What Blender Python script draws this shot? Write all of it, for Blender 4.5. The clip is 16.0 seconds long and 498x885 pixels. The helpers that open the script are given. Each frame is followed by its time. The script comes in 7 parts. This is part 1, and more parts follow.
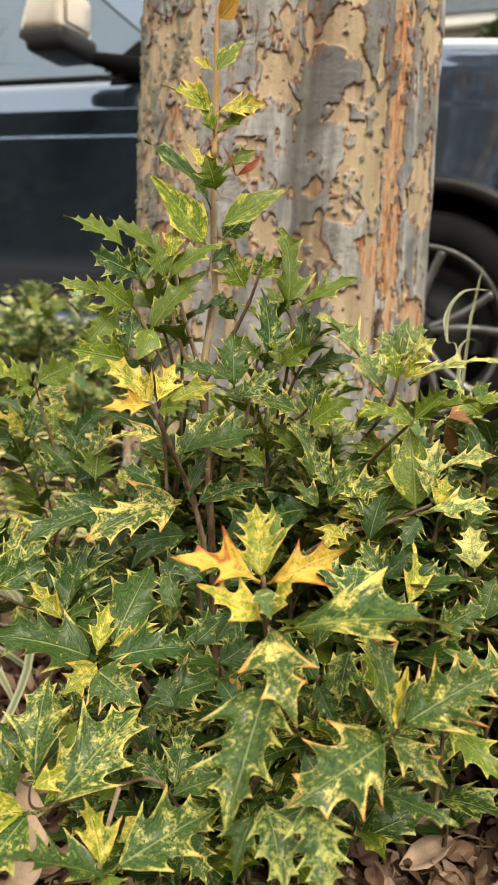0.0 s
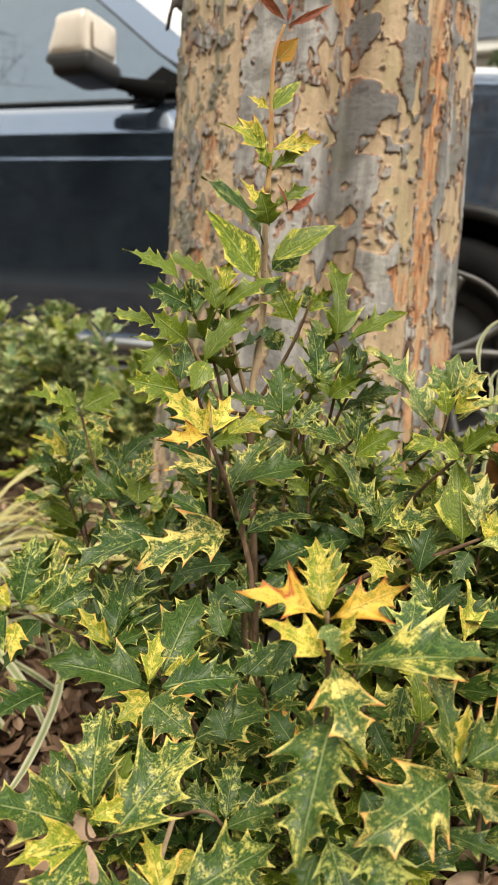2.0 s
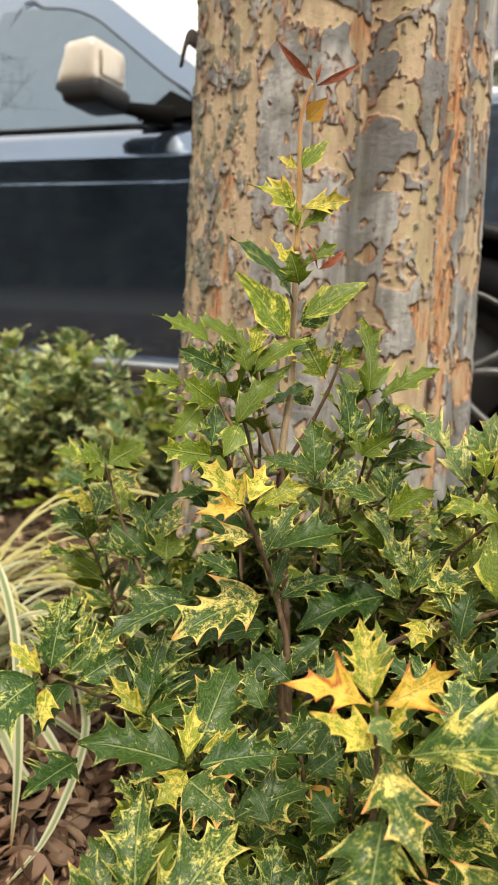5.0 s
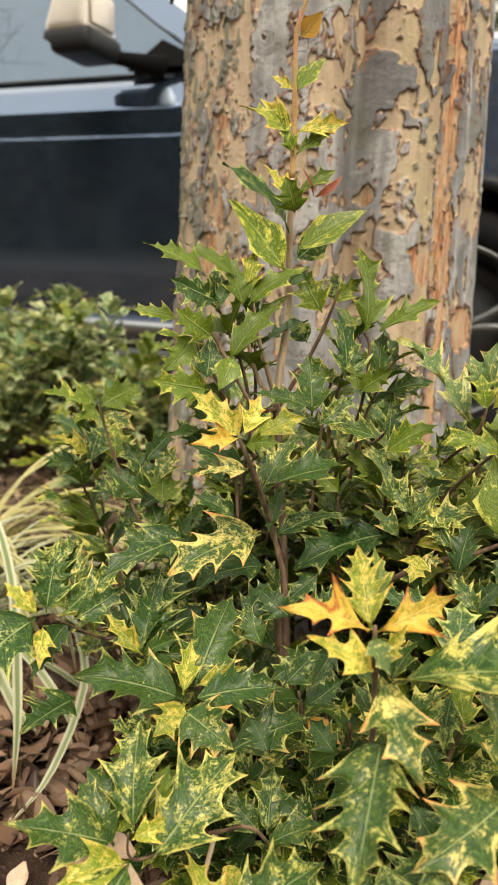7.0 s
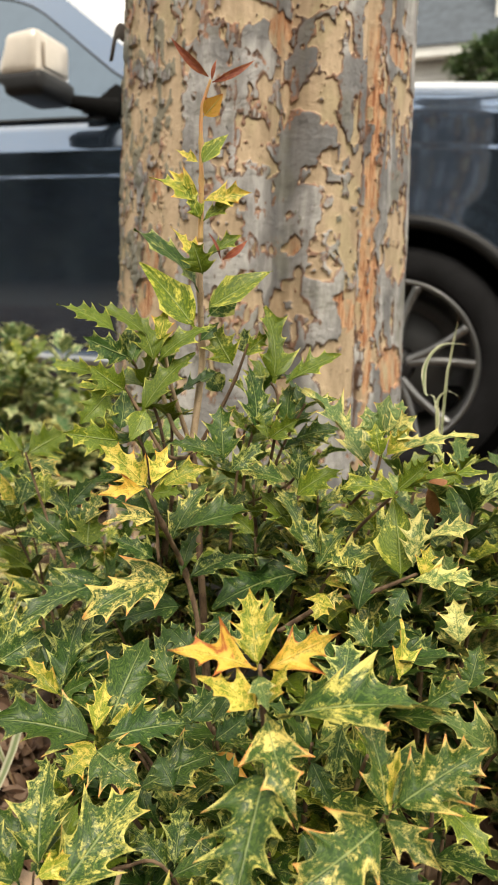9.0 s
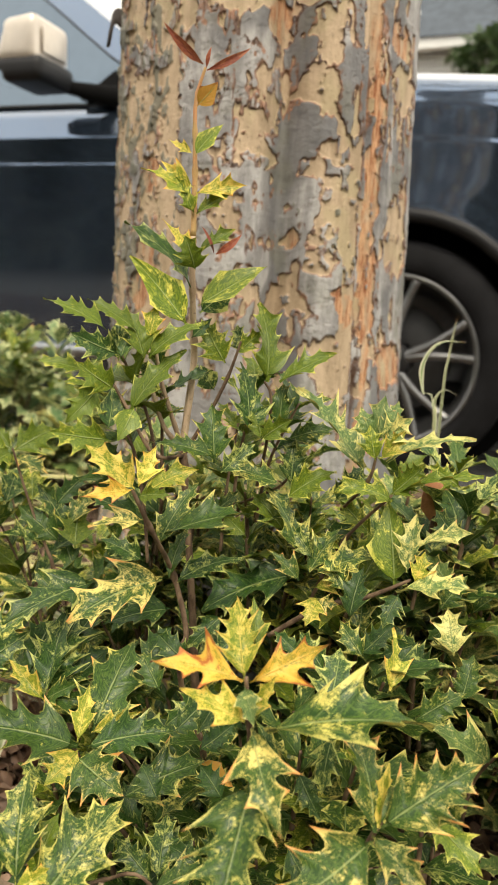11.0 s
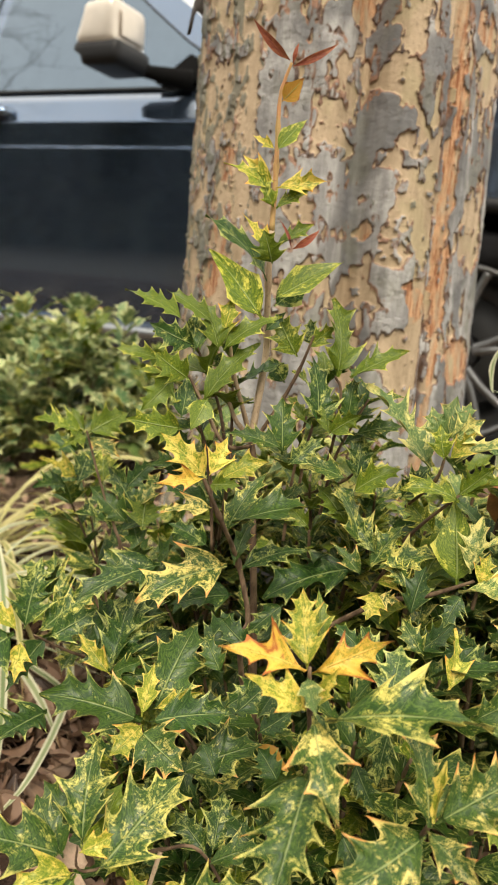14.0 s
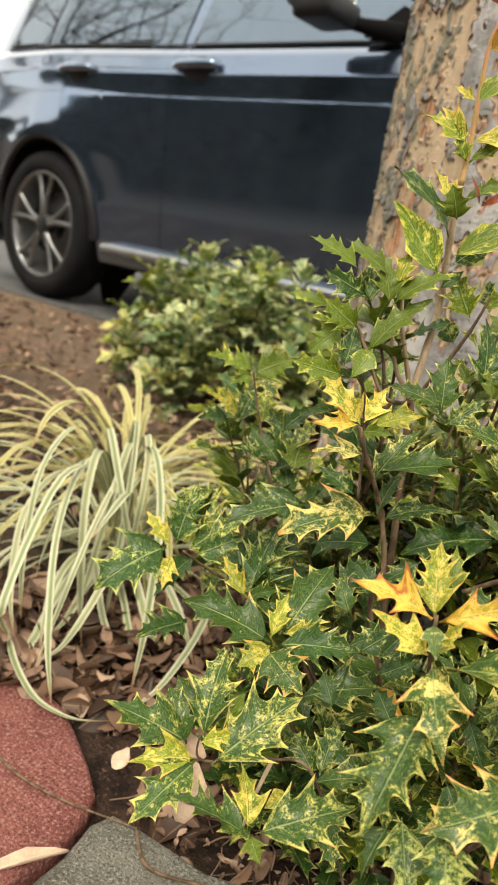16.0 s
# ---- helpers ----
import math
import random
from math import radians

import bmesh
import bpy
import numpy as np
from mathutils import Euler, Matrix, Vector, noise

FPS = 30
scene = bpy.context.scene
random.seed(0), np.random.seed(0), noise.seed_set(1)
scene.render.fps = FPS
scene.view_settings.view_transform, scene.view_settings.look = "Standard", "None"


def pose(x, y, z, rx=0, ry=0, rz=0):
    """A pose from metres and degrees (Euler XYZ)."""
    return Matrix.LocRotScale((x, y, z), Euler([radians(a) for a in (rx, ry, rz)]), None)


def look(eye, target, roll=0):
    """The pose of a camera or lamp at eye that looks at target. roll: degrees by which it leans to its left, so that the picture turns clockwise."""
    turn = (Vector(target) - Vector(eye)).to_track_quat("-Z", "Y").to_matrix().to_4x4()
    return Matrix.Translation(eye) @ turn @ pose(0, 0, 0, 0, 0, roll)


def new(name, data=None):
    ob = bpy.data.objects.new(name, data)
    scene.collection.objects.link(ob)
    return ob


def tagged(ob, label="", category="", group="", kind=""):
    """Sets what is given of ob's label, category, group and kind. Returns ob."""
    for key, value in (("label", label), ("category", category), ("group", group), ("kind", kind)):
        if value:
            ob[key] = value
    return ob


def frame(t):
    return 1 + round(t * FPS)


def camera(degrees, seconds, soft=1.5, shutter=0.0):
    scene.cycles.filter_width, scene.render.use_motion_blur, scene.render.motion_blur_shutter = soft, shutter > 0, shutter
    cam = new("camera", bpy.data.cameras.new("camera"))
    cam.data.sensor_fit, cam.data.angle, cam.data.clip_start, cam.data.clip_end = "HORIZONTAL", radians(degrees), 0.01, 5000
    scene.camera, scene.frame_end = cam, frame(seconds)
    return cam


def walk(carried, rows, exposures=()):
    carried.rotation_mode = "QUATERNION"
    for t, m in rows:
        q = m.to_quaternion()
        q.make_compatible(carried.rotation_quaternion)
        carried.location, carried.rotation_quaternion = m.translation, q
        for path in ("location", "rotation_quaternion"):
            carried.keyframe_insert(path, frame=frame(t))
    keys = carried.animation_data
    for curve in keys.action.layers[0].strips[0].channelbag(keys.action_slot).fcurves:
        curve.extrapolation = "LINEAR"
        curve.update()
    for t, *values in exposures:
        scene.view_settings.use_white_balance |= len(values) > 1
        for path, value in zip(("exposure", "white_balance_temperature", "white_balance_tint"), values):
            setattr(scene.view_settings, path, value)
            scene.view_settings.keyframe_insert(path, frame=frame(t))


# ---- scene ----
cam = camera(38.8, 16.0)
PATH = [
    (0, (0.086, 0.038, 0.466), (-0.651, 1.849, 0.044), 2.9),
    (0.5, (0.079, 0.035, 0.465), (-0.651, 1.857, 0.08), 3.2),
    (1, (0.071, 0.031, 0.467), (-0.67, 1.847, 0.074), 3.2),
    (1.5, (0.066, 0.025, 0.471), (-0.686, 1.837, 0.085), 3.5),
    (2, (0.061, 0.024, 0.474), (-0.701, 1.834, 0.1), 3.7),
    (2.5, (0.053, 0.029, 0.474), (-0.718, 1.836, 0.1), 3.7),
    (3, (0.047, 0.035, 0.49), (-0.724, 1.846, 0.134), 3.2),
    (3.5, (0.041, 0.032, 0.508), (-0.735, 1.847, 0.186), 3.0),
    (6, (0.039, 0.03, 0.495), (-0.75, 1.827, 0.107), 2.5),
    (6.5, (0.039, 0.036, 0.486), (-0.742, 1.829, 0.068), 2.4),
    (7, (0.039, 0.036, 0.484), (-0.732, 1.828, 0.044), 2.3),
    (7.5, (0.046, 0.032, 0.494), (-0.702, 1.84, 0.08), 2.5),
    (8, (0.053, 0.028, 0.499), (-0.673, 1.853, 0.124), 2.7),
    (8.5, (0.064, 0.024, 0.499), (-0.642, 1.861, 0.139), 2.5),
    (9, (0.082, 0.027, 0.503), (-0.61, 1.87, 0.147), 2.1),
    (9.2, (0.085, 0.026, 0.507), (-0.597, 1.872, 0.152), 2.0),
    (11.3, (0.079, 0.042, 0.507), (-0.61, 1.879, 0.121), 3.1),
    (11.5, (0.078, 0.04, 0.509), (-0.617, 1.874, 0.119), 3.2),
    (12, (0.077, 0.037, 0.515), (-0.622, 1.868, 0.119), 3.4),
    (12.5, (0.072, 0.034, 0.517), (-0.644, 1.858, 0.117), 3.5),
    (13, (0.063, 0.034, 0.512), (-0.669, 1.85, 0.101), 3.6),
    (13.5, (0.069, 0.035, 0.512), (-0.7, 1.833, 0.092), 3.9),
    (14, (0.075, 0.031, 0.513), (-0.747, 1.803, 0.082), 4.5),
    (14.5, (0.086, 0.025, 0.513), (-0.825, 1.746, 0.058), 5.8),
    (15, (0.097, 0.032, 0.509), (-0.926, 1.676, 0.009), 6.9),
    (15.5, (0.096, 0.024, 0.508), (-1.015, 1.593, -0.041), 7.8),
    (16, (0.088, 0.016, 0.504), (-1.083, 1.531, -0.072), 8.7),
]
walk(cam, [(t, look(eye, target, roll)) for t, eye, target, roll in PATH], [(0, 0.37, 7250, 9), (15, 0.37, 7250, 9), (16, 0.45, 7250, 9)])

cam.data.dof.use_dof = True
cam.data.dof.focus_distance, cam.data.dof.aperture_fstop = 0.45, 15.0

# ---- light: a bright overcast day ----
SUN_AZ, SUN_EL = 151.0, 59.0
world = bpy.data.worlds.new("sky")
scene.world = world
world.use_nodes = True
wn, wl = world.node_tree.nodes, world.node_tree.links
wn.clear()
sky = wn.new("ShaderNodeTexSky")
sky.sky_type, sky.sun_disc = "NISHITA", False
sky.sun_elevation, sky.sun_rotation = radians(SUN_EL), radians(SUN_AZ)
sky_soft = wn.new("ShaderNodeMix")
sky_soft.data_type = "RGBA"
sky_soft.inputs["Factor"].default_value = 0.78
sky_soft.inputs["B"].default_value = (9.0, 8.8, 8.3, 1)
sky_bg = wn.new("ShaderNodeBackground")
sky_bg.inputs["Strength"].default_value = 0.18
sky_out = wn.new("ShaderNodeOutputWorld")
wl.new(sky.outputs[0], sky_soft.inputs["A"])
wl.new(sky_soft.outputs["Result"], sky_bg.inputs["Color"])
wl.new(sky_bg.outputs[0], sky_out.inputs["Surface"])

sun_data = bpy.data.lights.new("sun", "SUN")
sun_data.energy, sun_data.angle, sun_data.color = 2.6, radians(25), (1.0, 0.95, 0.87)
sun = new("sun", sun_data)
sun.matrix_world = look((2.2, -4.0, 7.5), (0, 0.6, 0))


# ---- materials ----
class Nodes:
    """A small hand for wiring node materials."""

    def __init__(self, name):
        self.mat = bpy.data.materials.new(name)
        self.mat.use_nodes = True
        self.t = self.mat.node_tree
        self.t.nodes.clear()
        self.out = self.t.nodes.new("ShaderNodeOutputMaterial")

    def n(self, kind, **ins):
        node = self.t.nodes.new(kind)
        for k, v in ins.items():
            self.put(node.inputs[k.replace("_", " ")], v)
        return node

    def put(self, socket, v):
        if isinstance(v, bpy.types.NodeSocket):
            self.t.links.new(v, socket)
        elif isinstance(v, tuple) and len(v) == 3 and socket.type == "RGBA":
            socket.default_value = (*v, 1)
        else:
            socket.default_value = v

    def math(self, op, a, b=0.0, c=0.0, clamp=False):
        node = self.t.nodes.new("ShaderNodeMath")
        node.operation, node.use_clamp = op, clamp
        for i, v in enumerate((a, b, c)):
            self.put(node.inputs[i], v)
        return node.outputs[0]

    def vec(self, op, a, b=(0, 0, 0)):
        node = self.t.nodes.new("ShaderNodeVectorMath")
        node.operation = op
        self.put(node.inputs[0], a)
        self.put(node.inputs[1], b)
        return node.outputs[0]

    def mix(self, f, a, b, blend="MIX"):
        node = self.t.nodes.new("ShaderNodeMix")
        node.data_type, node.blend_type = "RGBA", blend
        self.put(node.inputs["Factor"], f)
        self.put(node.inputs["A"], a)
        self.put(node.inputs["B"], b)
        return node.outputs["Result"]

    def step(self, v, lo, hi):
        node = self.t.nodes.new("ShaderNodeMapRange")
        node.interpolation_type = "SMOOTHSTEP"
        self.put(node.inputs["Value"], v)
        self.put(node.inputs["From Min"], lo)
        self.put(node.inputs["From Max"], hi)
        return node.outputs["Result"]

    def noise(self, p, scale, detail=4.0, rough=0.55, distort=0.0):
        node = self.n("ShaderNodeTexNoise", Scale=scale, Detail=detail, Roughness=rough, Distortion=distort)
        if p is not None:
            self.put(node.inputs["Vector"], p)
        return node.outputs["Fac"]

    def bump(self, h, strength, distance):
        return self.n("ShaderNodeBump", Height=h, Strength=strength, Distance=distance).outputs[0]

    def coord(self, which="Object"):
        return self.n("ShaderNodeTexCoord").outputs[which]

    def rand(self):
        a = self.n("ShaderNodeObjectInfo").outputs["Random"]
        b = self.n("ShaderNodeNewGeometry").outputs["Random Per Island"]
        return self.math("FRACT", self.math("ADD", a, b))

    def finish(self, color, rough=0.5, normal=None, metal=0.0, spec=0.5, translucent=0.0, coat=0.0, coat_rough=0.03, ior=1.5, coat_ior=1.5, coat_tint=(1, 1, 1)):
        p = self.n("ShaderNodeBsdfPrincipled", Roughness=rough, Metallic=metal, IOR=ior)
        self.put(p.inputs["Base Color"], color)
        p.inputs["Specular IOR Level"].default_value = spec
        p.inputs["Coat Weight"].default_value = coat
        p.inputs["Coat Roughness"].default_value = coat_rough
        p.inputs["Coat IOR"].default_value = coat_ior
        p.inputs["Coat Tint"].default_value = (*coat_tint, 1)
        if normal is not None:
            self.put(p.inputs["Normal"], normal)
        shader = p.outputs[0]
        if translucent:
            tr = self.n("ShaderNodeBsdfTranslucent")
            self.put(tr.inputs["Color"], color)
            m = self.n("ShaderNodeMixShader")
            m.inputs[0].default_value = translucent
            self.t.links.new(shader, m.inputs[1])
            self.t.links.new(tr.outputs[0], m.inputs[2])
            shader = m.outputs[0]
        self.t.links.new(shader, self.out.inputs["Surface"])
        return self.mat


def leaf_material(name, dark, mid, pale, edge, amount, tip=None, tip_amount=0.0, vein=(0.30, 0.36, 0.14), rough=0.30):
    """A variegated holly leaf: flecks drawn out along the side veins, a pale margin, a light midrib."""
    k = Nodes(name)
    uv = k.n("ShaderNodeSeparateXYZ", Vector=k.coord("UV"))
    u, v = uv.outputs[0], uv.outputs[1]
    side = k.math("SUBTRACT", v, 0.5)
    e = k.math("MULTIPLY", k.math("ABSOLUTE", side), 2.0)
    r = k.rand()
    along = k.math("SUBTRACT", u, k.math("MULTIPLY", e, 0.28))
    seed = k.math("MULTIPLY", r, 61.0)
    where = k.n("ShaderNodeCombineXYZ", X=k.math("MULTIPLY", along, 24.0), Y=k.math("MULTIPLY", side, 8.0), Z=seed).outputs[0]
    blotch = k.noise(where, 0.28, 3.0, 0.55)
    spot = k.vec("ADD", k.coord("Object"), k.n("ShaderNodeCombineXYZ", X=k.math("MULTIPLY", r, 3.7), Y=k.math("MULTIPLY", r, 2.3), Z=0.0).outputs[0])
    fleck = k.math("ADD", k.math("MULTIPLY", k.noise(where, 1.4, 6.0, 0.75), 0.52), k.math("MULTIPLY", k.noise(spot, 640.0, 5.0, 0.72), 0.56))
    blotch = k.math("ADD", k.math("MULTIPLY", blotch, 0.50), k.math("MULTIPLY", k.noise(spot, 130.0, 4.0, 0.6), 0.50))
    tone = k.noise(where, 2.0, 3.0, 0.7)
    margin = k.step(k.math("ADD", e, k.math("MULTIPLY", k.math("SUBTRACT", tone, 0.5), 0.16)), 0.965, 1.05)
    spine = k.math("MAXIMUM", k.step(e, 0.84, 1.34), k.math("MULTIPLY", k.step(u, 0.78, 1.05), 0.6))
    score = k.math("ADD", k.math("MULTIPLY", blotch, 0.70), k.math("MULTIPLY", fleck, 0.60))
    score = k.math("ADD", score, k.math("MULTIPLY", k.math("SUBTRACT", e, 0.55), 0.035))
    score = k.math("ADD", score, k.math("MULTIPLY", margin, edge))
    score = k.math("ADD", score, k.math("MULTIPLY", spine, 0.105))
    score = k.math("ADD", score, k.math("MULTIPLY", k.math("SUBTRACT", k.math("FRACT", k.math("MULTIPLY", r, 7.31)), 0.5), 0.10))
    c = k.mix(k.step(k.math("ADD", k.math("MULTIPLY", tone, 0.6), k.math("MULTIPLY", fleck, 0.4)), 0.46, 0.58), dark, mid)
    half = k.mix(0.36, mid, pale)
    c = k.mix(k.step(score, 0.690 - amount, 0.716 - amount), c, half)
    c = k.mix(k.step(score, 0.740 - amount, 0.766 - amount), c, pale)
    c = k.mix(k.math("MULTIPLY", margin, k.math("ADD", 0.10, k.math("MULTIPLY", k.step(fleck, 0.44, 0.60), 0.45))), c, k.mix(0.30, pale, (0.40, 0.46, 0.16)))
    if tip:
        blush = k.math("ADD", k.math("MULTIPLY", k.noise(where, 0.26, 5.0), 0.7), 0.15)
        blush = k.math("ADD", blush, k.math("MULTIPLY", spine, 0.30))
        c = k.mix(k.math("MULTIPLY", k.step(blush, 0.68 - tip_amount, 0.78 - tip_amount), 0.85), c, tip)
    ribs = k.math("ABSOLUTE", k.math("SINE", k.math("MULTIPLY", along, 22.0)))
    vein_mask = k.math("MULTIPLY", k.step(ribs, 0.13, 0.0), 0.28)
    c = k.mix(k.math("MULTIPLY", vein_mask, k.step(e, 0.95, 0.5)), c, vein)
    c = k.mix(k.math("MULTIPLY", k.step(e, 0.055, 0.015), 0.75), c, vein)
    shade = k.math("ADD", 0.82, k.math("MULTIPLY", k.math("FRACT", k.math("MULTIPLY", r, 3.7)), 0.36))
    c = k.mix(1.0, c, k.n("ShaderNodeCombineXYZ", X=shade, Y=shade, Z=shade).outputs[0], "MULTIPLY")
    h = k.math("ADD", k.math("MULTIPLY", k.step(ribs, 0.25, 0.0), -0.4), k.math("MULTIPLY", blotch, 0.8))
    h = k.math("SUBTRACT", h, k.step(e, 0.10, 0.0))
    return k.finish(c, k.math("ADD", rough, k.math("MULTIPLY", tone, 0.16)), k.bump(h, 0.5, 0.0012), spec=0.30, translucent=0.14)


LEAF_DARK = leaf_material("holly_leaf_dark", (0.014, 0.046, 0.010), (0.054, 0.112, 0.019), (0.48, 0.49, 0.14), 0.02, -0.014)
LEAF_MARBLE = leaf_material("holly_leaf_marbled", (0.020, 0.058, 0.011), (0.078, 0.138, 0.022), (0.64, 0.57, 0.15), 0.02, -0.024, (0.70, 0.33, 0.10), -0.06)
LEAF_BLUSH = leaf_material("holly_leaf_blushed", (0.024, 0.062, 0.012), (0.080, 0.136, 0.024), (0.72, 0.58, 0.18), 0.02, 0.034, (0.74, 0.32, 0.10), 0.07)
LEAF_LIME = leaf_material("holly_leaf_lime", (0.070, 0.122, 0.010), (0.170, 0.226, 0.022), (0.60, 0.55, 0.10), 0.02, -0.030)
LEAF_GOLD = leaf_material("holly_leaf_gold", (0.12, 0.19, 0.015), (0.33, 0.34, 0.04), (0.74, 0.56, 0.12), 0.04, 0.036, (0.72, 0.32, 0.06), 0.03, (0.74, 0.58, 0.14))
LEAF_ORANGE = leaf_material("holly_leaf_orange", (0.24, 0.23, 0.03), (0.54, 0.36, 0.05), (0.68, 0.43, 0.08), 0.04, 0.05, (0.34, 0.075, 0.025), 0.15, (0.8, 0.5, 0.12))
LEAF_RED = leaf_material("holly_leaf_bronze", (0.20, 0.05, 0.03), (0.30, 0.08, 0.045), (0.42, 0.16, 0.07), 0.05, 0.0, None, 0.0, (0.4, 0.13, 0.08))
LEAF_PALE = leaf_material("holly_leaf_pale", (0.070, 0.135, 0.036), (0.165, 0.240, 0.068), (0.66, 0.59, 0.20), 0.05, 0.022, (0.66, 0.32, 0.13), -0.02)
LEAF_AMBER = leaf_material("holly_leaf_amber", (0.30, 0.20, 0.02), (0.45, 0.30, 0.03), (0.5, 0.26, 0.05), 0.1, 0.1, (0.30, 0.09, 0.03), 0.1)
LEAF_FAR = leaf_material("holly_leaf_distant", (0.046, 0.122, 0.040), (0.130, 0.225, 0.085), (0.70, 0.70, 0.36), 0.08, 0.022)


def wood_material(name, a, b, scale):
    k = Nodes(name)
    p = k.coord()
    n = k.noise(k.vec("MULTIPLY", p, (1, 1, 0.35)), scale, 5.0)
    f = k.noise(p, scale * 6, 3.0)
    c = k.mix(k.step(n, 0.38, 0.62), a, b)
    c = k.mix(k.math("MULTIPLY", k.step(f, 0.58, 0.7), 0.5), c, (a[0] * 0.4, a[1] * 0.4, a[2] * 0.4))
    return k.finish(c, 0.75, k.bump(f, 0.5, 0.0008), spec=0.3)


STEM_PALE = wood_material("stem_pale_wood", (0.36, 0.255, 0.165), (0.50, 0.375, 0.25), 90.0)
STEM_BROWN = wood_material("stem_brown_wood", (0.085, 0.052, 0.031), (0.20, 0.132, 0.080), 140.0)
STEM_YOUNG = wood_material("stem_young_shoot", (0.44, 0.30, 0.12), (0.52, 0.25, 0.12), 80.0)


def plain_material(name, color, rough, metal=0.0, spec=0.5, coat=0.0, vary=0.12, scale=14.0, bump=0.0, ior=1.5):
    k = Nodes(name)
    p = k.coord()
    n = k.noise(p, scale, 5.0)
    f = k.noise(p, scale * 11, 3.0)
    lo = tuple(c * (1 - vary) for c in color)
    hi = tuple(c * (1 + vary) for c in color)
    c = k.mix(k.step(k.math("ADD", k.math("MULTIPLY", n, 0.7), k.math("MULTIPLY", f, 0.3)), 0.35, 0.65), lo, hi)
    normal = k.bump(f, 0.4, bump) if bump else None
    return k.finish(c, k.math("ADD", rough, k.math("MULTIPLY", k.math("SUBTRACT", n, 0.5), 0.12)), normal, metal, spec, coat=coat, ior=ior)


def paint_material():
    """Dark blue-black car paint under clear coat, with a thin film of road dust."""
    k = Nodes("car_paint_midnight")
    p = k.coord()
    dust = k.noise(p, 2.2, 6.0, 0.65)
    fine = k.noise(p, 60.0, 3.0)
    c = k.mix(k.math("MULTIPLY", k.step(dust, 0.4, 0.75), 0.45), (0.140, 0.200, 0.300), (0.185, 0.215, 0.265))
    return k.finish(c, k.math("ADD", 0.045, k.math("MULTIPLY", dust, 0.06)), k.bump(fine, 0.02, 0.0005), metal=0.90, coat=1.0)


CAR_PAINT = paint_material()
CAR_GLASS = plain_material("car_tinted_glass", (0.160, 0.205, 0.255), 0.02, metal=1.0, vary=0.03)
CAR_TRIM = plain_material("car_black_trim", (0.012, 0.012, 0.013), 0.5, spec=0.3, bump=0.0003)
DISC = plain_material("brake_disc_steel", (0.06, 0.06, 0.06), 0.5, metal=0.6)
CAR_CHROME = plain_material("car_satin_metal", (0.42, 0.44, 0.46), 0.42, metal=1.0, vary=0.08)
CAR_SILVER = plain_material("mirror_cap_champagne", (0.62, 0.55, 0.47), 0.34, metal=0.55, coat=0.5, vary=0.06)
TYRE = plain_material("tyre_rubber", (0.010, 0.010, 0.011), 0.75, spec=0.12, vary=0.3, bump=0.0012)
RIM = plain_material("rim_alloy_grey", (0.21, 0.212, 0.215), 0.36, metal=0.85, vary=0.15)
WELL = plain_material("wheel_well_black", (0.006, 0.006, 0.006), 0.9, spec=0.1)


def litter_material():
    k = Nodes("dead_leaf_brown")
    r = k.rand()
    p = k.coord()
    n = k.noise(p, 70.0, 5.0, 0.6)
    c = k.mix(r, (0.040, 0.021, 0.013), (0.27, 0.160, 0.102))
    c = k.mix(k.step(k.math("FRACT", k.math("MULTIPLY", r, 5.3)), 0.70, 0.92), c, (0.44, 0.295, 0.20))
    c = k.mix(k.math("MULTIPLY", k.step(n, 0.5, 0.7), 0.5), c, (0.05, 0.027, 0.017))
    uv = k.n("ShaderNodeSeparateXYZ", Vector=k.coord("UV"))
    e = k.math("MULTIPLY", k.math("ABSOLUTE", k.math("SUBTRACT", uv.outputs[1], 0.5)), 2.0)
    c = k.mix(k.math("MULTIPLY", k.step(e, 0.10, 0.02), 0.5), c, (0.34, 0.23, 0.14))
    return k.finish(c, 0.50, k.bump(n, 0.9, 0.0015), spec=0.35, translucent=0.08)


DEAD_LEAF = litter_material()
DEAD_PALE = plain_material("dead_leaf_pale_tan", (0.60, 0.43, 0.31), 0.62, spec=0.3, vary=0.2, scale=60.0, bump=0.0006)
DEAD_RUST = plain_material("dead_leaf_rust", (0.50, 0.22, 0.12), 0.6, spec=0.3, vary=0.25, scale=50.0, bump=0.0006)


def soil_material():
    k = Nodes("mulch_soil")
    p = k.coord()
    big = k.noise(p, 3.0, 4.0)
    mid = k.noise(p, 24.0, 6.0, 0.7)
    fine = k.noise(p, 160.0, 4.0, 0.7)
    c = k.mix(k.step(mid, 0.35, 0.65), (0.014, 0.008, 0.006), (0.062, 0.036, 0.024))
    c = k.mix(k.math("MULTIPLY", k.step(fine, 0.55, 0.7), 0.6), c, (0.20, 0.125, 0.08))
    c = k.mix(k.math("MULTIPLY", k.step(big, 0.5, 0.65), 0.4), c, (0.16, 0.115, 0.075))
    dry = k.step(k.n("ShaderNodeSeparateXYZ", Vector=p).outputs[1], 0.95, 1.4)
    c = k.mix(k.math("MULTIPLY", dry, 0.8), c, k.mix(k.step(fine, 0.4, 0.6), (0.12, 0.078, 0.050), (0.27, 0.195, 0.13)))
    # made-up ground behind the camera, coloured only for reflections in the car
    unseen_ground = k.step(k.n("ShaderNodeSeparateXYZ", Vector=p).outputs[1], -0.9, -1.8)
    c = k.mix(unseen_ground, c, k.mix(mid, (0.045, 0.036, 0.026), (0.085, 0.066, 0.046)))
    h = k.math("ADD", mid, k.math("MULTIPLY", fine, 0.5))
    return k.finish(c, 0.9, k.bump(h, 1.0, 0.012), spec=0.2)


SOIL = soil_material()


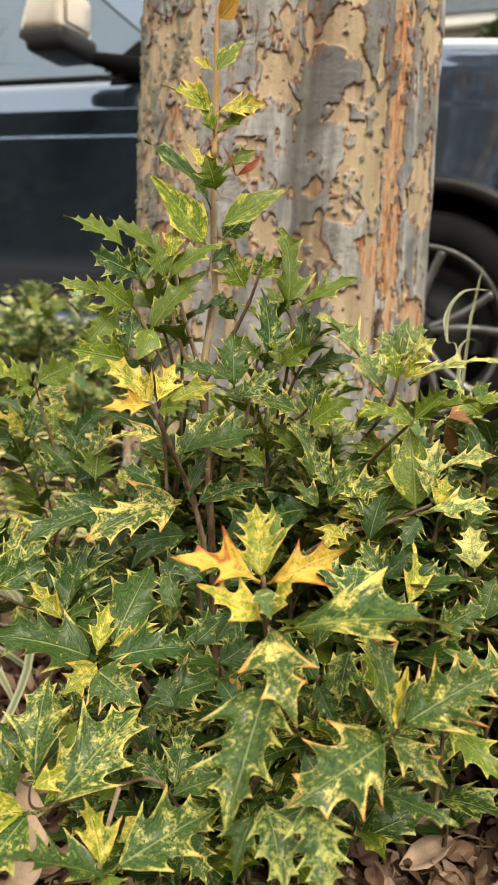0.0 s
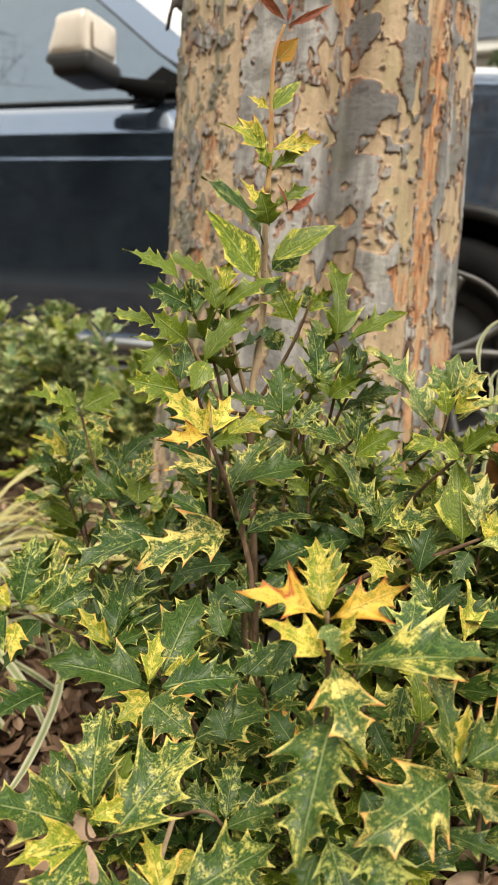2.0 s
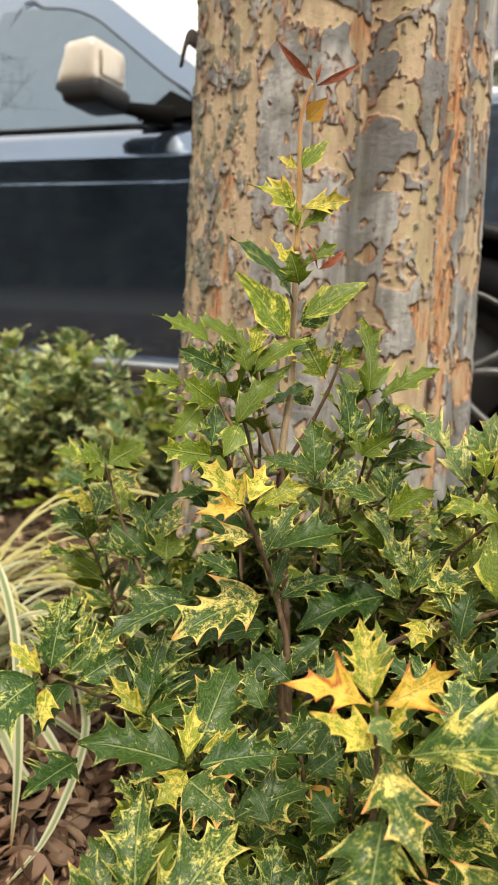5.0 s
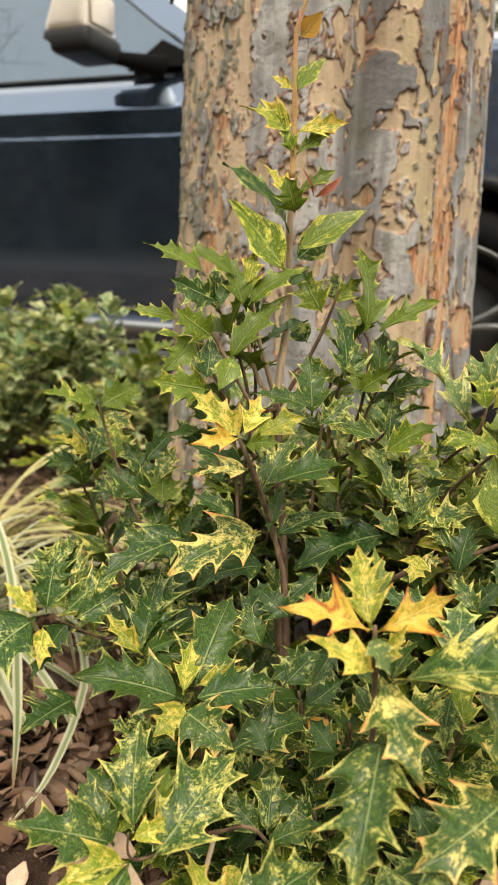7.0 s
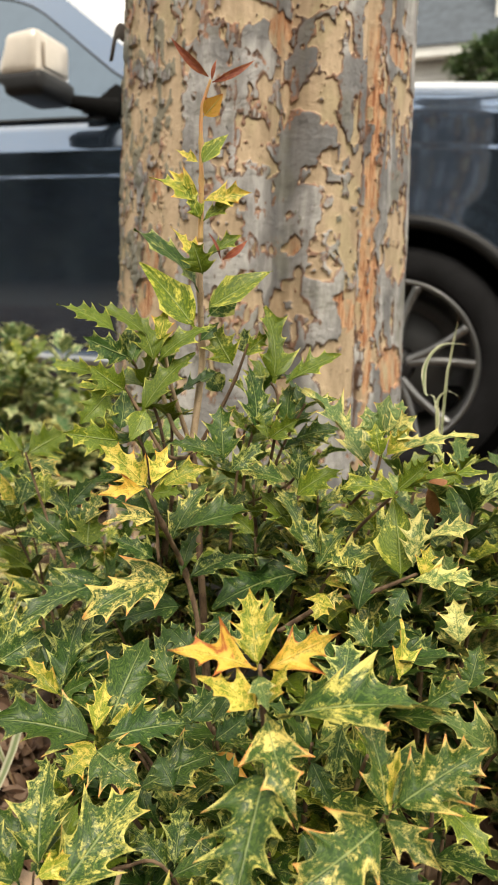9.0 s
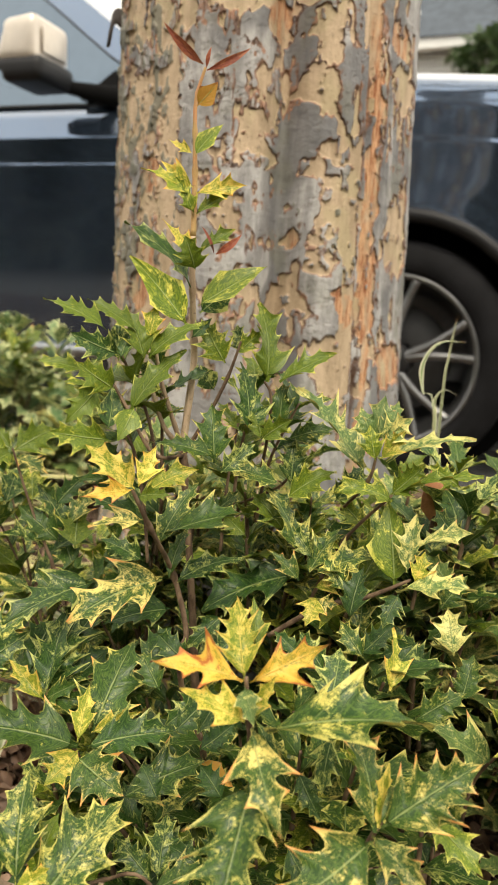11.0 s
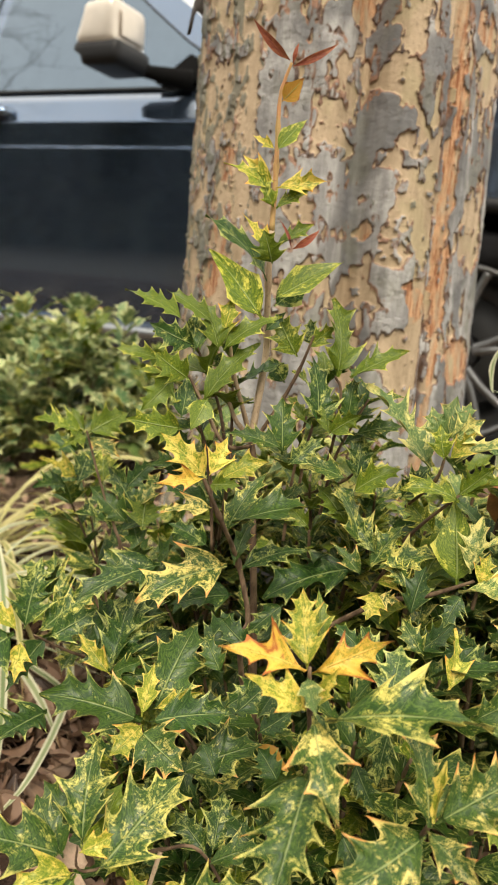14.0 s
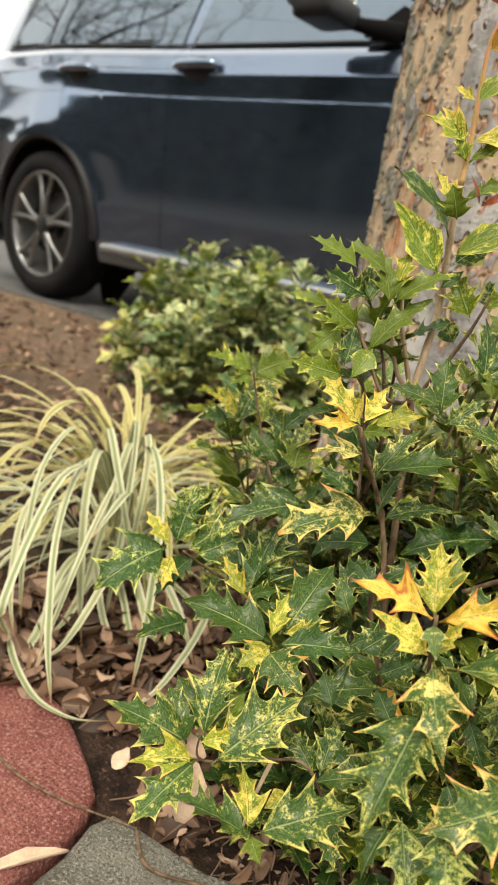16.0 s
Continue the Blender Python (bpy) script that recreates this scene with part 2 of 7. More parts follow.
def stone_material(name, a, b, speck, scale=60.0, bump=0.003):
    k = Nodes(name)
    p = k.coord()
    big = k.noise(p, scale * 0.18, 4.0)
    mid = k.noise(p, scale, 6.0, 0.7)
    fine = k.noise(p, scale * 9, 3.0, 0.7)
    c = k.mix(k.step(k.math("ADD", k.math("MULTIPLY", big, 0.5), k.math("MULTIPLY", mid, 0.5)), 0.38, 0.62), a, b)
    c = k.mix(k.math("MULTIPLY", k.step(fine, 0.54, 0.64), 0.8), c, speck)
    c = k.mix(k.math("MULTIPLY", k.step(fine, 0.46, 0.38), 0.7), c, (a[0] * 0.35, a[1] * 0.35, a[2] * 0.35))
    h = k.math("ADD", k.math("MULTIPLY", mid, 0.6), fine)
    return k.finish(c, 0.85, k.bump(h, 0.8, bump), spec=0.3)


PAVER_RED = stone_material("red_clay_paver", (0.20, 0.062, 0.050), (0.31, 0.112, 0.090), (0.46, 0.27, 0.23), 38.0, 0.008)
SLAB_GREY = stone_material("grey_concrete_slab", (0.13, 0.125, 0.10), (0.23, 0.22, 0.18), (0.42, 0.40, 0.33), 42.0, 0.008)
ASPHALT = stone_material("asphalt", (0.055, 0.055, 0.057), (0.10, 0.10, 0.10), (0.22, 0.22, 0.21), 22.0, 0.004)


def blade_material(name, green_a, green_b, cream):
    """Strap leaf: green middle, cream margins, fine lengthwise ribs."""
    k = Nodes(name)
    uv = k.n("ShaderNodeSeparateXYZ", Vector=k.coord("UV"))
    u, v = uv.outputs[0], uv.outputs[1]
    r = k.rand()
    e = k.math("MULTIPLY", k.math("ABSOLUTE", k.math("SUBTRACT", v, 0.5)), 2.0)
    w = k.n("ShaderNodeCombineXYZ", X=k.math("MULTIPLY", u, 3.0), Y=k.math("MULTIPLY", v, 9.0), Z=k.math("MULTIPLY", r, 43.0)).outputs[0]
    n = k.noise(w, 1.6, 4.0)
    e2 = k.math("ADD", e, k.math("MULTIPLY", k.math("SUBTRACT", n, 0.5), 0.35))
    inner = k.mix(r, green_a, green_b)
    c = k.mix(k.step(e2, 0.30, 0.55), inner, cream)
    c = k.mix(k.math("MULTIPLY", k.step(k.noise(w, 0.5, 2.0), 0.60, 0.72), 0.8), c, (0.46, 0.27, 0.12))
    withered = k.step(k.math("ADD", u, k.math("MULTIPLY", n, 0.25)), 1.02, 1.10)
    c = k.mix(withered, c, (0.38, 0.22, 0.115))
    ribs = k.math("SINE", k.math("MULTIPLY", v, 55.0))
    return k.finish(c, 0.42, k.bump(ribs, 0.25, 0.0006), spec=0.4, translucent=0.18)


BLADE = blade_material("liriope_blade", (0.17, 0.25, 0.10), (0.34, 0.39, 0.19), (0.60, 0.59, 0.41))
BLADE_GOLD = blade_material("liriope_blade_yellowed", (0.26, 0.29, 0.09), (0.46, 0.43, 0.15), (0.64, 0.57, 0.27))


def bark_material():
    """Flaking elm bark: tan and orange show where plates have shed under a grey skin; 'shed', 'fresh' and 'tone' come with the mesh."""
    k = Nodes("elm_bark")
    p = k.coord()

    def given(name):
        node = k.n("ShaderNodeAttribute")
        node.attribute_name = name
        return node.outputs["Fac"]

    streak = k.noise(k.vec("MULTIPLY", p, (1, 1, 0.25)), 38.0, 5.0, 0.65)
    fine = k.noise(p, 210.0, 4.0, 0.7)
    blot = k.noise(p, 14.0, 4.0)
    ragged = k.math("ADD", k.math("MULTIPLY", k.math("SUBTRACT", k.noise(p, 75.0, 4.0, 0.6), 0.5), 0.9), k.math("MULTIPLY", k.math("SUBTRACT", fine, 0.5), 0.35))
    edge = k.math("ADD", given("shed"), ragged)
    grey = k.mix(k.step(streak, 0.35, 0.65), (0.235, 0.225, 0.222), (0.46, 0.445, 0.43))
    # tone darkens the grey at random and paints shade into the hollow
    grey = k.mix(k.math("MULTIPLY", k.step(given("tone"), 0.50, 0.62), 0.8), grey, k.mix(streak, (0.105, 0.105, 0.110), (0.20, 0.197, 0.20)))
    grey = k.mix(k.math("MULTIPLY", k.step(blot, 0.5, 0.66), 0.5), grey, (0.19, 0.185, 0.14))
    tan = k.mix(k.step(streak, 0.35, 0.65), (0.37, 0.275, 0.18), (0.55, 0.415, 0.285))
    tan = k.mix(k.math("MULTIPLY", k.step(blot, 0.5, 0.62), 0.5), tan, (0.44, 0.37, 0.22))
    strand = k.noise(k.vec("MULTIPLY", p, (1, 1, 0.10)), 260.0, 4.0, 0.7)
    orange = k.mix(k.step(strand, 0.38, 0.62), (0.30, 0.115, 0.055), (0.62, 0.37, 0.21))
    c = k.mix(k.step(edge, 0.04, -0.06), tan, grey)
    broken = k.step(k.noise(k.vec("MULTIPLY", p, (1, 1, 0.4)), 60.0, 4.0), 0.36, 0.56)
    c = k.mix(k.math("MULTIPLY", k.math("MULTIPLY", k.step(given("fresh"), 0.35, 0.65), broken), k.step(edge, -0.05, 0.05)), c, orange)
    rim = k.math("MULTIPLY", k.step(edge, -0.34, -0.16), k.step(edge, 0.10, 0.0))
    c = k.mix(k.math("MULTIPLY", rim, 0.8), c, k.mix(k.step(k.noise(p, 30.0, 3.0), 0.4, 0.6), (0.105, 0.050, 0.032), (0.34, 0.17, 0.10)))
    c = k.mix(k.math("MULTIPLY", k.step(given("lip"), 0.35, 0.85), 0.8), c, k.mix(k.step(blot, 0.4, 0.6), (0.10, 0.055, 0.038), (0.27, 0.135, 0.08)))
    c = k.mix(k.math("MULTIPLY", k.step(given("flake"), 0.3, 0.7), 0.85), c, k.mix(streak, (0.115, 0.118, 0.085), (0.25, 0.245, 0.205)))
    c = k.mix(k.math("MULTIPLY", k.step(fine, 0.58, 0.70), 0.45), c, (0.12, 0.085, 0.06))
    h = k.math("ADD", k.math("MULTIPLY", fine, 0.6), k.math("MULTIPLY", streak, 0.3))
    h = k.math("ADD", h, k.step(edge, 0.12, -0.14))
    return k.finish(c, 0.82, k.bump(h, 0.75, 0.003), spec=0.25)


BARK = bark_material()
ROOF = plain_material("roof_shingle_grey", (0.065, 0.08, 0.10), 0.85, vary=0.25, scale=6.0)
SIDING = plain_material("siding_white", (0.62, 0.62, 0.60), 0.6, vary=0.06, scale=2.0)
# leaf of the added hedge, its darkness set for the car's reflections
HEDGE_GREEN = leaf_material("winter_hedge_leaf", (0.016, 0.020, 0.015), (0.032, 0.038, 0.028), (0.06, 0.06, 0.045), 0.0, 0.0)
FAR_GREEN = leaf_material("far_shrub_leaf", (0.02, 0.05, 0.02), (0.05, 0.10, 0.035), (0.12, 0.17, 0.06), 0.0, 0.0)
TWIG_GREY = wood_material("bare_branch_wood", (0.06, 0.05, 0.045), (0.12, 0.105, 0.09), 20.0)
SPRIG_MATERIALS = (LEAF_DARK, LEAF_MARBLE, LEAF_LIME, LEAF_GOLD, LEAF_RED, LEAF_FAR, LEAF_PALE)


# ---- mesh helpers ----
def mesh_from(name, verts, faces, material, uvs=None, smooth=True):
    me = bpy.data.meshes.new(name)
    me.from_pydata([tuple(v) for v in verts], [], [tuple(f) for f in faces])
    if uvs is not None:
        layer = me.uv_layers.new(name="UVMap")
        loops = np.empty(len(me.loops), dtype=np.int32)
        me.loops.foreach_get("vertex_index", loops)
        layer.data.foreach_set("uv", np.asarray(uvs, dtype=np.float32)[loops].ravel())
    me.materials.append(material)
    if smooth:
        me.polygons.foreach_set("use_smooth", np.ones(len(me.polygons), dtype=bool))
    me.update()
    return me


def part(name, bm, material, parent, label="", smooth=True):
    """Links a bmesh, or a ready mesh, as one part under a thing."""
    if isinstance(bm, bmesh.types.BMesh):
        me = bpy.data.meshes.new(name)
        bm.to_mesh(me)
        bm.free()
        me.materials.append(material)
        if smooth:
            me.polygons.foreach_set("use_smooth", np.ones(len(me.polygons), dtype=bool))
    else:
        me = bm
    ob = new(name, me)
    ob.parent = parent
    if label:
        tagged(ob, label)
    return ob


def thing(name, label, category, at=(0, 0, 0), group="", kind=""):
    ob = new(name)
    ob.empty_display_size = 0.05
    ob.location = at
    return tagged(ob, label, category, group, kind)


def box(bm, lo, hi, bevel=0.0, segments=2):
    """A box between two corners, with rounded edges."""
    made = bmesh.ops.create_cube(bm, size=1.0)["verts"]
    size = [b - a for a, b in zip(lo, hi)]
    mid = [(a + b) / 2 for a, b in zip(lo, hi)]
    for v in made:
        v.co = Vector([v.co[i] * size[i] + mid[i] for i in range(3)])
    if bevel:
        edges = {e for v in made for e in v.link_edges}
        bmesh.ops.bevel(bm, geom=list(edges), offset=bevel, segments=segments, affect="EDGES", profile=0.6)
    return bm


def tube(points, radii, sides=8, wobble=0.0, seed=0, knots=()):
    """A tapering round stem along a smooth line through the points. Returns verts and faces."""
    rng = random.Random(seed)
    pts = [Vector(p) for p in points]
    line, rad = [], []
    for i in range(len(pts) - 1):
        p0, p1, p2, p3 = pts[max(i - 1, 0)], pts[i], pts[i + 1], pts[min(i + 2, len(pts) - 1)]
        for s in range(6):
            t = s / 6
            line.append(0.5 * ((2 * p1) + (p2 - p0) * t + (2 * p0 - 5 * p1 + 4 * p2 - p3) * t * t + (3 * p1 - p0 - 3 * p2 + p3) * t ** 3))
            rad.append(radii[i] * (1 - t) + radii[i + 1] * t)
    line.append(pts[-1])
    rad.append(radii[-1])
    verts, faces = [], []
    up = Vector((0.31, 0.17, 0.93))
    for i, p in enumerate(line):
        d = (line[min(i + 1, len(line) - 1)] - line[max(i - 1, 0)]).normalized()
        a = d.cross(up if abs(d.dot(up)) < 0.95 else Vector((1, 0, 0))).normalized()
        b = d.cross(a)
        swell = 1.0
        for kpos in knots:
            swell += 0.45 * math.exp(-((i / (len(line) - 1) - kpos) / 0.018) ** 2)
        for s in range(sides):
            w = 2 * math.pi * s / sides
            r = rad[i] * swell * (1 + wobble * (rng.random() - 0.5))
            verts.append(p + a * (r * math.cos(w)) + b * (r * math.sin(w)))
    for i in range(len(line) - 1):
        for s in range(sides):
            n = (s + 1) % sides
            faces.append((i * sides + s, i * sides + n, (i + 1) * sides + n, (i + 1) * sides + s))
    faces.append(tuple(range(sides - 1, -1, -1)))
    faces.append(tuple(range((len(line) - 1) * sides, len(line) * sides)))
    return verts, faces


def stem_part(name, points, radii, material, parent, sides=8, seed=0, knots=(), label=""):
    verts, faces = tube(points, radii, sides, 0.12, seed, knots)
    return part(name, mesh_from(name, verts, faces, material), material, parent, label)


# ---- the spiny holly leaf ----
def leaf_shape(spines, width, spike, fold, curl, wave, sway, seed, fine=True):
    """A leaf of length 1 along +y, its face to +z: verts, faces, uvs. An oval blade, entire at the base, whose margin is drawn out
    into slender spines with round bays between; fold lifts the halves, curl bows it back, wave turns the spines up and down."""
    rng = random.Random(seed)

    def envelope(u):
        return width * float(np.interp(u, (0.0, 0.05, 0.12, 0.22, 0.34, 0.48, 0.62, 0.76, 0.88, 0.95, 1.0), (0.05, 0.07, 0.36, 0.76, 0.98, 1.0, 0.84, 0.55, 0.27, 0.11, 0.0)))

    stations = (0.0, 0.04, 0.10, 0.20, 0.34, 0.50, 0.66, 0.80, 0.92) if fine else (0.0, 0.22, 0.5, 0.8)

    def outline(side):
        """Points (u, half width, place on the midrib, spike share, lift) from base to apex."""
        pts = [(0.0, 0.012, 0.0, 0.0, 0.0), (0.05, 0.013, 0.05, 0.0, 0.0), (0.085, 0.028, 0.08, 0.0, 0.0)]
        first, end = (0.31, 0.76) if spines > 2 else (0.42, 0.66)
        tips = [first + (end - first) * i / max(spines - 1, 1) + 0.07 * (rng.random() - 0.5) for i in range(spines)]
        reach = [spike * (0.8 + 0.6 * rng.random()) * (1.0 - 0.45 * i / max(spines - 1, 1)) for i in range(spines)]
        lifts = [(1.0 if (i + side) % 2 else -0.8) * (0.6 + 0.6 * rng.random()) for i in range(spines)]
        knots = [(0.085, 0.0, 0.0)] + list(zip(tips, reach, lifts)) + [(1.0, 0.0, 0.0)]
        for j in range(len(knots) - 1):
            (u0, r0, l0), (u1, r1, l1) = knots[j], knots[j + 1]
            for s in stations:
                if j == 0 and s == 0.0:
                    continue
                u = u0 + (u1 - u0) * s
                near, far = max(0.0, 1 - s / 0.42) ** 3.0, max(0.0, (s - 0.34) / 0.66) ** 3.0
                grow = r0 * near + r1 * far
                share = (near if r0 else 0.0) + (far if r1 else 0.0)
                bay = (0.24 if 0 < j < len(knots) - 2 else 0.14 if j else 0.0) * math.sin(math.pi * s)
                w = envelope(u) * (1 - bay) + grow
                mid = u - 0.10 * min(1.0, u / 0.3) * (1 - u) ** 0.5
                pts.append((u + grow * 0.90, w, mid, min(share, 1.0), l0 * (1 - s) + l1 * s - 0.35 * math.sin(math.pi * s) * (1 if l0 > 0 else -1)))
        pts.append((1.0, 0.001, 1.0, 0.6, 0.0))
        return pts

    sides = (outline(1), outline(0))
    n = len(sides[0])
    verts, uvs, faces = [], [], []
    rings = (0.0, 0.38, 0.74, 1.0) if fine else (0.0, 0.55, 1.0)

    def bend(x, y, z):
        x += sway * y * y
        if abs(curl) > 1e-3:
            a = curl * y
            rr = 1.0 / curl
            y, z = (rr + z) * math.sin(a), (rr + z) * math.cos(a) - rr
        return (x, y, z)

    for j in range(n):
        um = 0.5 * (sides[0][j][2] + sides[1][j][2])
        verts.append(bend(0, um, 0))
        uvs.append((um, 0.5))
    for s, sign in ((0, 1), (1, -1)):
        base = len(verts)
        for j in range(n):
            u, w, _, share, lift = sides[s][j]
            um = 0.5 * (sides[0][j][2] + sides[1][j][2])
            for q in rings[1:]:
                x = sign * w * q
                y = um + (u - um) * q
                roll = math.sin(u * 7.0 + s * 2.1 + seed) * 0.5
                z = fold * abs(x) * (1.15 - 0.3 * q) + wave * q ** 2.2 * (roll + 0.8 * lift)
                verts.append(bend(x, y, z))
                uvs.append((u, 0.5 + 0.5 * sign * q * (1 + 0.3 * share)))
        k = len(rings) - 1
        for j in range(n - 1):
            row, nxt = base + j * k, base + (j + 1) * k
            inner, inner_n = j, j + 1
            for q in range(k):
                f = (inner, row + q, nxt + q, inner_n)
                faces.append(f if sign < 0 else f[::-1])
                inner, inner_n = row + q, nxt + q
    # set the blade so that its apex lies at (0, 1, 0)
    apex = Vector(verts[n - 1])
    turn = apex.rotation_difference(Vector((0, 1, 0))).to_matrix() * (1.0 / apex.length)
    return [tuple(turn @ Vector(v)) for v in verts], faces, uvs


# kinds of blade: spines a side, half width, spike, fold, curl, wave, sway, seed
LEAF_KINDS = dict(
    oval=(3, 0.195, 0.110, 0.36, 0.55, 0.070, 0.05, 1), broad=(3, 0.205, 0.120, 0.34, 0.60, 0.075, -0.04, 2), long=(3, 0.150, 0.075, 0.34, 0.65, 0.05, 0.09, 5),
    smooth=(1, 0.215, 0.040, 0.30, 0.35, 0.030, 0.05, 8), hook=(2, 0.170, 0.140, 0.40, 0.60, 0.080, 0.06, 7), young=(2, 0.140, 0.080, 0.55, 0.10, 0.05, 0.0, 6),
    sickle=(0, 0.075, 0.0, 0.40, 0.80, 0.0, 0.12, 9), cup=(3, 0.205, 0.110, 0.30, 1.05, 0.07, -0.03, 3), claw=(2, 0.105, 0.120, 0.50, 0.40, 0.12, 0.05, 11))
LEAF_LENGTH = 0.062
leaf_cache = {}


def leaf_mesh(kind, material, variant=0):
    """One mesh for each kind of blade and colour, shared by all leaves of that look."""
    key = (kind, material.name, variant)
    if key not in leaf_cache:
        spines, width, spike, fold, curl, wave, sway, seed = LEAF_KINDS[kind]
        v, f, uv = leaf_shape(spines + (0, 1, 0, 0)[variant] * (spines > 2), width * (1, 0.94, 1.04, 0.98)[variant], spike, fold * (1, 1.3, 0.8, 1.1)[variant], curl * (1, 0.7, 1.2, 1.0)[variant], wave, sway * (1, -1, 1, -1)[variant], seed + 31 * variant)
        v = [(a * LEAF_LENGTH, b * LEAF_LENGTH, c * LEAF_LENGTH) for a, b, c in v]
        leaf_cache[key] = mesh_from("leaf", v, f, material, uv)
    return leaf_cache[key]


def leaf_matrix(base, tip, face, size=None, stretch=1.0):
    """Lays a blade from base to tip, its upper face turned towards the direction face."""
    b, d = Vector(base), Vector(tip) - Vector(base)
    y = d.normalized()
    z = Vector(face) - y * Vector(face).dot(y)
    z = z.normalized() if z.length > 1e-4 else y.orthogonal().normalized()
    x = y.cross(z)
    s = (size or d.length) / LEAF_LENGTH
    m = Matrix((x * s * stretch, y * s, z * s)).transposed().to_4x4()
    m.translation = b
    return m


def leaf(plant, base, tip, face=(0, -0.4, 1), kind="broad", material=None, stretch=1.0):
    """One leaf of its own under the plant."""
    turn = int(1000 * (abs(base[0]) + abs(tip[2]) + abs(tip[0]))) % 4
    ob = new("leaf", leaf_mesh(kind, material or LEAF_DARK, turn))
    ob.parent = plant
    ob.matrix_local = Matrix.Translation(-plant.location) @ leaf_matrix(base, tip, face, None, stretch * 1.06)
    return ob


def shoot_leaves(base, tip, pairs, length, rng, spread=0.9, whorl=True):
    """Opposite pairs up a shoot, each pair turned a quarter: (base, tip, face) triples."""
    b, t = Vector(base), Vector(tip)
    d = (t - b).normalized()
    a = d.cross(Vector((rng.uniform(-1, 1), rng.uniform(-1, 1), 0.2))).normalized()
    c = d.cross(a)
    out = []
    for i in range(pairs):
        f = (i + 0.6) / pairs
        p = b.lerp(t, f)
        w = math.pi / 2 * i + rng.uniform(-0.3, 0.3)
        for sgn in (1, -1):
            o = (a * math.cos(w) + c * math.sin(w)) * sgn
            rise = 0.35 + 0.65 * f + rng.uniform(-0.2, 0.25)
            way = (o * spread + d * rise + Vector((0, 0, -0.18))).normalized()
            ln = length * rng.uniform(0.75, 1.12) * (1.0 - 0.35 * f ** 3)
            out.append((p, p + way * ln, d + Vector((0, 0, 0.6)) + Vector((rng.uniform(-0.3, 0.3), rng.uniform(-0.3, 0.3), 0))))
    return out


class Heap:
    """Many small pieces gathered into one mesh."""

    def __init__(self):
        self.v, self.f, self.uv, self.m, self.n = [], [], [], [], 0

    def add(self, shape, matrix, material=0):
        v, f, uv = shape
        a = np.asarray(v, dtype=np.float64)
        m = np.array(matrix)
        self.v.append(a @ m[:3, :3].T + m[:3, 3])
        self.f.extend(tuple(i + self.n for i in face) for face in f)
        self.uv.append(np.asarray(uv))
        self.m.extend([material] * len(f))
        self.n += len(a)

    def mesh(self, name, materials):
        me = mesh_from(name, np.concatenate(self.v), self.f, materials[0], np.concatenate(self.uv))
        for extra in materials[1:]:
            me.materials.append(extra)
        me.polygons.foreach_set("material_index", np.asarray(self.m, dtype=np.int32))
        return me


COARSE = [leaf_shape(3, w, 0.09, fo, cu, wa, sw, 20 + i, False) for i, (w, fo, cu, wa, sw) in enumerate(((0.22, 0.25, 0.5, 0.07, 0.03), (0.20, 0.5, 0.3, 0.06, -0.05), (0.22, 0.25, 0.8, 0.07, 0.0), (0.18, 0.4, 0.2, 0.06, 0.05)))]
MEDIUM = [leaf_shape(*LEAF_KINDS[kd], fine=False) for kd in ("oval", "broad", "cup", "hook", "long")]


def heap_leaf(heap, shape, base, tip, face, material):
    heap.add(shape, leaf_matrix(base, tip, face) @ Matrix.Scale(LEAF_LENGTH, 4), material)


# ---- ground ----
def noise_table(seed):
    return np.random.RandomState(seed).rand(256, 256)


def value_noise(table, x, y):
    xi, yi = np.floor(x).astype(int), np.floor(y).astype(int)
    fx, fy = x - xi, y - yi
    fx, fy = fx * fx * (3 - 2 * fx), fy * fy * (3 - 2 * fy)
    a, b = table[xi % 256, yi % 256], table[(xi + 1) % 256, yi % 256]
    c, d = table[xi % 256, (yi + 1) % 256], table[(xi + 1) % 256, (yi + 1) % 256]
    return (a * (1 - fx) + b * fx) * (1 - fy) + (c * (1 - fx) + d * fx) * fy


def fbm(seed, x, y, octaves=4, gain=0.5):
    total, amp, norm = 0.0, 1.0, 0.0
    for o in range(octaves):
        total = total + amp * value_noise(noise_table(seed + o), x * 2 ** o + 7.3 * o, y * 2 ** o + 3.1 * o)
        norm += amp
        amp *= gain
    return total / norm


def grid_faces(n, m):
    i, j = np.meshgrid(np.arange(n - 1), np.arange(m - 1), indexing="ij")
    a = (i * m + j).ravel()
    return np.stack([a, a + m, a + m + 1, a + 1], axis=1).tolist()


KERB_Y = 2.17


def ground_height(x, y):
    near = np.clip(1.6 - np.abs(y - 0.7), 0, 1)
    return (fbm(3, np.asarray(x) * 9.0, np.asarray(y) * 9.0, 4) - 0.5) * 0.035 * near - 0.004


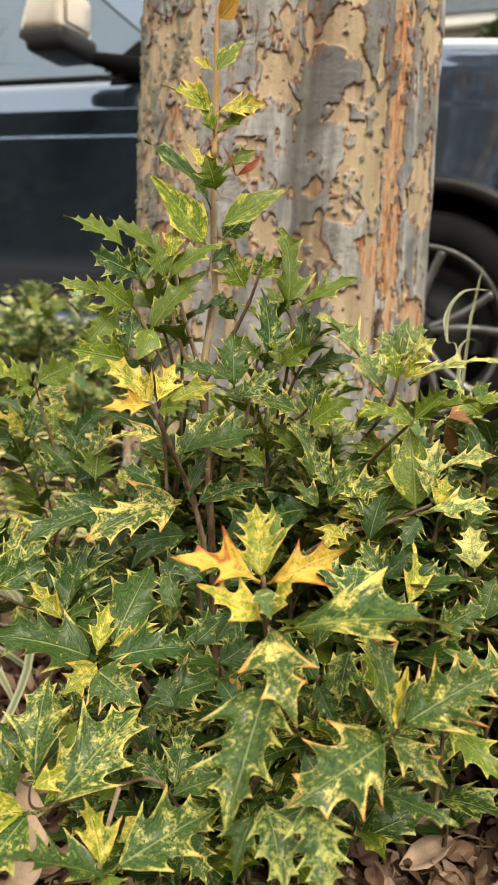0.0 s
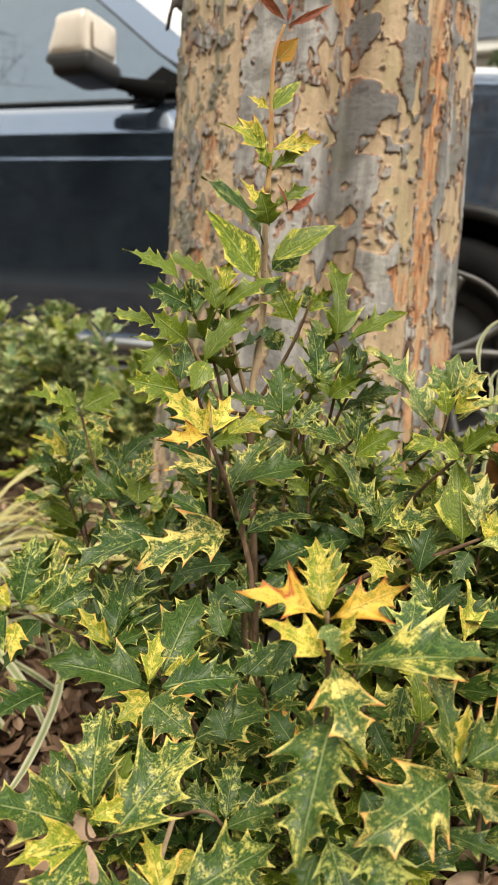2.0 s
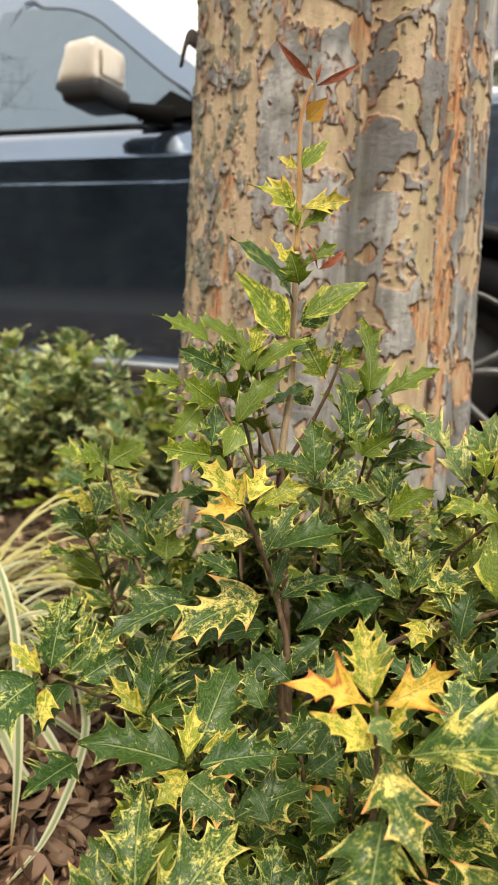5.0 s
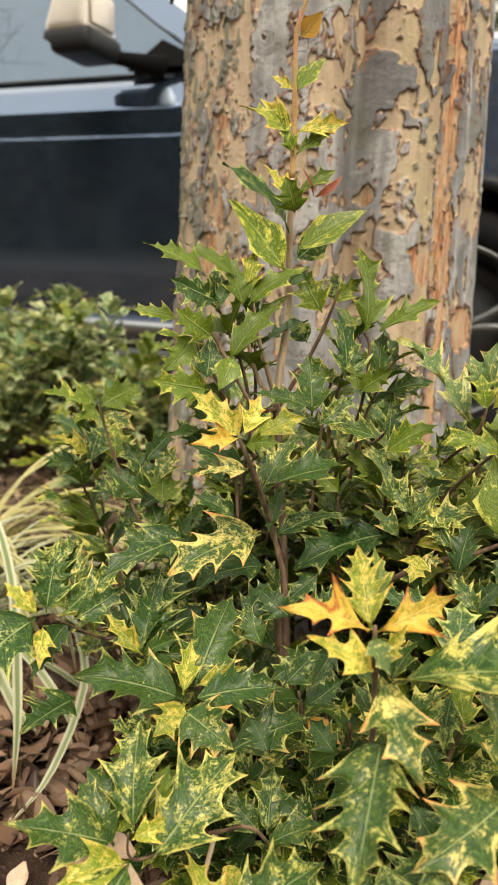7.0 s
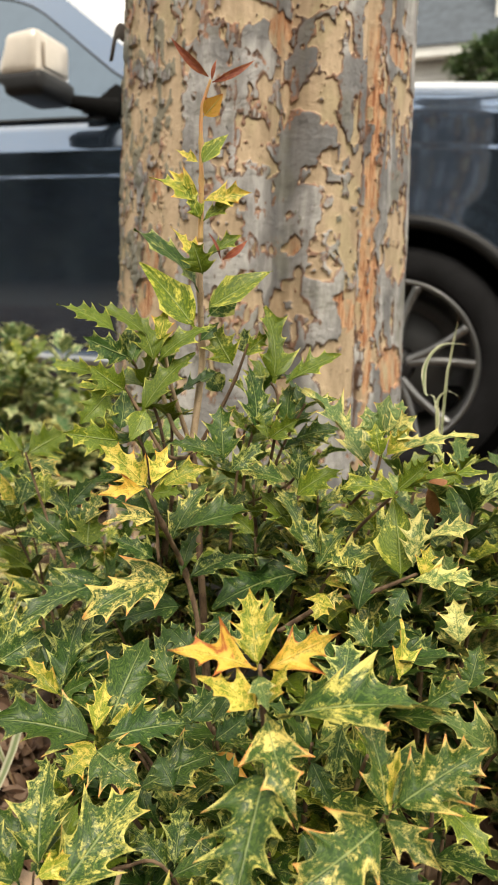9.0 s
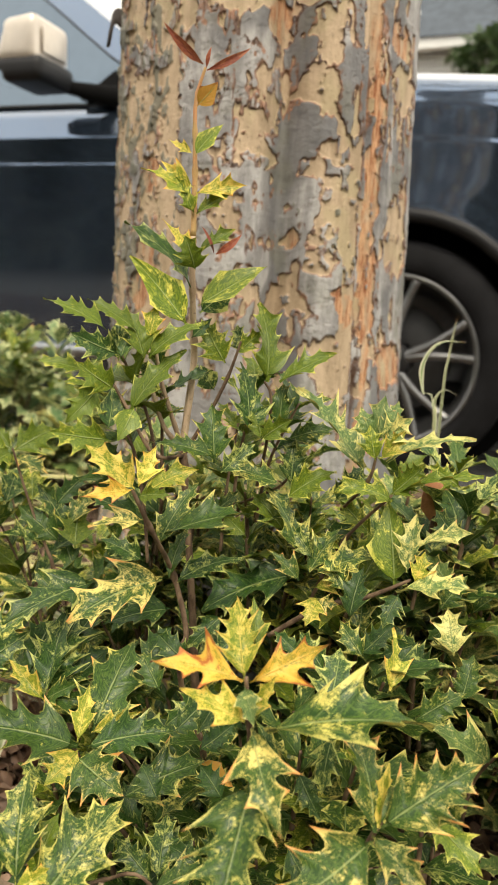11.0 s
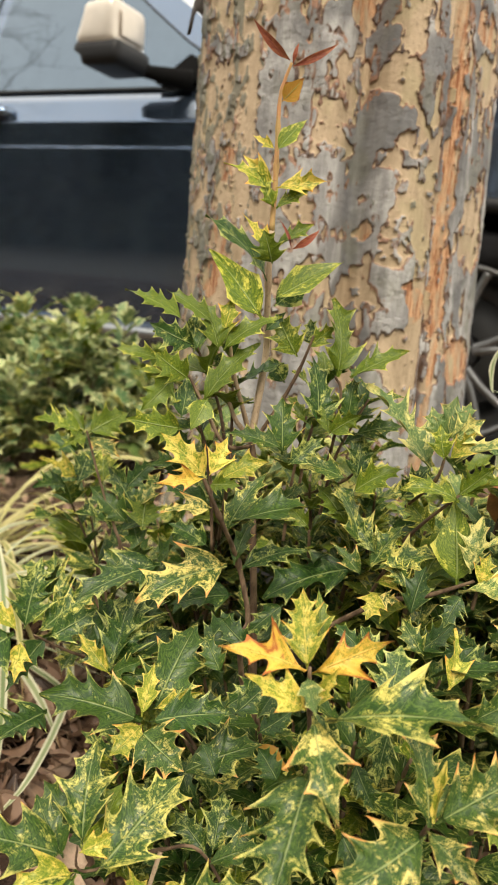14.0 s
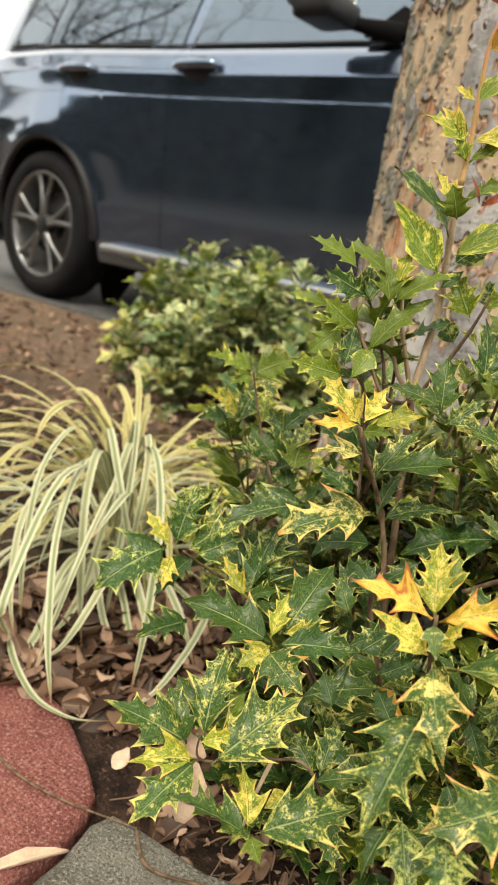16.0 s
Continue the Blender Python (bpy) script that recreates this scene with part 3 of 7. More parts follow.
def build_ground():
    xs = np.concatenate([np.array([-300, -80, -25, -9.0]), np.linspace(-4.5, 1.6, 190), np.array([5.0, 20, 80, 300])])
    ys = np.concatenate([np.array([-300, -80, -25, -6, -2.0]), np.linspace(-0.6, KERB_Y, 100), np.array([4.0, 9, 30, 100, 300])])
    gx, gy = np.meshgrid(xs, ys, indexing="ij")
    gz = ground_height(gx, gy)
    gz = np.where(gy > KERB_Y - 0.01, -0.03, gz)
    verts = np.stack([gx.ravel(), gy.ravel(), gz.ravel()], axis=1)
    me = mesh_from("ground", verts, grid_faces(len(xs), len(ys)), SOIL)
    tagged(new("ground", me), "dark brown mulched soil of a planting bed", "ground", kind="structure")
    bm = bmesh.new()
    box(bm, (-60, KERB_Y, -0.2), (60, 9.5, -0.002))
    ob = part("road", bm, ASPHALT, None, smooth=False)
    tagged(ob, "worn grey asphalt beside the planting bed", "road", kind="structure")


build_ground()


def paver(name, corners, top, material, label, category):
    """A flat paving block with worn, rounded edges."""
    bm = bmesh.new()
    low = [bm.verts.new((x, y, top - 0.06)) for x, y in corners]
    high = [bm.verts.new((x, y, top)) for x, y in corners]
    n = len(corners)
    bm.faces.new(high)
    bm.faces.new(low[::-1])
    for i in range(n):
        bm.faces.new((low[i], low[(i + 1) % n], high[(i + 1) % n], high[i]))
    bmesh.ops.recalc_face_normals(bm, faces=bm.faces)
    bmesh.ops.bevel(bm, geom=[e for e in bm.edges if all(v.co.z > top - 0.001 for v in e.verts)], offset=0.008, segments=3, affect="EDGES", profile=0.5)
    ob = part(name, bm, material, None, smooth=False)
    return tagged(ob, label, category)


paver("paving_block", [(-0.259, 0.223), (-0.264, 0.271), (-0.262, 0.304), (-0.276, 0.344), (-0.289, 0.362), (-0.320, 0.378), (-0.365, 0.396), (-0.406, 0.408), (-0.442, 0.408), (-0.472, 0.397), (-0.539, 0.352), (-0.62, 0.15)],
      0.014, PAVER_RED, "red clay paving block with a rounded, chipped corner", "paving block")
paver("concrete_slab", [(-0.243, 0.223), (-0.256, 0.277), (-0.259, 0.306), (-0.270, 0.341), (-0.266, 0.363), (-0.239, 0.370), (-0.205, 0.376), (-0.171, 0.381), (-0.05, 0.448), (0.05, 0.44), (0.25, 0.42), (0.25, 0.10), (-0.24, 0.10)],
      0.008, SLAB_GREY, "grey concrete edging slab with lichen specks", "slab")


# ---- elm trunk ----
TRUNK_AT = (-0.282, 1.023)


def trunk_radius(z):
    return np.interp(z, [-0.1, 0.0, 0.12, 0.3, 0.5, 0.85, 1.5, 3.0, 4.2], [0.30, 0.262, 0.228, 0.211, 0.204, 0.197, 0.19, 0.175, 0.165])


def trunk_fluting(a):
    """Shallow ribs and hollows round the stem; a in degrees from the side that faces -y."""
    f = 0.004 * np.sin(np.radians(a) * 3 + 0.6) + 0.003 * np.sin(np.radians(a) * 7 + 1.0)
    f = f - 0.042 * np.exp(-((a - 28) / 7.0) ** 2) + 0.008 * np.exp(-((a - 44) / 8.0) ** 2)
    return f - 0.010 * np.exp(-((a - 58) / 2.2) ** 2) + 0.004 * np.exp(-((a - 66) / 5.0) ** 2)


BARK_PATCHES = []


def patch(a, z, w, h, kind=0):
    """A place where the bark has shed: angle, height, half width and half height in metres; kind 1 shows fresh orange."""
    BARK_PATCHES.append((a, z, w, h, kind))


patch(38.7, 0.748, 0.0251, 0.0218)
patch(40.0, 0.803, 0.0119, 0.0312)
patch(46.5, 0.684, 0.0327, 0.0136)
patch(43.1, 0.613, 0.0200, 0.0426)
patch(41.9, 0.564, 0.0142, 0.0177)
patch(26.0, 0.818, 0.0155, 0.0225, 1)
patch(24.6, 0.753, 0.0108, 0.0456)
patch(18.6, 0.677, 0.0293, 0.0171)
patch(-14.9, 0.792, 0.0197, 0.0601)
patch(-14.1, 0.701, 0.0181, 0.0407)
patch(13.1, 0.841, 0.0383, 0.0142)
patch(-22.3, 0.649, 0.0159, 0.0158, 1)
patch(-22.0, 0.577, 0.0140, 0.0293, 1)
patch(-27.1, 0.514, 0.0186, 0.0219, 1)
patch(-9.1, 0.607, 0.0277, 0.0205)
patch(52.7, 0.602, 0.0174, 0.0485)
patch(51.6, 0.508, 0.0184, 0.0233, 1)
patch(60.7, 0.650, 0.0055, 0.0824, 1)
patch(62.2, 0.748, 0.0055, 0.0380, 1)
patch(63.4, 0.518, 0.0069, 0.0611, 1)
patch(58.7, 0.830, 0.0132, 0.0569)
patch(78.3, 0.832, 0.0379, 0.0156, 1)
patch(83.4, 0.785, 0.0473, 0.0237)
patch(84.8, 0.606, 0.0425, 0.0521)
patch(84.8, 0.435, 0.0417, 0.0313, 1)
patch(-48.7, 0.592, 0.0419, 0.1371)
patch(38.1, 0.855, 0.0283, 0.0142)
patch(31.1, 0.591, 0.0092, 0.0114, 1)
patch(30.0, 0.512, 0.0207, 0.0177)
patch(9.3, 0.607, 0.0152, 0.0274)
patch(14.9, 0.539, 0.0151, 0.0226)
patch(46.4, 0.443, 0.0248, 0.0286)
patch(-36.6, 0.732, 0.0164, 0.0514)
patch(-5.4, 0.842, 0.0111, 0.0364)


def build_trunk():
    ang = np.concatenate([np.linspace(-75, 105, 540), np.linspace(108, 282, 40)])
    zs = np.concatenate([np.linspace(-0.1, 0.30, 60), np.linspace(0.302, 1.08, 500), np.linspace(1.1, 4.2, 60)])
    A, Z = np.meshgrid(ang, zs, indexing="ij")
    X = np.radians(A) * 0.2
    wx = X + 0.016 * (fbm(11, X * 38, Z * 38, 4) - 0.5) * 2 + 0.005 * (fbm(17, X * 140, Z * 140, 3) - 0.5) * 2
    wz = Z + 0.020 * (fbm(23, X * 34, Z * 34, 4) - 0.5) * 2 + 0.005 * (fbm(29, X * 140, Z * 140, 3) - 0.5) * 2
    shed = np.full(A.shape, -1.0)
    fresh = np.zeros(A.shape)
    for a, z, w, h, kind in BARK_PATCHES:
        d = 1 - (np.abs((wx - math.radians(a) * 0.2) / w) ** 2.6 + np.abs((wz - z) / h) ** 2.6)
        d = np.clip(d, -1, 1) + 0.30 * (fbm(97, X * 70, Z * 70, 3) - 0.5)
        fresh = np.where(d > shed, 1.0 * (d > -0.1) * kind, fresh)
        shed = np.maximum(shed, d)
    # small scattered scales everywhere, thicker on the weathered flank
    weather = np.clip((2 - A) / 22, 0, 1)
    scat = fbm(41, X * 46 + 9, Z * 24, 4, 0.6)
    shed = np.maximum(shed, (scat - (0.645 - 0.215 * weather)) * 7)
    # the pale ridge beside the seam has lost most of its skin
    ridge = np.exp(-((A - 51) / 5.5) ** 2)
    shed = np.maximum(shed, (fbm(127, X * 50, Z * 12, 4, 0.6) - 0.72 + 0.26 * ridge) * 6)
    scat2 = fbm(53, X * 90, Z * 60 + 5, 3, 0.6)
    shed = np.where((shed > 0) & (scat2 > 0.66) & (fresh < 0.5), -0.3, shed)
    # the torn seam shows a run of fresh orange wood
    drift = 5.0 * (fbm(137, X * 0 + 3, Z * 7, 3) - 0.5)
    seam_core = np.exp(-((A - 60.5 - drift) / 1.6) ** 2) * np.clip((Z - 0.1) * 4, 0, 1)
    seam_on = (seam_core > 0.16 + 1.05 * fbm(139, X * 150, Z * 22, 4, 0.6))
    shed, fresh = np.where(seam_on, 0.5, shed), np.where(seam_on, 1.0, fresh)
    shed = np.clip(shed, -1, 1)
    plate = np.clip(0.5 - shed * 2.6, 0, 1)
    # plates lie over one another in ragged, mostly level ledges
    layer = fbm(61, X * 24, Z * 40, 5, 0.58)
    lip = np.zeros(A.shape)
    ledge = np.zeros(A.shape)
    for level in (0.42, 0.52, 0.62):
        lip = np.maximum(lip, np.exp(-((layer - level) / 0.007) ** 2))
        ledge = ledge + np.clip((layer - level) / 0.008, 0, 1)
    lip = lip * plate * np.clip(2.6 * fbm(101, X * 22, Z * 22, 3) - 0.95, 0, 1)
    # crisp small flakes of lichen-grey skin on the weathered flank
    flake = np.clip((fbm(149, X * 95, Z * 42, 4, 0.6) - 0.545 - 0.26 * (1 - weather)) * 26, 0, 1)
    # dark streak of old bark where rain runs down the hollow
    # random grey, the hollow's shade painted as a dark streak, and a fainter band
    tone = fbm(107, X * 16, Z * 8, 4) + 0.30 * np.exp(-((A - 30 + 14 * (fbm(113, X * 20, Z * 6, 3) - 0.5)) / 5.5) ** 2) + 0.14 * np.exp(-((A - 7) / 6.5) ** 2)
    seam = np.exp(-((A - 57.6 - drift) / 1.1) ** 2) * np.clip((Z - 0.1) * 4, 0, 1)
    lip = np.clip(np.maximum(lip, 0.95 * seam * (fbm(71, X * 200, Z * 30, 3) > 0.42)), 0, 1)
    R = trunk_radius(Z) + trunk_fluting(A) + 0.0022 * plate + 0.0005 * ledge * plate + 0.0016 * flake - 0.0012 * lip
    R = R + 0.005 * (fbm(83, X * 9, Z * 5, 3) - 0.5) + 0.0010 * (fbm(89, X * 160, Z * 90, 4) - 0.5)
    lean = 0.010 * Z
    px = TRUNK_AT[0] + R * np.sin(np.radians(A)) - lean * 0.3
    py = TRUNK_AT[1] - R * np.cos(np.radians(A))
    verts = np.stack([px.ravel(), py.ravel(), Z.ravel()], axis=1)
    n, m = A.shape
    faces = grid_faces(n, m)
    faces += [((n - 1) * m + j, j, j + 1, (n - 1) * m + j + 1) for j in range(m - 1)]
    faces.append([i * m + m - 1 for i in range(n)][::-1])
    me = mesh_from("trunk", verts, faces, BARK)
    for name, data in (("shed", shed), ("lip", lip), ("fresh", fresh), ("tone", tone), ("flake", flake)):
        me.attributes.new(name, "FLOAT", "POINT").data.foreach_set("value", data.ravel().astype(np.float32))
    tree = thing("elm_tree", "mature elm trunk with flaking grey, tan and orange bark", "tree", (*TRUNK_AT, 0))
    trunk = part("trunk", me, BARK, tree)
    trunk.location = (-TRUNK_AT[0], -TRUNK_AT[1], 0)
    return tree


elm_tree = build_trunk()


def local_part(ob, owner):
    """Keeps a part that was built in world places where it is, under its thing."""
    ob.location = -Vector(owner.location)
    return ob


def bark_flake():
    """A loose, curled scrap of bark that stands off the trunk's edge."""
    rng = random.Random(5)
    verts, uvs = [], []
    for i in range(9):
        for j in range(6):
            u, v = i / 8, j / 5
            w = 0.006 * (1 + 0.6 * math.sin(u * 5)) + 0.005 * rng.random()
            verts.append((-0.484 - 0.027 * u + 0.006 * math.sin(v * 3), 0.985 - 0.012 * math.sin(u * 2.4) + 0.004 * v, 0.878 + 0.020 * math.sin(u * 3.6) - 0.012 * u + (v - 0.5) * w * 2))
            uvs.append((u, v))
    me = mesh_from("bark_flake", verts, grid_faces(9, 6), TWIG_GREY, uvs)
    ob = part("bark_flake", me, TWIG_GREY, elm_tree, "curled grey scrap of loose bark")
    local_part(ob, elm_tree)
    mod = ob.modifiers.new("thickness", "SOLIDIFY")
    mod.thickness = 0.002


bark_flake()


# ---- parked car ----
CAR_MID, SIDE = 3.145, 0.945
HUB_F, HUB_R, HUB_Z = -0.283, -3.15, 0.364
ARCH = 0.425


def car_width(z, belt):
    """Half width of the flank: tucked sill, flat door, crease, then the shoulder that leans in."""
    zs = [0.20, 0.27, 0.34, 0.50, 0.70, 0.90, 0.945, 0.958, 1.025, 1.04, 1.055, 1.11, belt]
    ws = [0.86, 0.895, 0.912, 0.930, 0.940, 0.946, 0.9477, 0.9460, 0.950, 0.9505, 0.943, 0.922, 0.880]
    return np.interp(z, zs, ws)


def car_plan(x):
    return np.interp(x, [-4.12, -4.0, -3.7, -3.2, -2.4, -1.0, 0.0, 0.3, 0.5, 0.64], [0.80, 0.88, 0.955, 0.995, 1.0, 1.0, 0.985, 0.95, 0.87, 0.70])


def car_belt(x):
    return np.interp(x, [-4.1, -3.6, -3.1, -2.2, -1.2, -0.9, -0.3, 0.1, 0.4, 0.64], [1.16, 1.20, 1.195, 1.165, 1.145, 1.17, 1.215, 1.185, 1.06, 0.85])


def car_roof(x):
    return np.interp(x, [-4.1, -4.0, -3.8, -3.4, -2.9, -2.4, -2.05, -1.85, -1.72, -1.5, -1.235, -0.98], [1.17, 1.32, 1.56, 1.70, 1.78, 1.81, 1.80, 1.765, 1.70, 1.54, 1.35, 1.165])


def rail_width(x):
    belt = car_belt(x)
    return 0.880 * car_plan(x) - (car_roof(x) - belt) * 0.46


def sill_line(x):
    z = np.full_like(x, 0.245)
    z = np.where(x > 0.1, np.interp(x, [0.1, 0.64], [0.245, 0.32]), z)
    for hub in (HUB_F, HUB_R):
        inside = np.abs(x - hub) < ARCH
        z = np.where(inside, np.maximum(z, HUB_Z + np.sqrt(np.maximum(ARCH ** 2 - (x - hub) ** 2, 0))), z)
    return z


def flank(x0, x1, side, inset=0.0):
    """The panel of the car's side between two stations."""
    n = max(6, int((x1 - x0) / 0.025))
    xs = np.linspace(x0, x1, n)
    extra = [h + s * ARCH * k for h in (HUB_F, HUB_R) for s in (-1, 1) for k in (0.9, 0.95, 0.975, 0.99, 0.999, 1.001)]
    xs = np.unique(np.concatenate([xs, [e for e in extra if x0 < e < x1]]))
    rows = np.linspace(0, 1, 110)
    X = np.repeat(xs[:, None], len(rows), axis=1)
    bottom, top = sill_line(xs)[:, None], car_belt(xs)[:, None]
    Z = bottom + (top - bottom) * rows[None, :]
    W = np.zeros_like(Z)
    for i, x in enumerate(xs):
        rel = 0.2 + (Z[i] - 0.2) * (1.15 - 0.2) / (car_belt(np.array([x]))[0] - 0.2)
        flare = sum(0.009 * np.exp(-((np.hypot(x - h, Z[i] - HUB_Z) - ARCH) / 0.07) ** 2) for h in (HUB_F, HUB_R))
        haunch = 0.030 * np.exp(-((rel - 0.80) / 0.16) ** 2) * np.clip((-2.5 - x) / 0.5, 0, 1)
        roll = 0.075 * np.clip((x + 0.95) / 0.25, 0, 1) * np.clip((rel - 1.07) / 0.08, 0, 1) ** 1.6
        W[i] = (car_width(rel, 1.15) - roll) * car_plan(x) + flare + haunch - inset
    Y = CAR_MID - side * W
    verts = np.stack([X.ravel(), Y.ravel(), Z.ravel()], axis=1)
    faces = grid_faces(len(xs), len(rows))
    if side < 0:
        faces = [f[::-1] for f in faces]
    return verts, faces


def loft(xs, left, right, crown, steps=14):
    """A skin between two edge lines, arched upwards in the middle."""
    verts = []
    for i in range(len(xs)):
        a, b = left[i], right[i]
        for s in range(steps + 1):
            t = s / steps
            verts.append((xs[i], a[0] + (b[0] - a[0]) * t, a[1] + (b[1] - a[1]) * t + crown * (1 - (2 * t - 1) ** 2)))
    return verts, [f[::-1] for f in grid_faces(len(xs), steps + 1)]


def lathe(profile, centre, sides=64):
    """A ring turned about the wheel's axis (y); profile of (radius, y)."""
    verts, faces = [], []
    m = len(profile)
    for s in range(sides):
        w = 2 * math.pi * s / sides
        for r, y in profile:
            verts.append((centre[0] + r * math.cos(w), centre[1] + y, centre[2] + r * math.sin(w)))
    for s in range(sides):
        n = (s + 1) % sides
        for j in range(m - 1):
            faces.append((s * m + j, s * m + j + 1, n * m + j + 1, n * m + j))
    return verts, faces


def wheel(car, x, side):
    """Tyre with shoulder ribs, alloy rim with five split spokes, hub cap."""
    y = CAR_MID - side * 0.92
    c = (x, y, HUB_Z)
    s = -side
    tyre_profile = [(0.258, s * 0.005), (0.268, s * 0.018), (0.300, s * 0.022), (0.335, s * 0.016), (0.352, s * 0.0), (0.361, s * -0.03), (0.364, s * -0.08), (0.361, s * -0.17), (0.33, s * -0.22), (0.26, s * -0.21)]
    v, f = lathe(tyre_profile, c, 72)
    w = part("wheel", mesh_from("tyre", v, f, TYRE), TYRE, car, "grey alloy wheel with a black tyre")
    local_part(w, car)
    rim_profile = [(0.258, s * 0.006), (0.262, s * 0.012), (0.252, s * 0.014), (0.244, s * 0.002), (0.236, s * -0.04), (0.225, s * -0.12), (0.20, s * -0.19), (0.05, s * -0.19)]
    v, f = lathe(rim_profile, c, 72)
    part("rim", mesh_from("rim", v, f, RIM), RIM, w)
    v, f = lathe([(0.17, s * -0.11), (0.165, s * -0.10), (0.06, s * -0.10)], c, 48)
    part("brake_disc", mesh_from("brake_disc", v, f, DISC), DISC, w, "dull steel brake disc")
    for i in range(5):
        for off in (-0.17, 0.17):
            a0, a1 = 2 * math.pi * i / 5 + 0.3 + off * 0.35, 2 * math.pi * i / 5 + 0.3 + off * 1.35
            pts = [(c[0] + r * math.cos(a0 + (a1 - a0) * t), c[1] + s * dy, c[2] + r * math.sin(a0 + (a1 - a0) * t)) for t, r, dy in ((0, 0.045, -0.008), (0.4, 0.12, -0.004), (0.75, 0.19, -0.006), (1, 0.245, -0.004))]
            v, f = tube(pts, [0.017, 0.014, 0.013, 0.016], 6)
            part("spoke", mesh_from("spoke", v, f, RIM), RIM, w)
    v, f = lathe([(0.062, s * -0.03), (0.058, s * 0.0), (0.045, s * 0.008), (0.0, s * 0.009)], c, 32)
    part("hub_cap", mesh_from("hub_cap", v, f, CAR_TRIM), CAR_TRIM, w)


def strip_along(name, points, radius, material, car, label="", sides=6):
    v, f = tube(points, [radius] * len(points), sides)
    return local_part(part(name, mesh_from(name, v, f, material), material, car, label), car)


def window_panel(x0, x1, side, lower, upper_gap, name, car, front_cut=0.0):
    """Side glass laid on the leaning cabin wall between two stations, with a rubber frame."""
    xs = np.linspace(x0, x1, 24)
    verts = []
    lo, hi = [], []
    for x in xs:
        zb, zr = car_belt(x) + lower, car_roof(x) - upper_gap
        wb, wr = 0.880 * car_plan(x), rail_width(x)
        zr = max(zr, zb + 0.004)
        for k in range(9):
            t = k / 8
            z = zb + (zr - zb) * t
            q = (z - car_belt(x)) / max(car_roof(x) - car_belt(x), 0.02)
            wdt = wb + (wr - wb) * q + 0.010 * math.sin(math.pi * min(q, 1)) + 0.006
            verts.append((x, CAR_MID - side * wdt, z))
        lo.append(verts[-9])
        hi.append(verts[-1])
    faces = grid_faces(24, 9)
    if side < 0:
        faces = [f[::-1] for f in faces]
    pane = local_part(part(name, mesh_from(name, verts, faces, CAR_GLASS), CAR_GLASS, car, "tinted side window reflecting bare branches"), car)
    outline = lo + hi[::-1] + [lo[0]]
    v, f = tube(outline[::3] + [lo[0]], [0.004] * (len(outline[::3]) + 1), 6)
    part("window_frame", mesh_from("window_frame", v, f, CAR_TRIM), CAR_TRIM, pane)


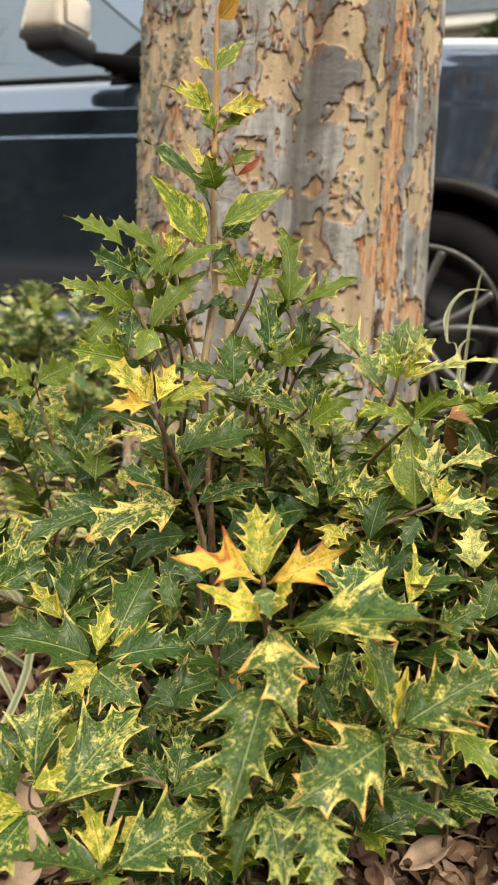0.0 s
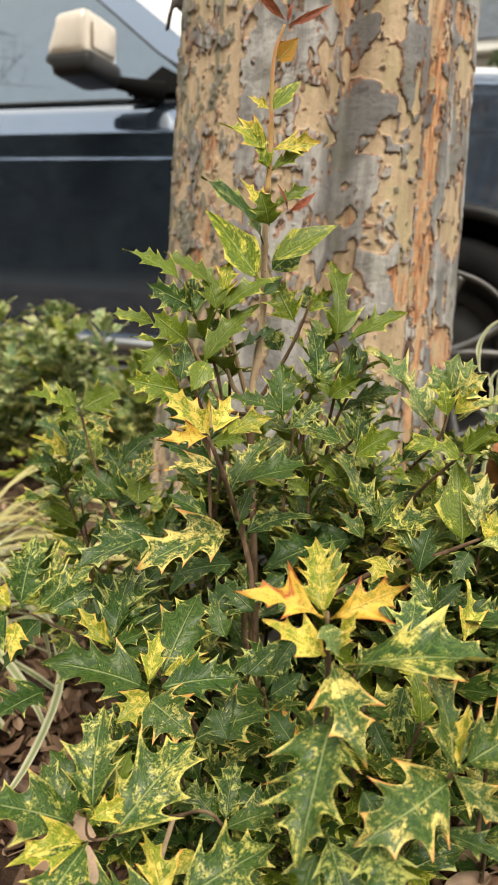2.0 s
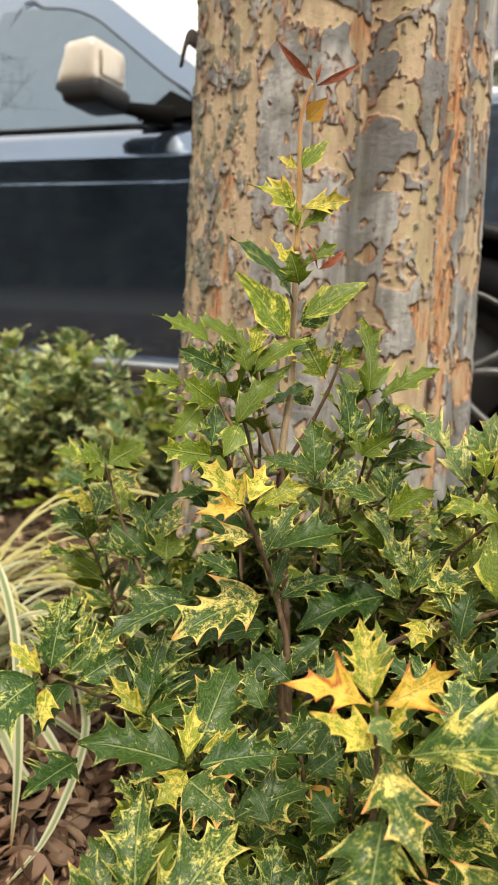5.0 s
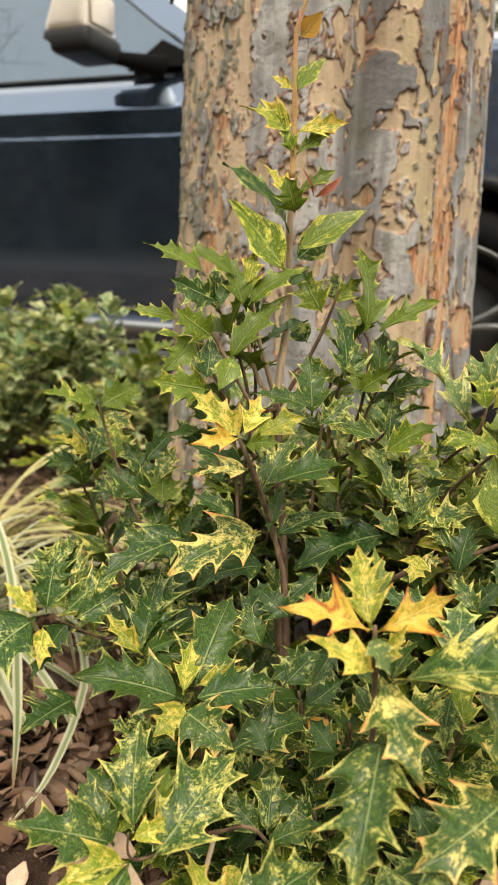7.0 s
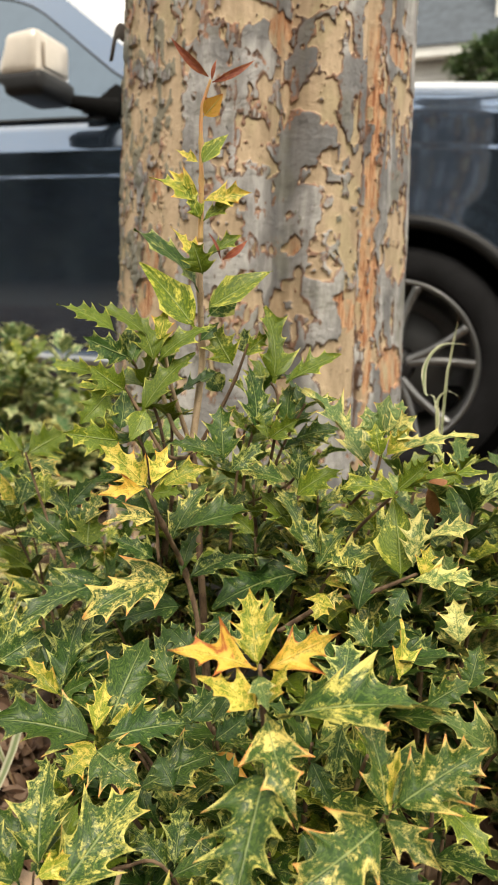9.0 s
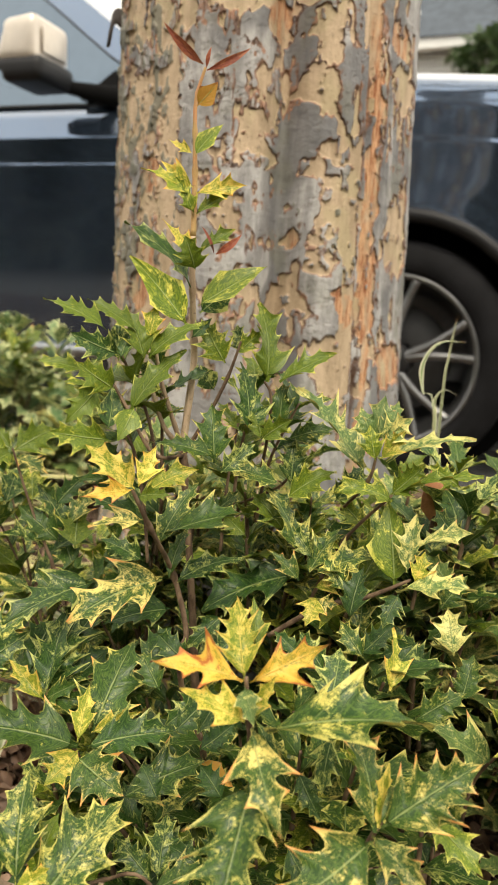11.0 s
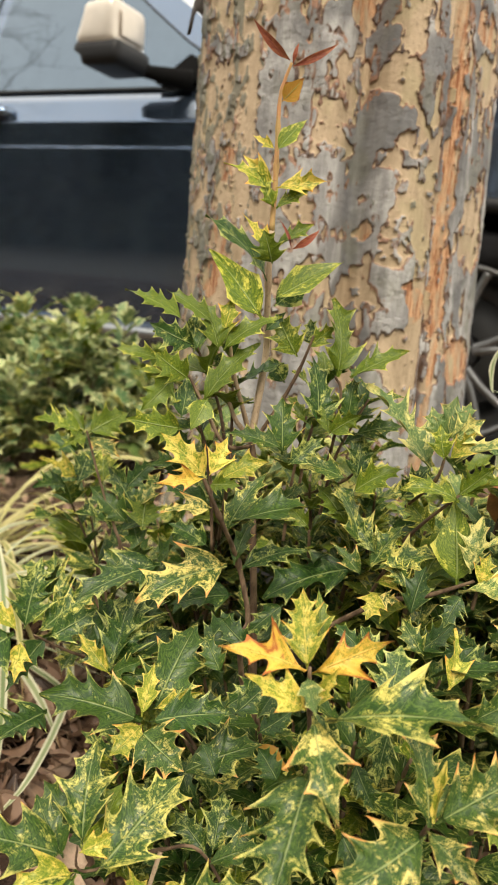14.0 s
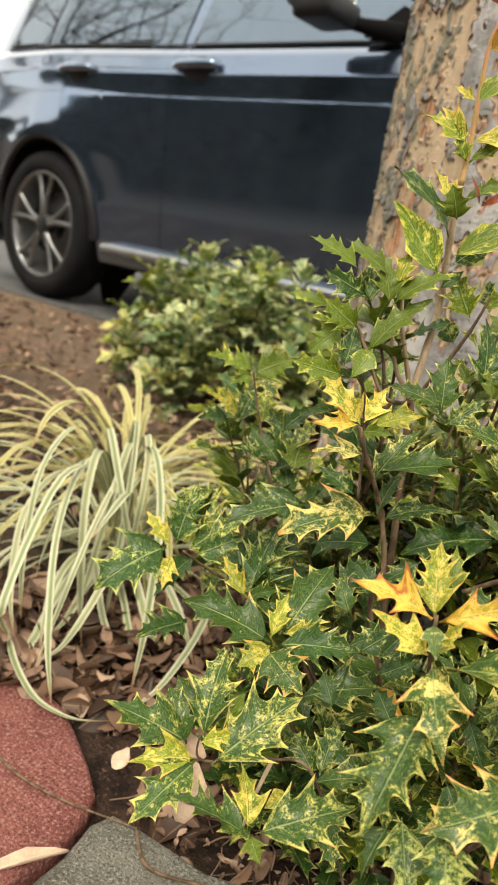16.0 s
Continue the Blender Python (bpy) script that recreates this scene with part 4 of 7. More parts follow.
def build_car():
    car = thing("parked_car", "dark blue-black sport utility car parked beside the bed", "car", (-1.72, CAR_MID, 0))

    def add(name, v, f, material, label=""):
        return local_part(part(name, mesh_from(name, v, f, material), material, car, label), car)

    for side in (1, -1):
        for name, x0, x1 in (("rear_quarter", -4.10, -3.0015), ("rear_door", -2.9985, -2.2815), ("front_door", -2.2785, -1.0515), ("front_fender", -1.0485, 0.62)):
            v, f = flank(x0, x1, side)
            ob = add(name, v, f, CAR_PAINT)
            if "door" in name:
                hx = -2.135 if name == "front_door" else -2.90
                hz, hy = 1.078, CAR_MID - side * 0.94
                pts = [(hx + d, hy - side * o, hz + 0.004 * d) for d, o in ((-0.115, 0.0), (-0.09, 0.034), (0.0, 0.042), (0.09, 0.034), (0.115, 0.0))]
                v, f = tube(pts, [0.016, 0.018, 0.019, 0.018, 0.016], 8)
                part("door_handle", mesh_from("door_handle", v, f, CAR_PAINT), CAR_PAINT, ob, "dark painted door handle")
                bm = bmesh.new()
                bmesh.ops.create_uvsphere(bm, u_segments=20, v_segments=10, radius=1.0)
                bmesh.ops.transform(bm, matrix=Matrix.Translation((hx, hy - side * 0.002, hz - 0.018)) @ Matrix.Diagonal((0.105, 0.012, 0.052, 1)), verts=bm.verts)
                part("handle_cup", bm, CAR_TRIM, ob)
        v, f = flank(-4.05, 0.58, side, 0.035)
        add("inner_body", v, f, WELL)
        # cabin wall between belt and roof rail
        xs = np.linspace(-4.1, -0.95, 70)
        verts = []
        for x in xs:
            wb, wr = 0.880 * car_plan(x), rail_width(x)
            for k in range(9):
                t = k / 8
                verts.append((x, CAR_MID - side * (wb + (wr - wb) * t + 0.010 * math.sin(math.pi * t)), car_belt(x) + (car_roof(x) - car_belt(x)) * t))
        faces = grid_faces(70, 9)
        add("cabin_side", verts, faces if side > 0 else [q[::-1] for q in faces], CAR_PAINT)
        window_panel(-2.235, -1.22, side, 0.008, 0.105, "front_window", car)
        window_panel(-3.24, -2.30, side, 0.008, 0.085, "rear_window", car)
        window_panel(-3.62, -3.27, side, 0.02, 0.10, "quarter_window", car)
        # satin belt moulding, sill board, arch lips
        xs = np.linspace(-3.62, -1.16, 30)
        strip_along("belt_moulding", [(x, CAR_MID - side * (0.886 * car_plan(x)), car_belt(x) + 0.004) for x in xs], 0.0035, CAR_TRIM, car)
        bm = bmesh.new()
        box(bm, (-2.62, CAR_MID - side * 0.90 - 0.075, 0.300), (-0.76, CAR_MID - side * 0.90 + 0.075, 0.338), 0.016, 3)
        local_part(part("running_board", bm, CAR_CHROME, car, "satin metal running board"), car)
        for hub in (HUB_F, HUB_R):
            pts = []
            for s in range(25):
                w = math.pi * (s / 24) * 1.04 - 0.06
                x, z = hub + ARCH * math.cos(w), HUB_Z + ARCH * math.sin(w)
                pts.append((x, CAR_MID - side * (float(car_width(z, 1.15)) * float(car_plan(x)) + 0.012), z))
            strip_along("arch_lip", pts, 0.022, CAR_TRIM, car, "black plastic wheel arch lip", 8)
            v, f = lathe([(ARCH, 0.0), (ARCH + 0.002, side * 0.30), (0.12, side * 0.30)], (hub, CAR_MID - side * 0.915, HUB_Z), 48)
            keep = [q for q in f if max(v[i][2] for i in q) > 0.26]
            add("wheel_well", v, keep, WELL)
            wheel(car, hub, side)
    # skins across: bonnet, windscreen, roof, tailgate, nose
    def edges(xs, top, width):
        return [(CAR_MID - width(x), top(x)) for x in xs], [(CAR_MID + width(x), top(x)) for x in xs]

    belt_w = lambda x: (0.880 - 0.075 * min(max((x + 0.95) / 0.25, 0), 1)) * float(car_plan(x))
    xs = np.linspace(-0.95, 0.62, 30)
    v, f = loft(xs, *edges(xs, car_belt, belt_w), 0.055)
    add("bonnet", v, f, CAR_PAINT)
    xs = np.linspace(-1.72, -0.95, 16)
    v, f = loft(xs, *edges(xs, car_roof, rail_width), 0.05)
    add("windscreen", v, f, CAR_GLASS, "clear windscreen glass")
    xs = np.linspace(-3.80, -1.72, 30)
    v, f = loft(xs, *edges(xs, car_roof, rail_width), 0.05)
    add("roof", v, f, CAR_PAINT)
    xs = np.linspace(-4.10, -3.80, 10)
    v, f = loft(xs, *edges(xs, car_roof, rail_width), 0.04)
    add("rear_screen", v, f, CAR_GLASS, "dark rear screen glass")
    for name, x, out in (("front_bumper", 0.60, 0.09), ("tailgate", -4.08, -0.10)):
        top, w = float(car_belt(x)), 0.9 * float(car_plan(x))
        verts = []
        for i in range(13):
            y = -1 + 2 * i / 12
            for k in range(9):
                t = k / 8
                verts.append((x + out * (1 - 0.6 * y * y) * math.sin(math.pi * (0.15 + 0.7 * t)), CAR_MID + y * w, 0.27 + (top - 0.27) * t))
        add(name, verts, grid_faces(13, 9), CAR_PAINT)
    bm = bmesh.new()
    box(bm, (-4.0, CAR_MID - 0.80, 0.22), (0.5, CAR_MID + 0.80, 0.30), 0.03)
    local_part(part("underbody", bm, WELL, car, smooth=False), car)
    # wing mirrors
    for side in (1, -1):
        y0 = CAR_MID - side * 1.09
        cap = bmesh.new()
        box(cap, (-1.530, y0 - 0.10, 1.200), (-1.380, y0 + 0.085, 1.342), 0.034, 5)
        for vert in cap.verts:
            back = (vert.co.x + 1.380) / -0.15
            if vert.co.z > 1.25:
                vert.co.z -= 0.012 * max(0, back)
                vert.co.x += 0.026 * max(0, back)
        mirror = part("wing_mirror", cap, CAR_SILVER, car, "champagne silver wing mirror on a black base")
        local_part(mirror, car)
        low = bmesh.new()
        box(low, (-1.538, y0 - 0.102, 1.150), (-1.36, y0 + 0.087, 1.222), 0.028, 3)
        for vert in low.verts:
            if vert.co.z < 1.18:
                vert.co.x += 0.03 * (-1.36 - vert.co.x) / 0.2
        part("mirror_base", low, CAR_TRIM, mirror)
        face_plate = bmesh.new()
        box(face_plate, (-1.377, y0 - 0.066, 1.232), (-1.370, y0 + 0.054, 1.306), 0.003, 2)
        part("cap_panel", face_plate, CAR_SILVER, mirror)
        v, f = tube([(-1.42, y0 + side * 0.03, 1.178), (-1.36, y0 + side * 0.09, 1.170), (-1.27, y0 + side * 0.19, 1.168)], [0.020, 0.022, 0.036], 10)
        part("mirror_arm", mesh_from("mirror_arm", v, f, WELL), WELL, mirror)
        tri = [(-1.10, 1.165), (-1.41, 1.165), (-1.30, 1.265)]
        bm = bmesh.new()
        face = [bm.verts.new((x, CAR_MID - side * (0.893 - (z - 1.15) * 0.46), z)) for x, z in tri]
        bm.faces.new(face)
        ext = bmesh.ops.extrude_face_region(bm, geom=list(bm.faces))
        bmesh.ops.translate(bm, verts=[e for e in ext["geom"] if isinstance(e, bmesh.types.BMVert)], vec=(0, -side * 0.022, 0))
        bmesh.ops.recalc_face_normals(bm, faces=bm.faces)
        part("mirror_foot", bm, WELL, mirror, smooth=False)
    return car


parked_car = build_car()


# ---- far things ----
def build_house():
    house = thing("house", "white and grey house with a slate-blue shingle roof", "house", (-2.0, 15.5, 0))

    def slab(name, lo, hi, material, parent=house, label=""):
        bm = bmesh.new()
        box(bm, lo, hi, 0.01, 1)
        ob = part(name, bm, material, parent, label, smooth=False)
        return local_part(ob, house) if parent is house else ob

    wall = slab("wall", (-6.0, 15.5, 0), (5.0, 21.0, 5.7), SIDING)
    for i in range(14):
        slab("siding_board", (-6.02, 15.47, 3.8 + i * 0.13), (-1.25, 15.5, 3.8 + i * 0.13 + 0.118), SIDING, wall)
    slab("fascia", (-6.3, 15.1, 5.56), (5.3, 15.3, 5.78), SIDING, house, "white painted fascia board")
    bm = bmesh.new()
    pts = [(-6.4, 15.05, 5.76), (5.4, 15.05, 5.76), (5.4, 18.2, 9.1), (-6.4, 18.2, 9.1), (-6.4, 21.3, 5.76), (5.4, 21.3, 5.76)]
    vs = [bm.verts.new(p) for p in pts]
    for q in ((0, 1, 2, 3), (3, 2, 5, 4), (0, 3, 4), (1, 5, 2), (0, 4, 5, 1)):
        bm.faces.new([vs[i] for i in q])
    bmesh.ops.recalc_face_normals(bm, faces=bm.faces)
    local_part(part("roof", bm, ROOF, house, "slate-blue shingle roof", smooth=False), house)
    for x in (-3.45, -0.25):
        bm = bmesh.new()
        vs = [bm.verts.new(p) for p in ((x - 0.75, 15.6, 6.0), (x + 0.75, 15.6, 6.0), (x + 0.95, 15.6, 6.4), (x + 0.25, 15.6, 7.9), (x - 0.75, 15.6, 7.9))]
        face = bm.faces.new(vs)
        ext = bmesh.ops.extrude_face_region(bm, geom=[face])
        bmesh.ops.translate(bm, verts=[e for e in ext["geom"] if isinstance(e, bmesh.types.BMVert)], vec=(0, 2.0, 0))
        bmesh.ops.recalc_face_normals(bm, faces=bm.faces)
        local_part(part("dormer", bm, SIDING, house, "white dormer gable", smooth=False), house)
    slab("corner_post", (-1.42, 15.42, 4.0), (-1.18, 15.56, 5.6), SIDING)


build_house()


def foliage_mound(name, label, category, centre, radii, count, size, material, seed):
    rng = random.Random(seed)
    plant = thing(name, label, category, (centre[0], centre[1], 0))
    heap = Heap()
    for _ in range(count):
        d = Vector((rng.gauss(0, 1), rng.gauss(0, 1), rng.gauss(0, 1))).normalized() * rng.uniform(0.6, 1.0)
        p = Vector((centre[0] + d.x * radii[0], centre[1] + d.y * radii[1], centre[2] + d.z * radii[2]))
        way = (d + Vector((rng.uniform(-1, 1), rng.uniform(-1, 1), rng.uniform(-0.6, 0.6)))).normalized()
        heap_leaf(heap, COARSE[rng.randrange(4)], p, p + way * size * rng.uniform(0.7, 1.3), d + Vector((0, 0, 1)), 0)
    ob = part("foliage", heap.mesh("foliage", [material]), material, plant)
    tagged(local_part(ob, plant), kind="stuff")
    trunk_v, trunk_f = tube([(centre[0], centre[1], 0), (centre[0] + 0.05, centre[1], centre[2])], [0.12, 0.05], 8)
    local_part(part("stem", mesh_from("stem", trunk_v, trunk_f, TWIG_GREY), TWIG_GREY, plant), plant)
    return plant


foliage_mound("climbing_shrub", "dark green shrub climbing beside a house wall", "shrub", (-0.55, 14.7, 5.15), (1.15, 0.45, 0.55), 1300, 0.20, FAR_GREEN, 3)


def elm_crown():
    """Leafless limbs that fork again and again over the parked car."""
    rng = random.Random(4)

    def grow(p, d, length, radius, depth, heap):
        pts, q = [p], p
        for _ in range(3):
            d = (d + Vector((rng.uniform(-0.2, 0.2), rng.uniform(-0.2, 0.2), rng.uniform(-0.1, 0.12)))).normalized()
            q = q + d * (length / 3)
            pts.append(q)
        v, f = tube(pts, [radius, radius * 0.86, radius * 0.74, radius * 0.62], 6 if depth < 3 else 3)
        heap.add((v, f, [(0, 0)] * len(v)), Matrix())
        if depth < 5:
            for _ in range(3 if depth < 4 else 2):
                w = rng.uniform(0, 6.28)
                o = Vector((math.cos(w), math.sin(w), rng.uniform(-0.2, 0.5)))
                grow(pts[rng.choice((2, 3))], (d * 0.75 + o * 0.75).normalized(), length * rng.uniform(0.6, 0.8), radius * 0.55, depth + 1, heap)

    street = thing("bare_tree", "leafless winter tree with fine grey branches", "tree", (-12.5, -1.2, 0))
    v, f = tube([(-12.5, -1.2, -0.1), (-12.45, -1.18, 1.6), (-12.4, -1.2, 3.0)], [0.17, 0.14, 0.12], 12)
    local_part(part("trunk", mesh_from("trunk", v, f, TWIG_GREY), TWIG_GREY, street), street)
    for way in ((0.6, 0.35, 0.7), (0.2, -0.4, 0.9), (-0.5, 0.3, 0.8), (0.35, 0.8, 0.7)):
        heap = Heap()
        grow(Vector((-12.4, -1.2, 2.95)), Vector(way).normalized(), 2.8, 0.09, 0, heap)
        local_part(part("limb", heap.mesh("limb", [TWIG_GREY]), TWIG_GREY, street, "bare forked limb of grey wood"), street)
    for way in ((-0.7, 0.6, 0.6), (0.6, 0.4, 0.7), (0.3, 0.8, 0.7), (0.7, -0.5, 0.7)):
        heap = Heap()
        grow(Vector((TRUNK_AT[0], TRUNK_AT[1], 3.9)), Vector(way).normalized(), 3.2, 0.12, 0, heap)
        local_part(part("limb", heap.mesh("limb", [TWIG_GREY]), TWIG_GREY, elm_tree, "bare forked limb of grey wood"), elm_tree)


elm_crown()
# unseen hedge behind the camera, added so the car doors reflect something dark
hedge = foliage_mound("reflected_hedge", "unseen dark hedge, added to darken reflections in the car", "hedge", (-12.0, -9.0, 2.2), (26.0, 1.3, 2.6), 9000, 0.7, HEDGE_GREEN, 8)
# solid core that blocks the sky between the hedge's leaves
core = bmesh.new()
bmesh.ops.create_uvsphere(core, u_segments=48, v_segments=16, radius=1.0)
bmesh.ops.transform(core, matrix=Matrix.Translation((-12.0, -9.2, 2.0)) @ Matrix.Diagonal((25.5, 1.0, 2.4, 1)), verts=core.verts)
local_part(part("inner_foliage", core, HEDGE_GREEN, hedge), hedge)


# ---- leaf litter ----
def dead_shape(seed):
    """A dry leaf: an oval, cupped and twisted."""
    rng = random.Random(seed)
    n, verts, uvs = 6, [], []
    cup, twist, bow = rng.uniform(0.2, 1.1), rng.uniform(-0.9, 0.9), rng.uniform(-0.6, 1.1)
    for i in range(n + 1):
        u = i / n
        w = 0.26 * math.sin(math.pi * (0.06 + 0.90 * u)) ** 0.8 * (1 + rng.uniform(-0.12, 0.12))
        for j in (-1, -0.5, 0, 0.5, 1):
            x, z = j * w, cup * abs(j) ** 1.6 * w
            a = twist * u
            verts.append((x * math.cos(a) - z * math.sin(a), u - 0.5, x * math.sin(a) + z * math.cos(a) + bow * (u - 0.5) ** 2))
            uvs.append((u, 0.5 + 0.5 * j))
    return verts, grid_faces(n + 1, 5), uvs


DEAD = [dead_shape(i) for i in range(9)]


def scatter_litter():
    rng = random.Random(12)
    heap = Heap()
    blocked = lambda x, y: (x < -0.27 and y < 0.405 + 0.4 * (x + 0.40)) or (x > -0.27 and y < 0.40 + 0.12 * (x + 0.06) * (x < 0))
    zones = (((-0.75, 0.9), (0.25, 1.1), 2100, 0.030), ((-3.4, 1.4), (0.7, 2.0), 5200, 0.030), ((-0.05, 0.5), (0.40, 0.85), 1500, 0.025), ((-0.62, -0.2), (0.38, 0.75), 700, 0.046), ((-0.36, 0.05), (0.36, 0.52), 900, 0.013))
    for xr, yr, count, size in zones:
        for _ in range(count):
            x, y = rng.uniform(*xr), rng.uniform(*yr)
            if blocked(x, y) or (-0.34 < x < -0.02 and y < 0.46 and rng.random() < 0.3) or math.hypot(x - TRUNK_AT[0], y - TRUNK_AT[1]) < 0.24:
                continue
            s = size * rng.uniform(0.45, 1.25)
            z = float(ground_height(x, y)) + rng.uniform(0.004, 0.022)
            m = pose(x, y, z, rng.gauss(0, 24), rng.gauss(0, 24), rng.uniform(0, 360)) @ Matrix.Diagonal((s * rng.uniform(0.7, 1.2), s, s * rng.choice((-1, 1, 1)), 1))
            heap.add(DEAD[rng.randrange(9)], m)
    ob = new("leaf_litter", heap.mesh("leaf_litter", [DEAD_LEAF]))
    tagged(ob, "dry brown fallen leaves covering the mulch", "leaf litter", kind="stuff")
    fibre = Heap()
    for _ in range(3600):
        x, y = rng.uniform(-0.65, 0.55), rng.uniform(0.28, 1.0)
        if blocked(x, y - 0.01):
            continue
        z = float(ground_height(x, y)) + rng.uniform(0.001, 0.012)
        w, ln = rng.uniform(0, 6.28), rng.uniform(0.012, 0.045)
        d = Vector((math.cos(w), math.sin(w), rng.uniform(-0.12, 0.25))) * ln
        side = Vector((-d.y, d.x, 0)).normalized() * ln * 0.12
        mid = Vector((x, y, z)) + d * 0.5 + side + Vector((0, 0, ln * 0.1))
        v, f = tube([(x, y, z), mid, Vector((x, y, z)) + d], [0.0007, 0.0009, 0.0005], 3)
        fibre.add((v, f, [(0.5, 0.5)] * len(v)), Matrix())
    ob = new("mulch_fibres", fibre.mesh("mulch_fibres", [DEAD_LEAF]))
    tagged(ob, "shredded bark mulch fibres on the soil", "mulch", kind="stuff")


scatter_litter()


# ---- strap-leaved clumps ----
def blade_mesh(points, width, seed, material=None):
    """One strap leaf along a line: channelled, tapering to a point."""
    pts = [Vector(p) for p in points]
    line = []
    for i in range(len(pts) - 1):
        p0, p1, p2, p3 = pts[max(i - 1, 0)], pts[i], pts[i + 1], pts[min(i + 2, len(pts) - 1)]
        for s in range(5):
            t = s / 5
            line.append(0.5 * ((2 * p1) + (p2 - p0) * t + (2 * p0 - 5 * p1 + 4 * p2 - p3) * t * t + (3 * p1 - p0 - 3 * p2 + p3) * t ** 3))
    line.append(pts[-1])
    rng = random.Random(seed)
    roll = rng.uniform(-0.5, 0.5)
    verts, uvs = [], []
    n = len(line)
    for i, p in enumerate(line):
        u = i / (n - 1)
        d = (line[min(i + 1, n - 1)] - line[max(i - 1, 0)]).normalized()
        side = d.cross(Vector((0, 0, 1)))
        side = side.normalized() if side.length > 1e-3 else Vector((1, 0, 0))
        up = side.cross(d)
        a = roll * (0.3 + u)
        side, up = side * math.cos(a) + up * math.sin(a), up * math.cos(a) - side * math.sin(a)
        w = width * 0.5 * min(1.0, 0.55 + u * 2.5) * min(1.0, (1 - u) * 4.5 + 0.05)
        for j in (-1, -0.4, 0.4, 1):
            verts.append(p + side * (w * j) + up * (abs(j) * w * 0.28))
            uvs.append((u, 0.5 + 0.5 * j))
    return mesh_from("blade", verts, grid_faces(n, 4), material or BLADE, uvs)


def strap_clump(at, count, length, width, seed, label, front=(), material=None, loose=()):
    """Strap leaves that rise from one crown, arch over and hang to the ground."""
    rng = random.Random(seed)
    clump = thing("liriope_clump", label, "grass", (at[0], at[1], 0), "variegated strap-leaf clumps")
    for i in range(count):
        w = rng.uniform(0, 2 * math.pi)
        ln = length * rng.uniform(0.55, 1.15)
        out = Vector((math.cos(w), math.sin(w), 0))
        across = Vector((-out.y, out.x, 0))
        p = Vector(at) + out * rng.uniform(0, 0.05) + across * rng.uniform(-0.03, 0.03)
        rise = radians(rng.uniform(22, 76))
        bend = radians(rng.uniform(95, 170))
        sway = rng.uniform(-1.5, 1.5)
        pts, n = [p.copy()], 7
        for k in range(n):
            a = rise - bend * ((k + 0.5) / n) ** 1.35
            way = out * math.cos(a) + Vector((0, 0, math.sin(a))) + across * (sway * (k / n))
            p = p + way.normalized() * (ln / n)
            p.z = max(p.z, 0.012 + 0.004 * (k % 2))
            pts.append(p.copy())
        ob = part("blade", blade_mesh(pts, width * rng.uniform(0.65, 1.2), i, material), BLADE, clump)
        local_part(ob, clump)
    for i, (tx, ty, top, k) in enumerate(front):
        tip, out = Vector((tx, ty, 0.014)), Vector((tx - at[0], ty - at[1], 0))
        across = Vector((-out.y, out.x, 0)) * k
        pts = [Vector(at)] + [Vector((at[0], at[1], 0)) + out * f + across * g + Vector((0, 0, z)) for f, g, z in ((0.08, 0.3, top * 0.6), (0.34, 0.8, top), (0.70, 0.8, top * 0.84), (0.92, 0.4, top * 0.4))] + [tip]
        local_part(part("blade", blade_mesh(pts, width * rng.uniform(0.8, 1.1), 90 + i), BLADE, clump), clump)
    for i, pts in enumerate(loose):
        local_part(part("blade", blade_mesh(pts, width * 0.95, 140 + i), BLADE, clump, "long strap curling over the paving"), clump)
    return clump


strap_clump((-0.80, 0.82, 0.02), 90, 0.46, 0.0105, 2, "yellowish cream and green strap-leaf clump on brown litter", (), BLADE_GOLD)
strap_clump((-0.64, 0.665, 0.02), 74, 0.33, 0.0096, 5, "cream-edged strap-leaf clump arching over the litter",
            ((-0.462, 0.411, 0.17, 0.1), (-0.408, 0.398, 0.19, -0.1), (-0.519, 0.508, 0.21, 0.15), (-0.469, 0.481, 0.20, -0.1), (-0.372, 0.472, 0.22, 0.1), (-0.53, 0.432, 0.16, -0.2), (-0.349, 0.43, 0.10, 0.35),
             (-0.60, 0.50, 0.19, 0.1), (-0.56, 0.46, 0.22, -0.15), (-0.66, 0.52, 0.17, 0.1), (-0.50, 0.55, 0.22, 0.2), (-0.45, 0.56, 0.23, -0.2), (-0.69, 0.50, 0.18, 0.0), (-0.49, 0.53, 0.24, 0.1)), None,
            ([(-0.64, 0.665, 0.02), (-0.60, 0.60, 0.16), (-0.54, 0.49, 0.20), (-0.476, 0.382, 0.110), (-0.477, 0.389, 0.060), (-0.455, 0.387, 0.035), (-0.421, 0.385, 0.022), (-0.391, 0.391, 0.018), (-0.368, 0.405, 0.016), (-0.349, 0.432, 0.014)],))


def lone_straps():
    """A few straps of a second clump that stand up behind the shrub, one with a withered tip."""
    clump = thing("liriope_clump", "grey-green strap leaves with a withered tip behind the shrub", "grass", (0.0, 0.86, 0), "variegated strap-leaf clumps")
    lines = ([(0.002, 0.85, 0.02), (0.0, 0.852, 0.378), (-0.016, 0.856, 0.421), (-0.018, 0.861, 0.453), (-0.003, 0.871, 0.476), (0.026, 0.882, 0.478)],
             [(0.004, 0.85, 0.02), (0.002, 0.853, 0.36), (-0.002, 0.859, 0.408), (0.008, 0.865, 0.424), (0.024, 0.868, 0.417)],
             [(0.006, 0.86, 0.02), (0.006, 0.864, 0.40), (0.008, 0.872, 0.46), (0.012, 0.883, 0.507)])
    for i, pts in enumerate(lines):
        ob = part("blade", blade_mesh(pts, (0.0058, 0.005, 0.0035)[i], 60 + i), BLADE, clump)
        local_part(ob, clump)


lone_straps()


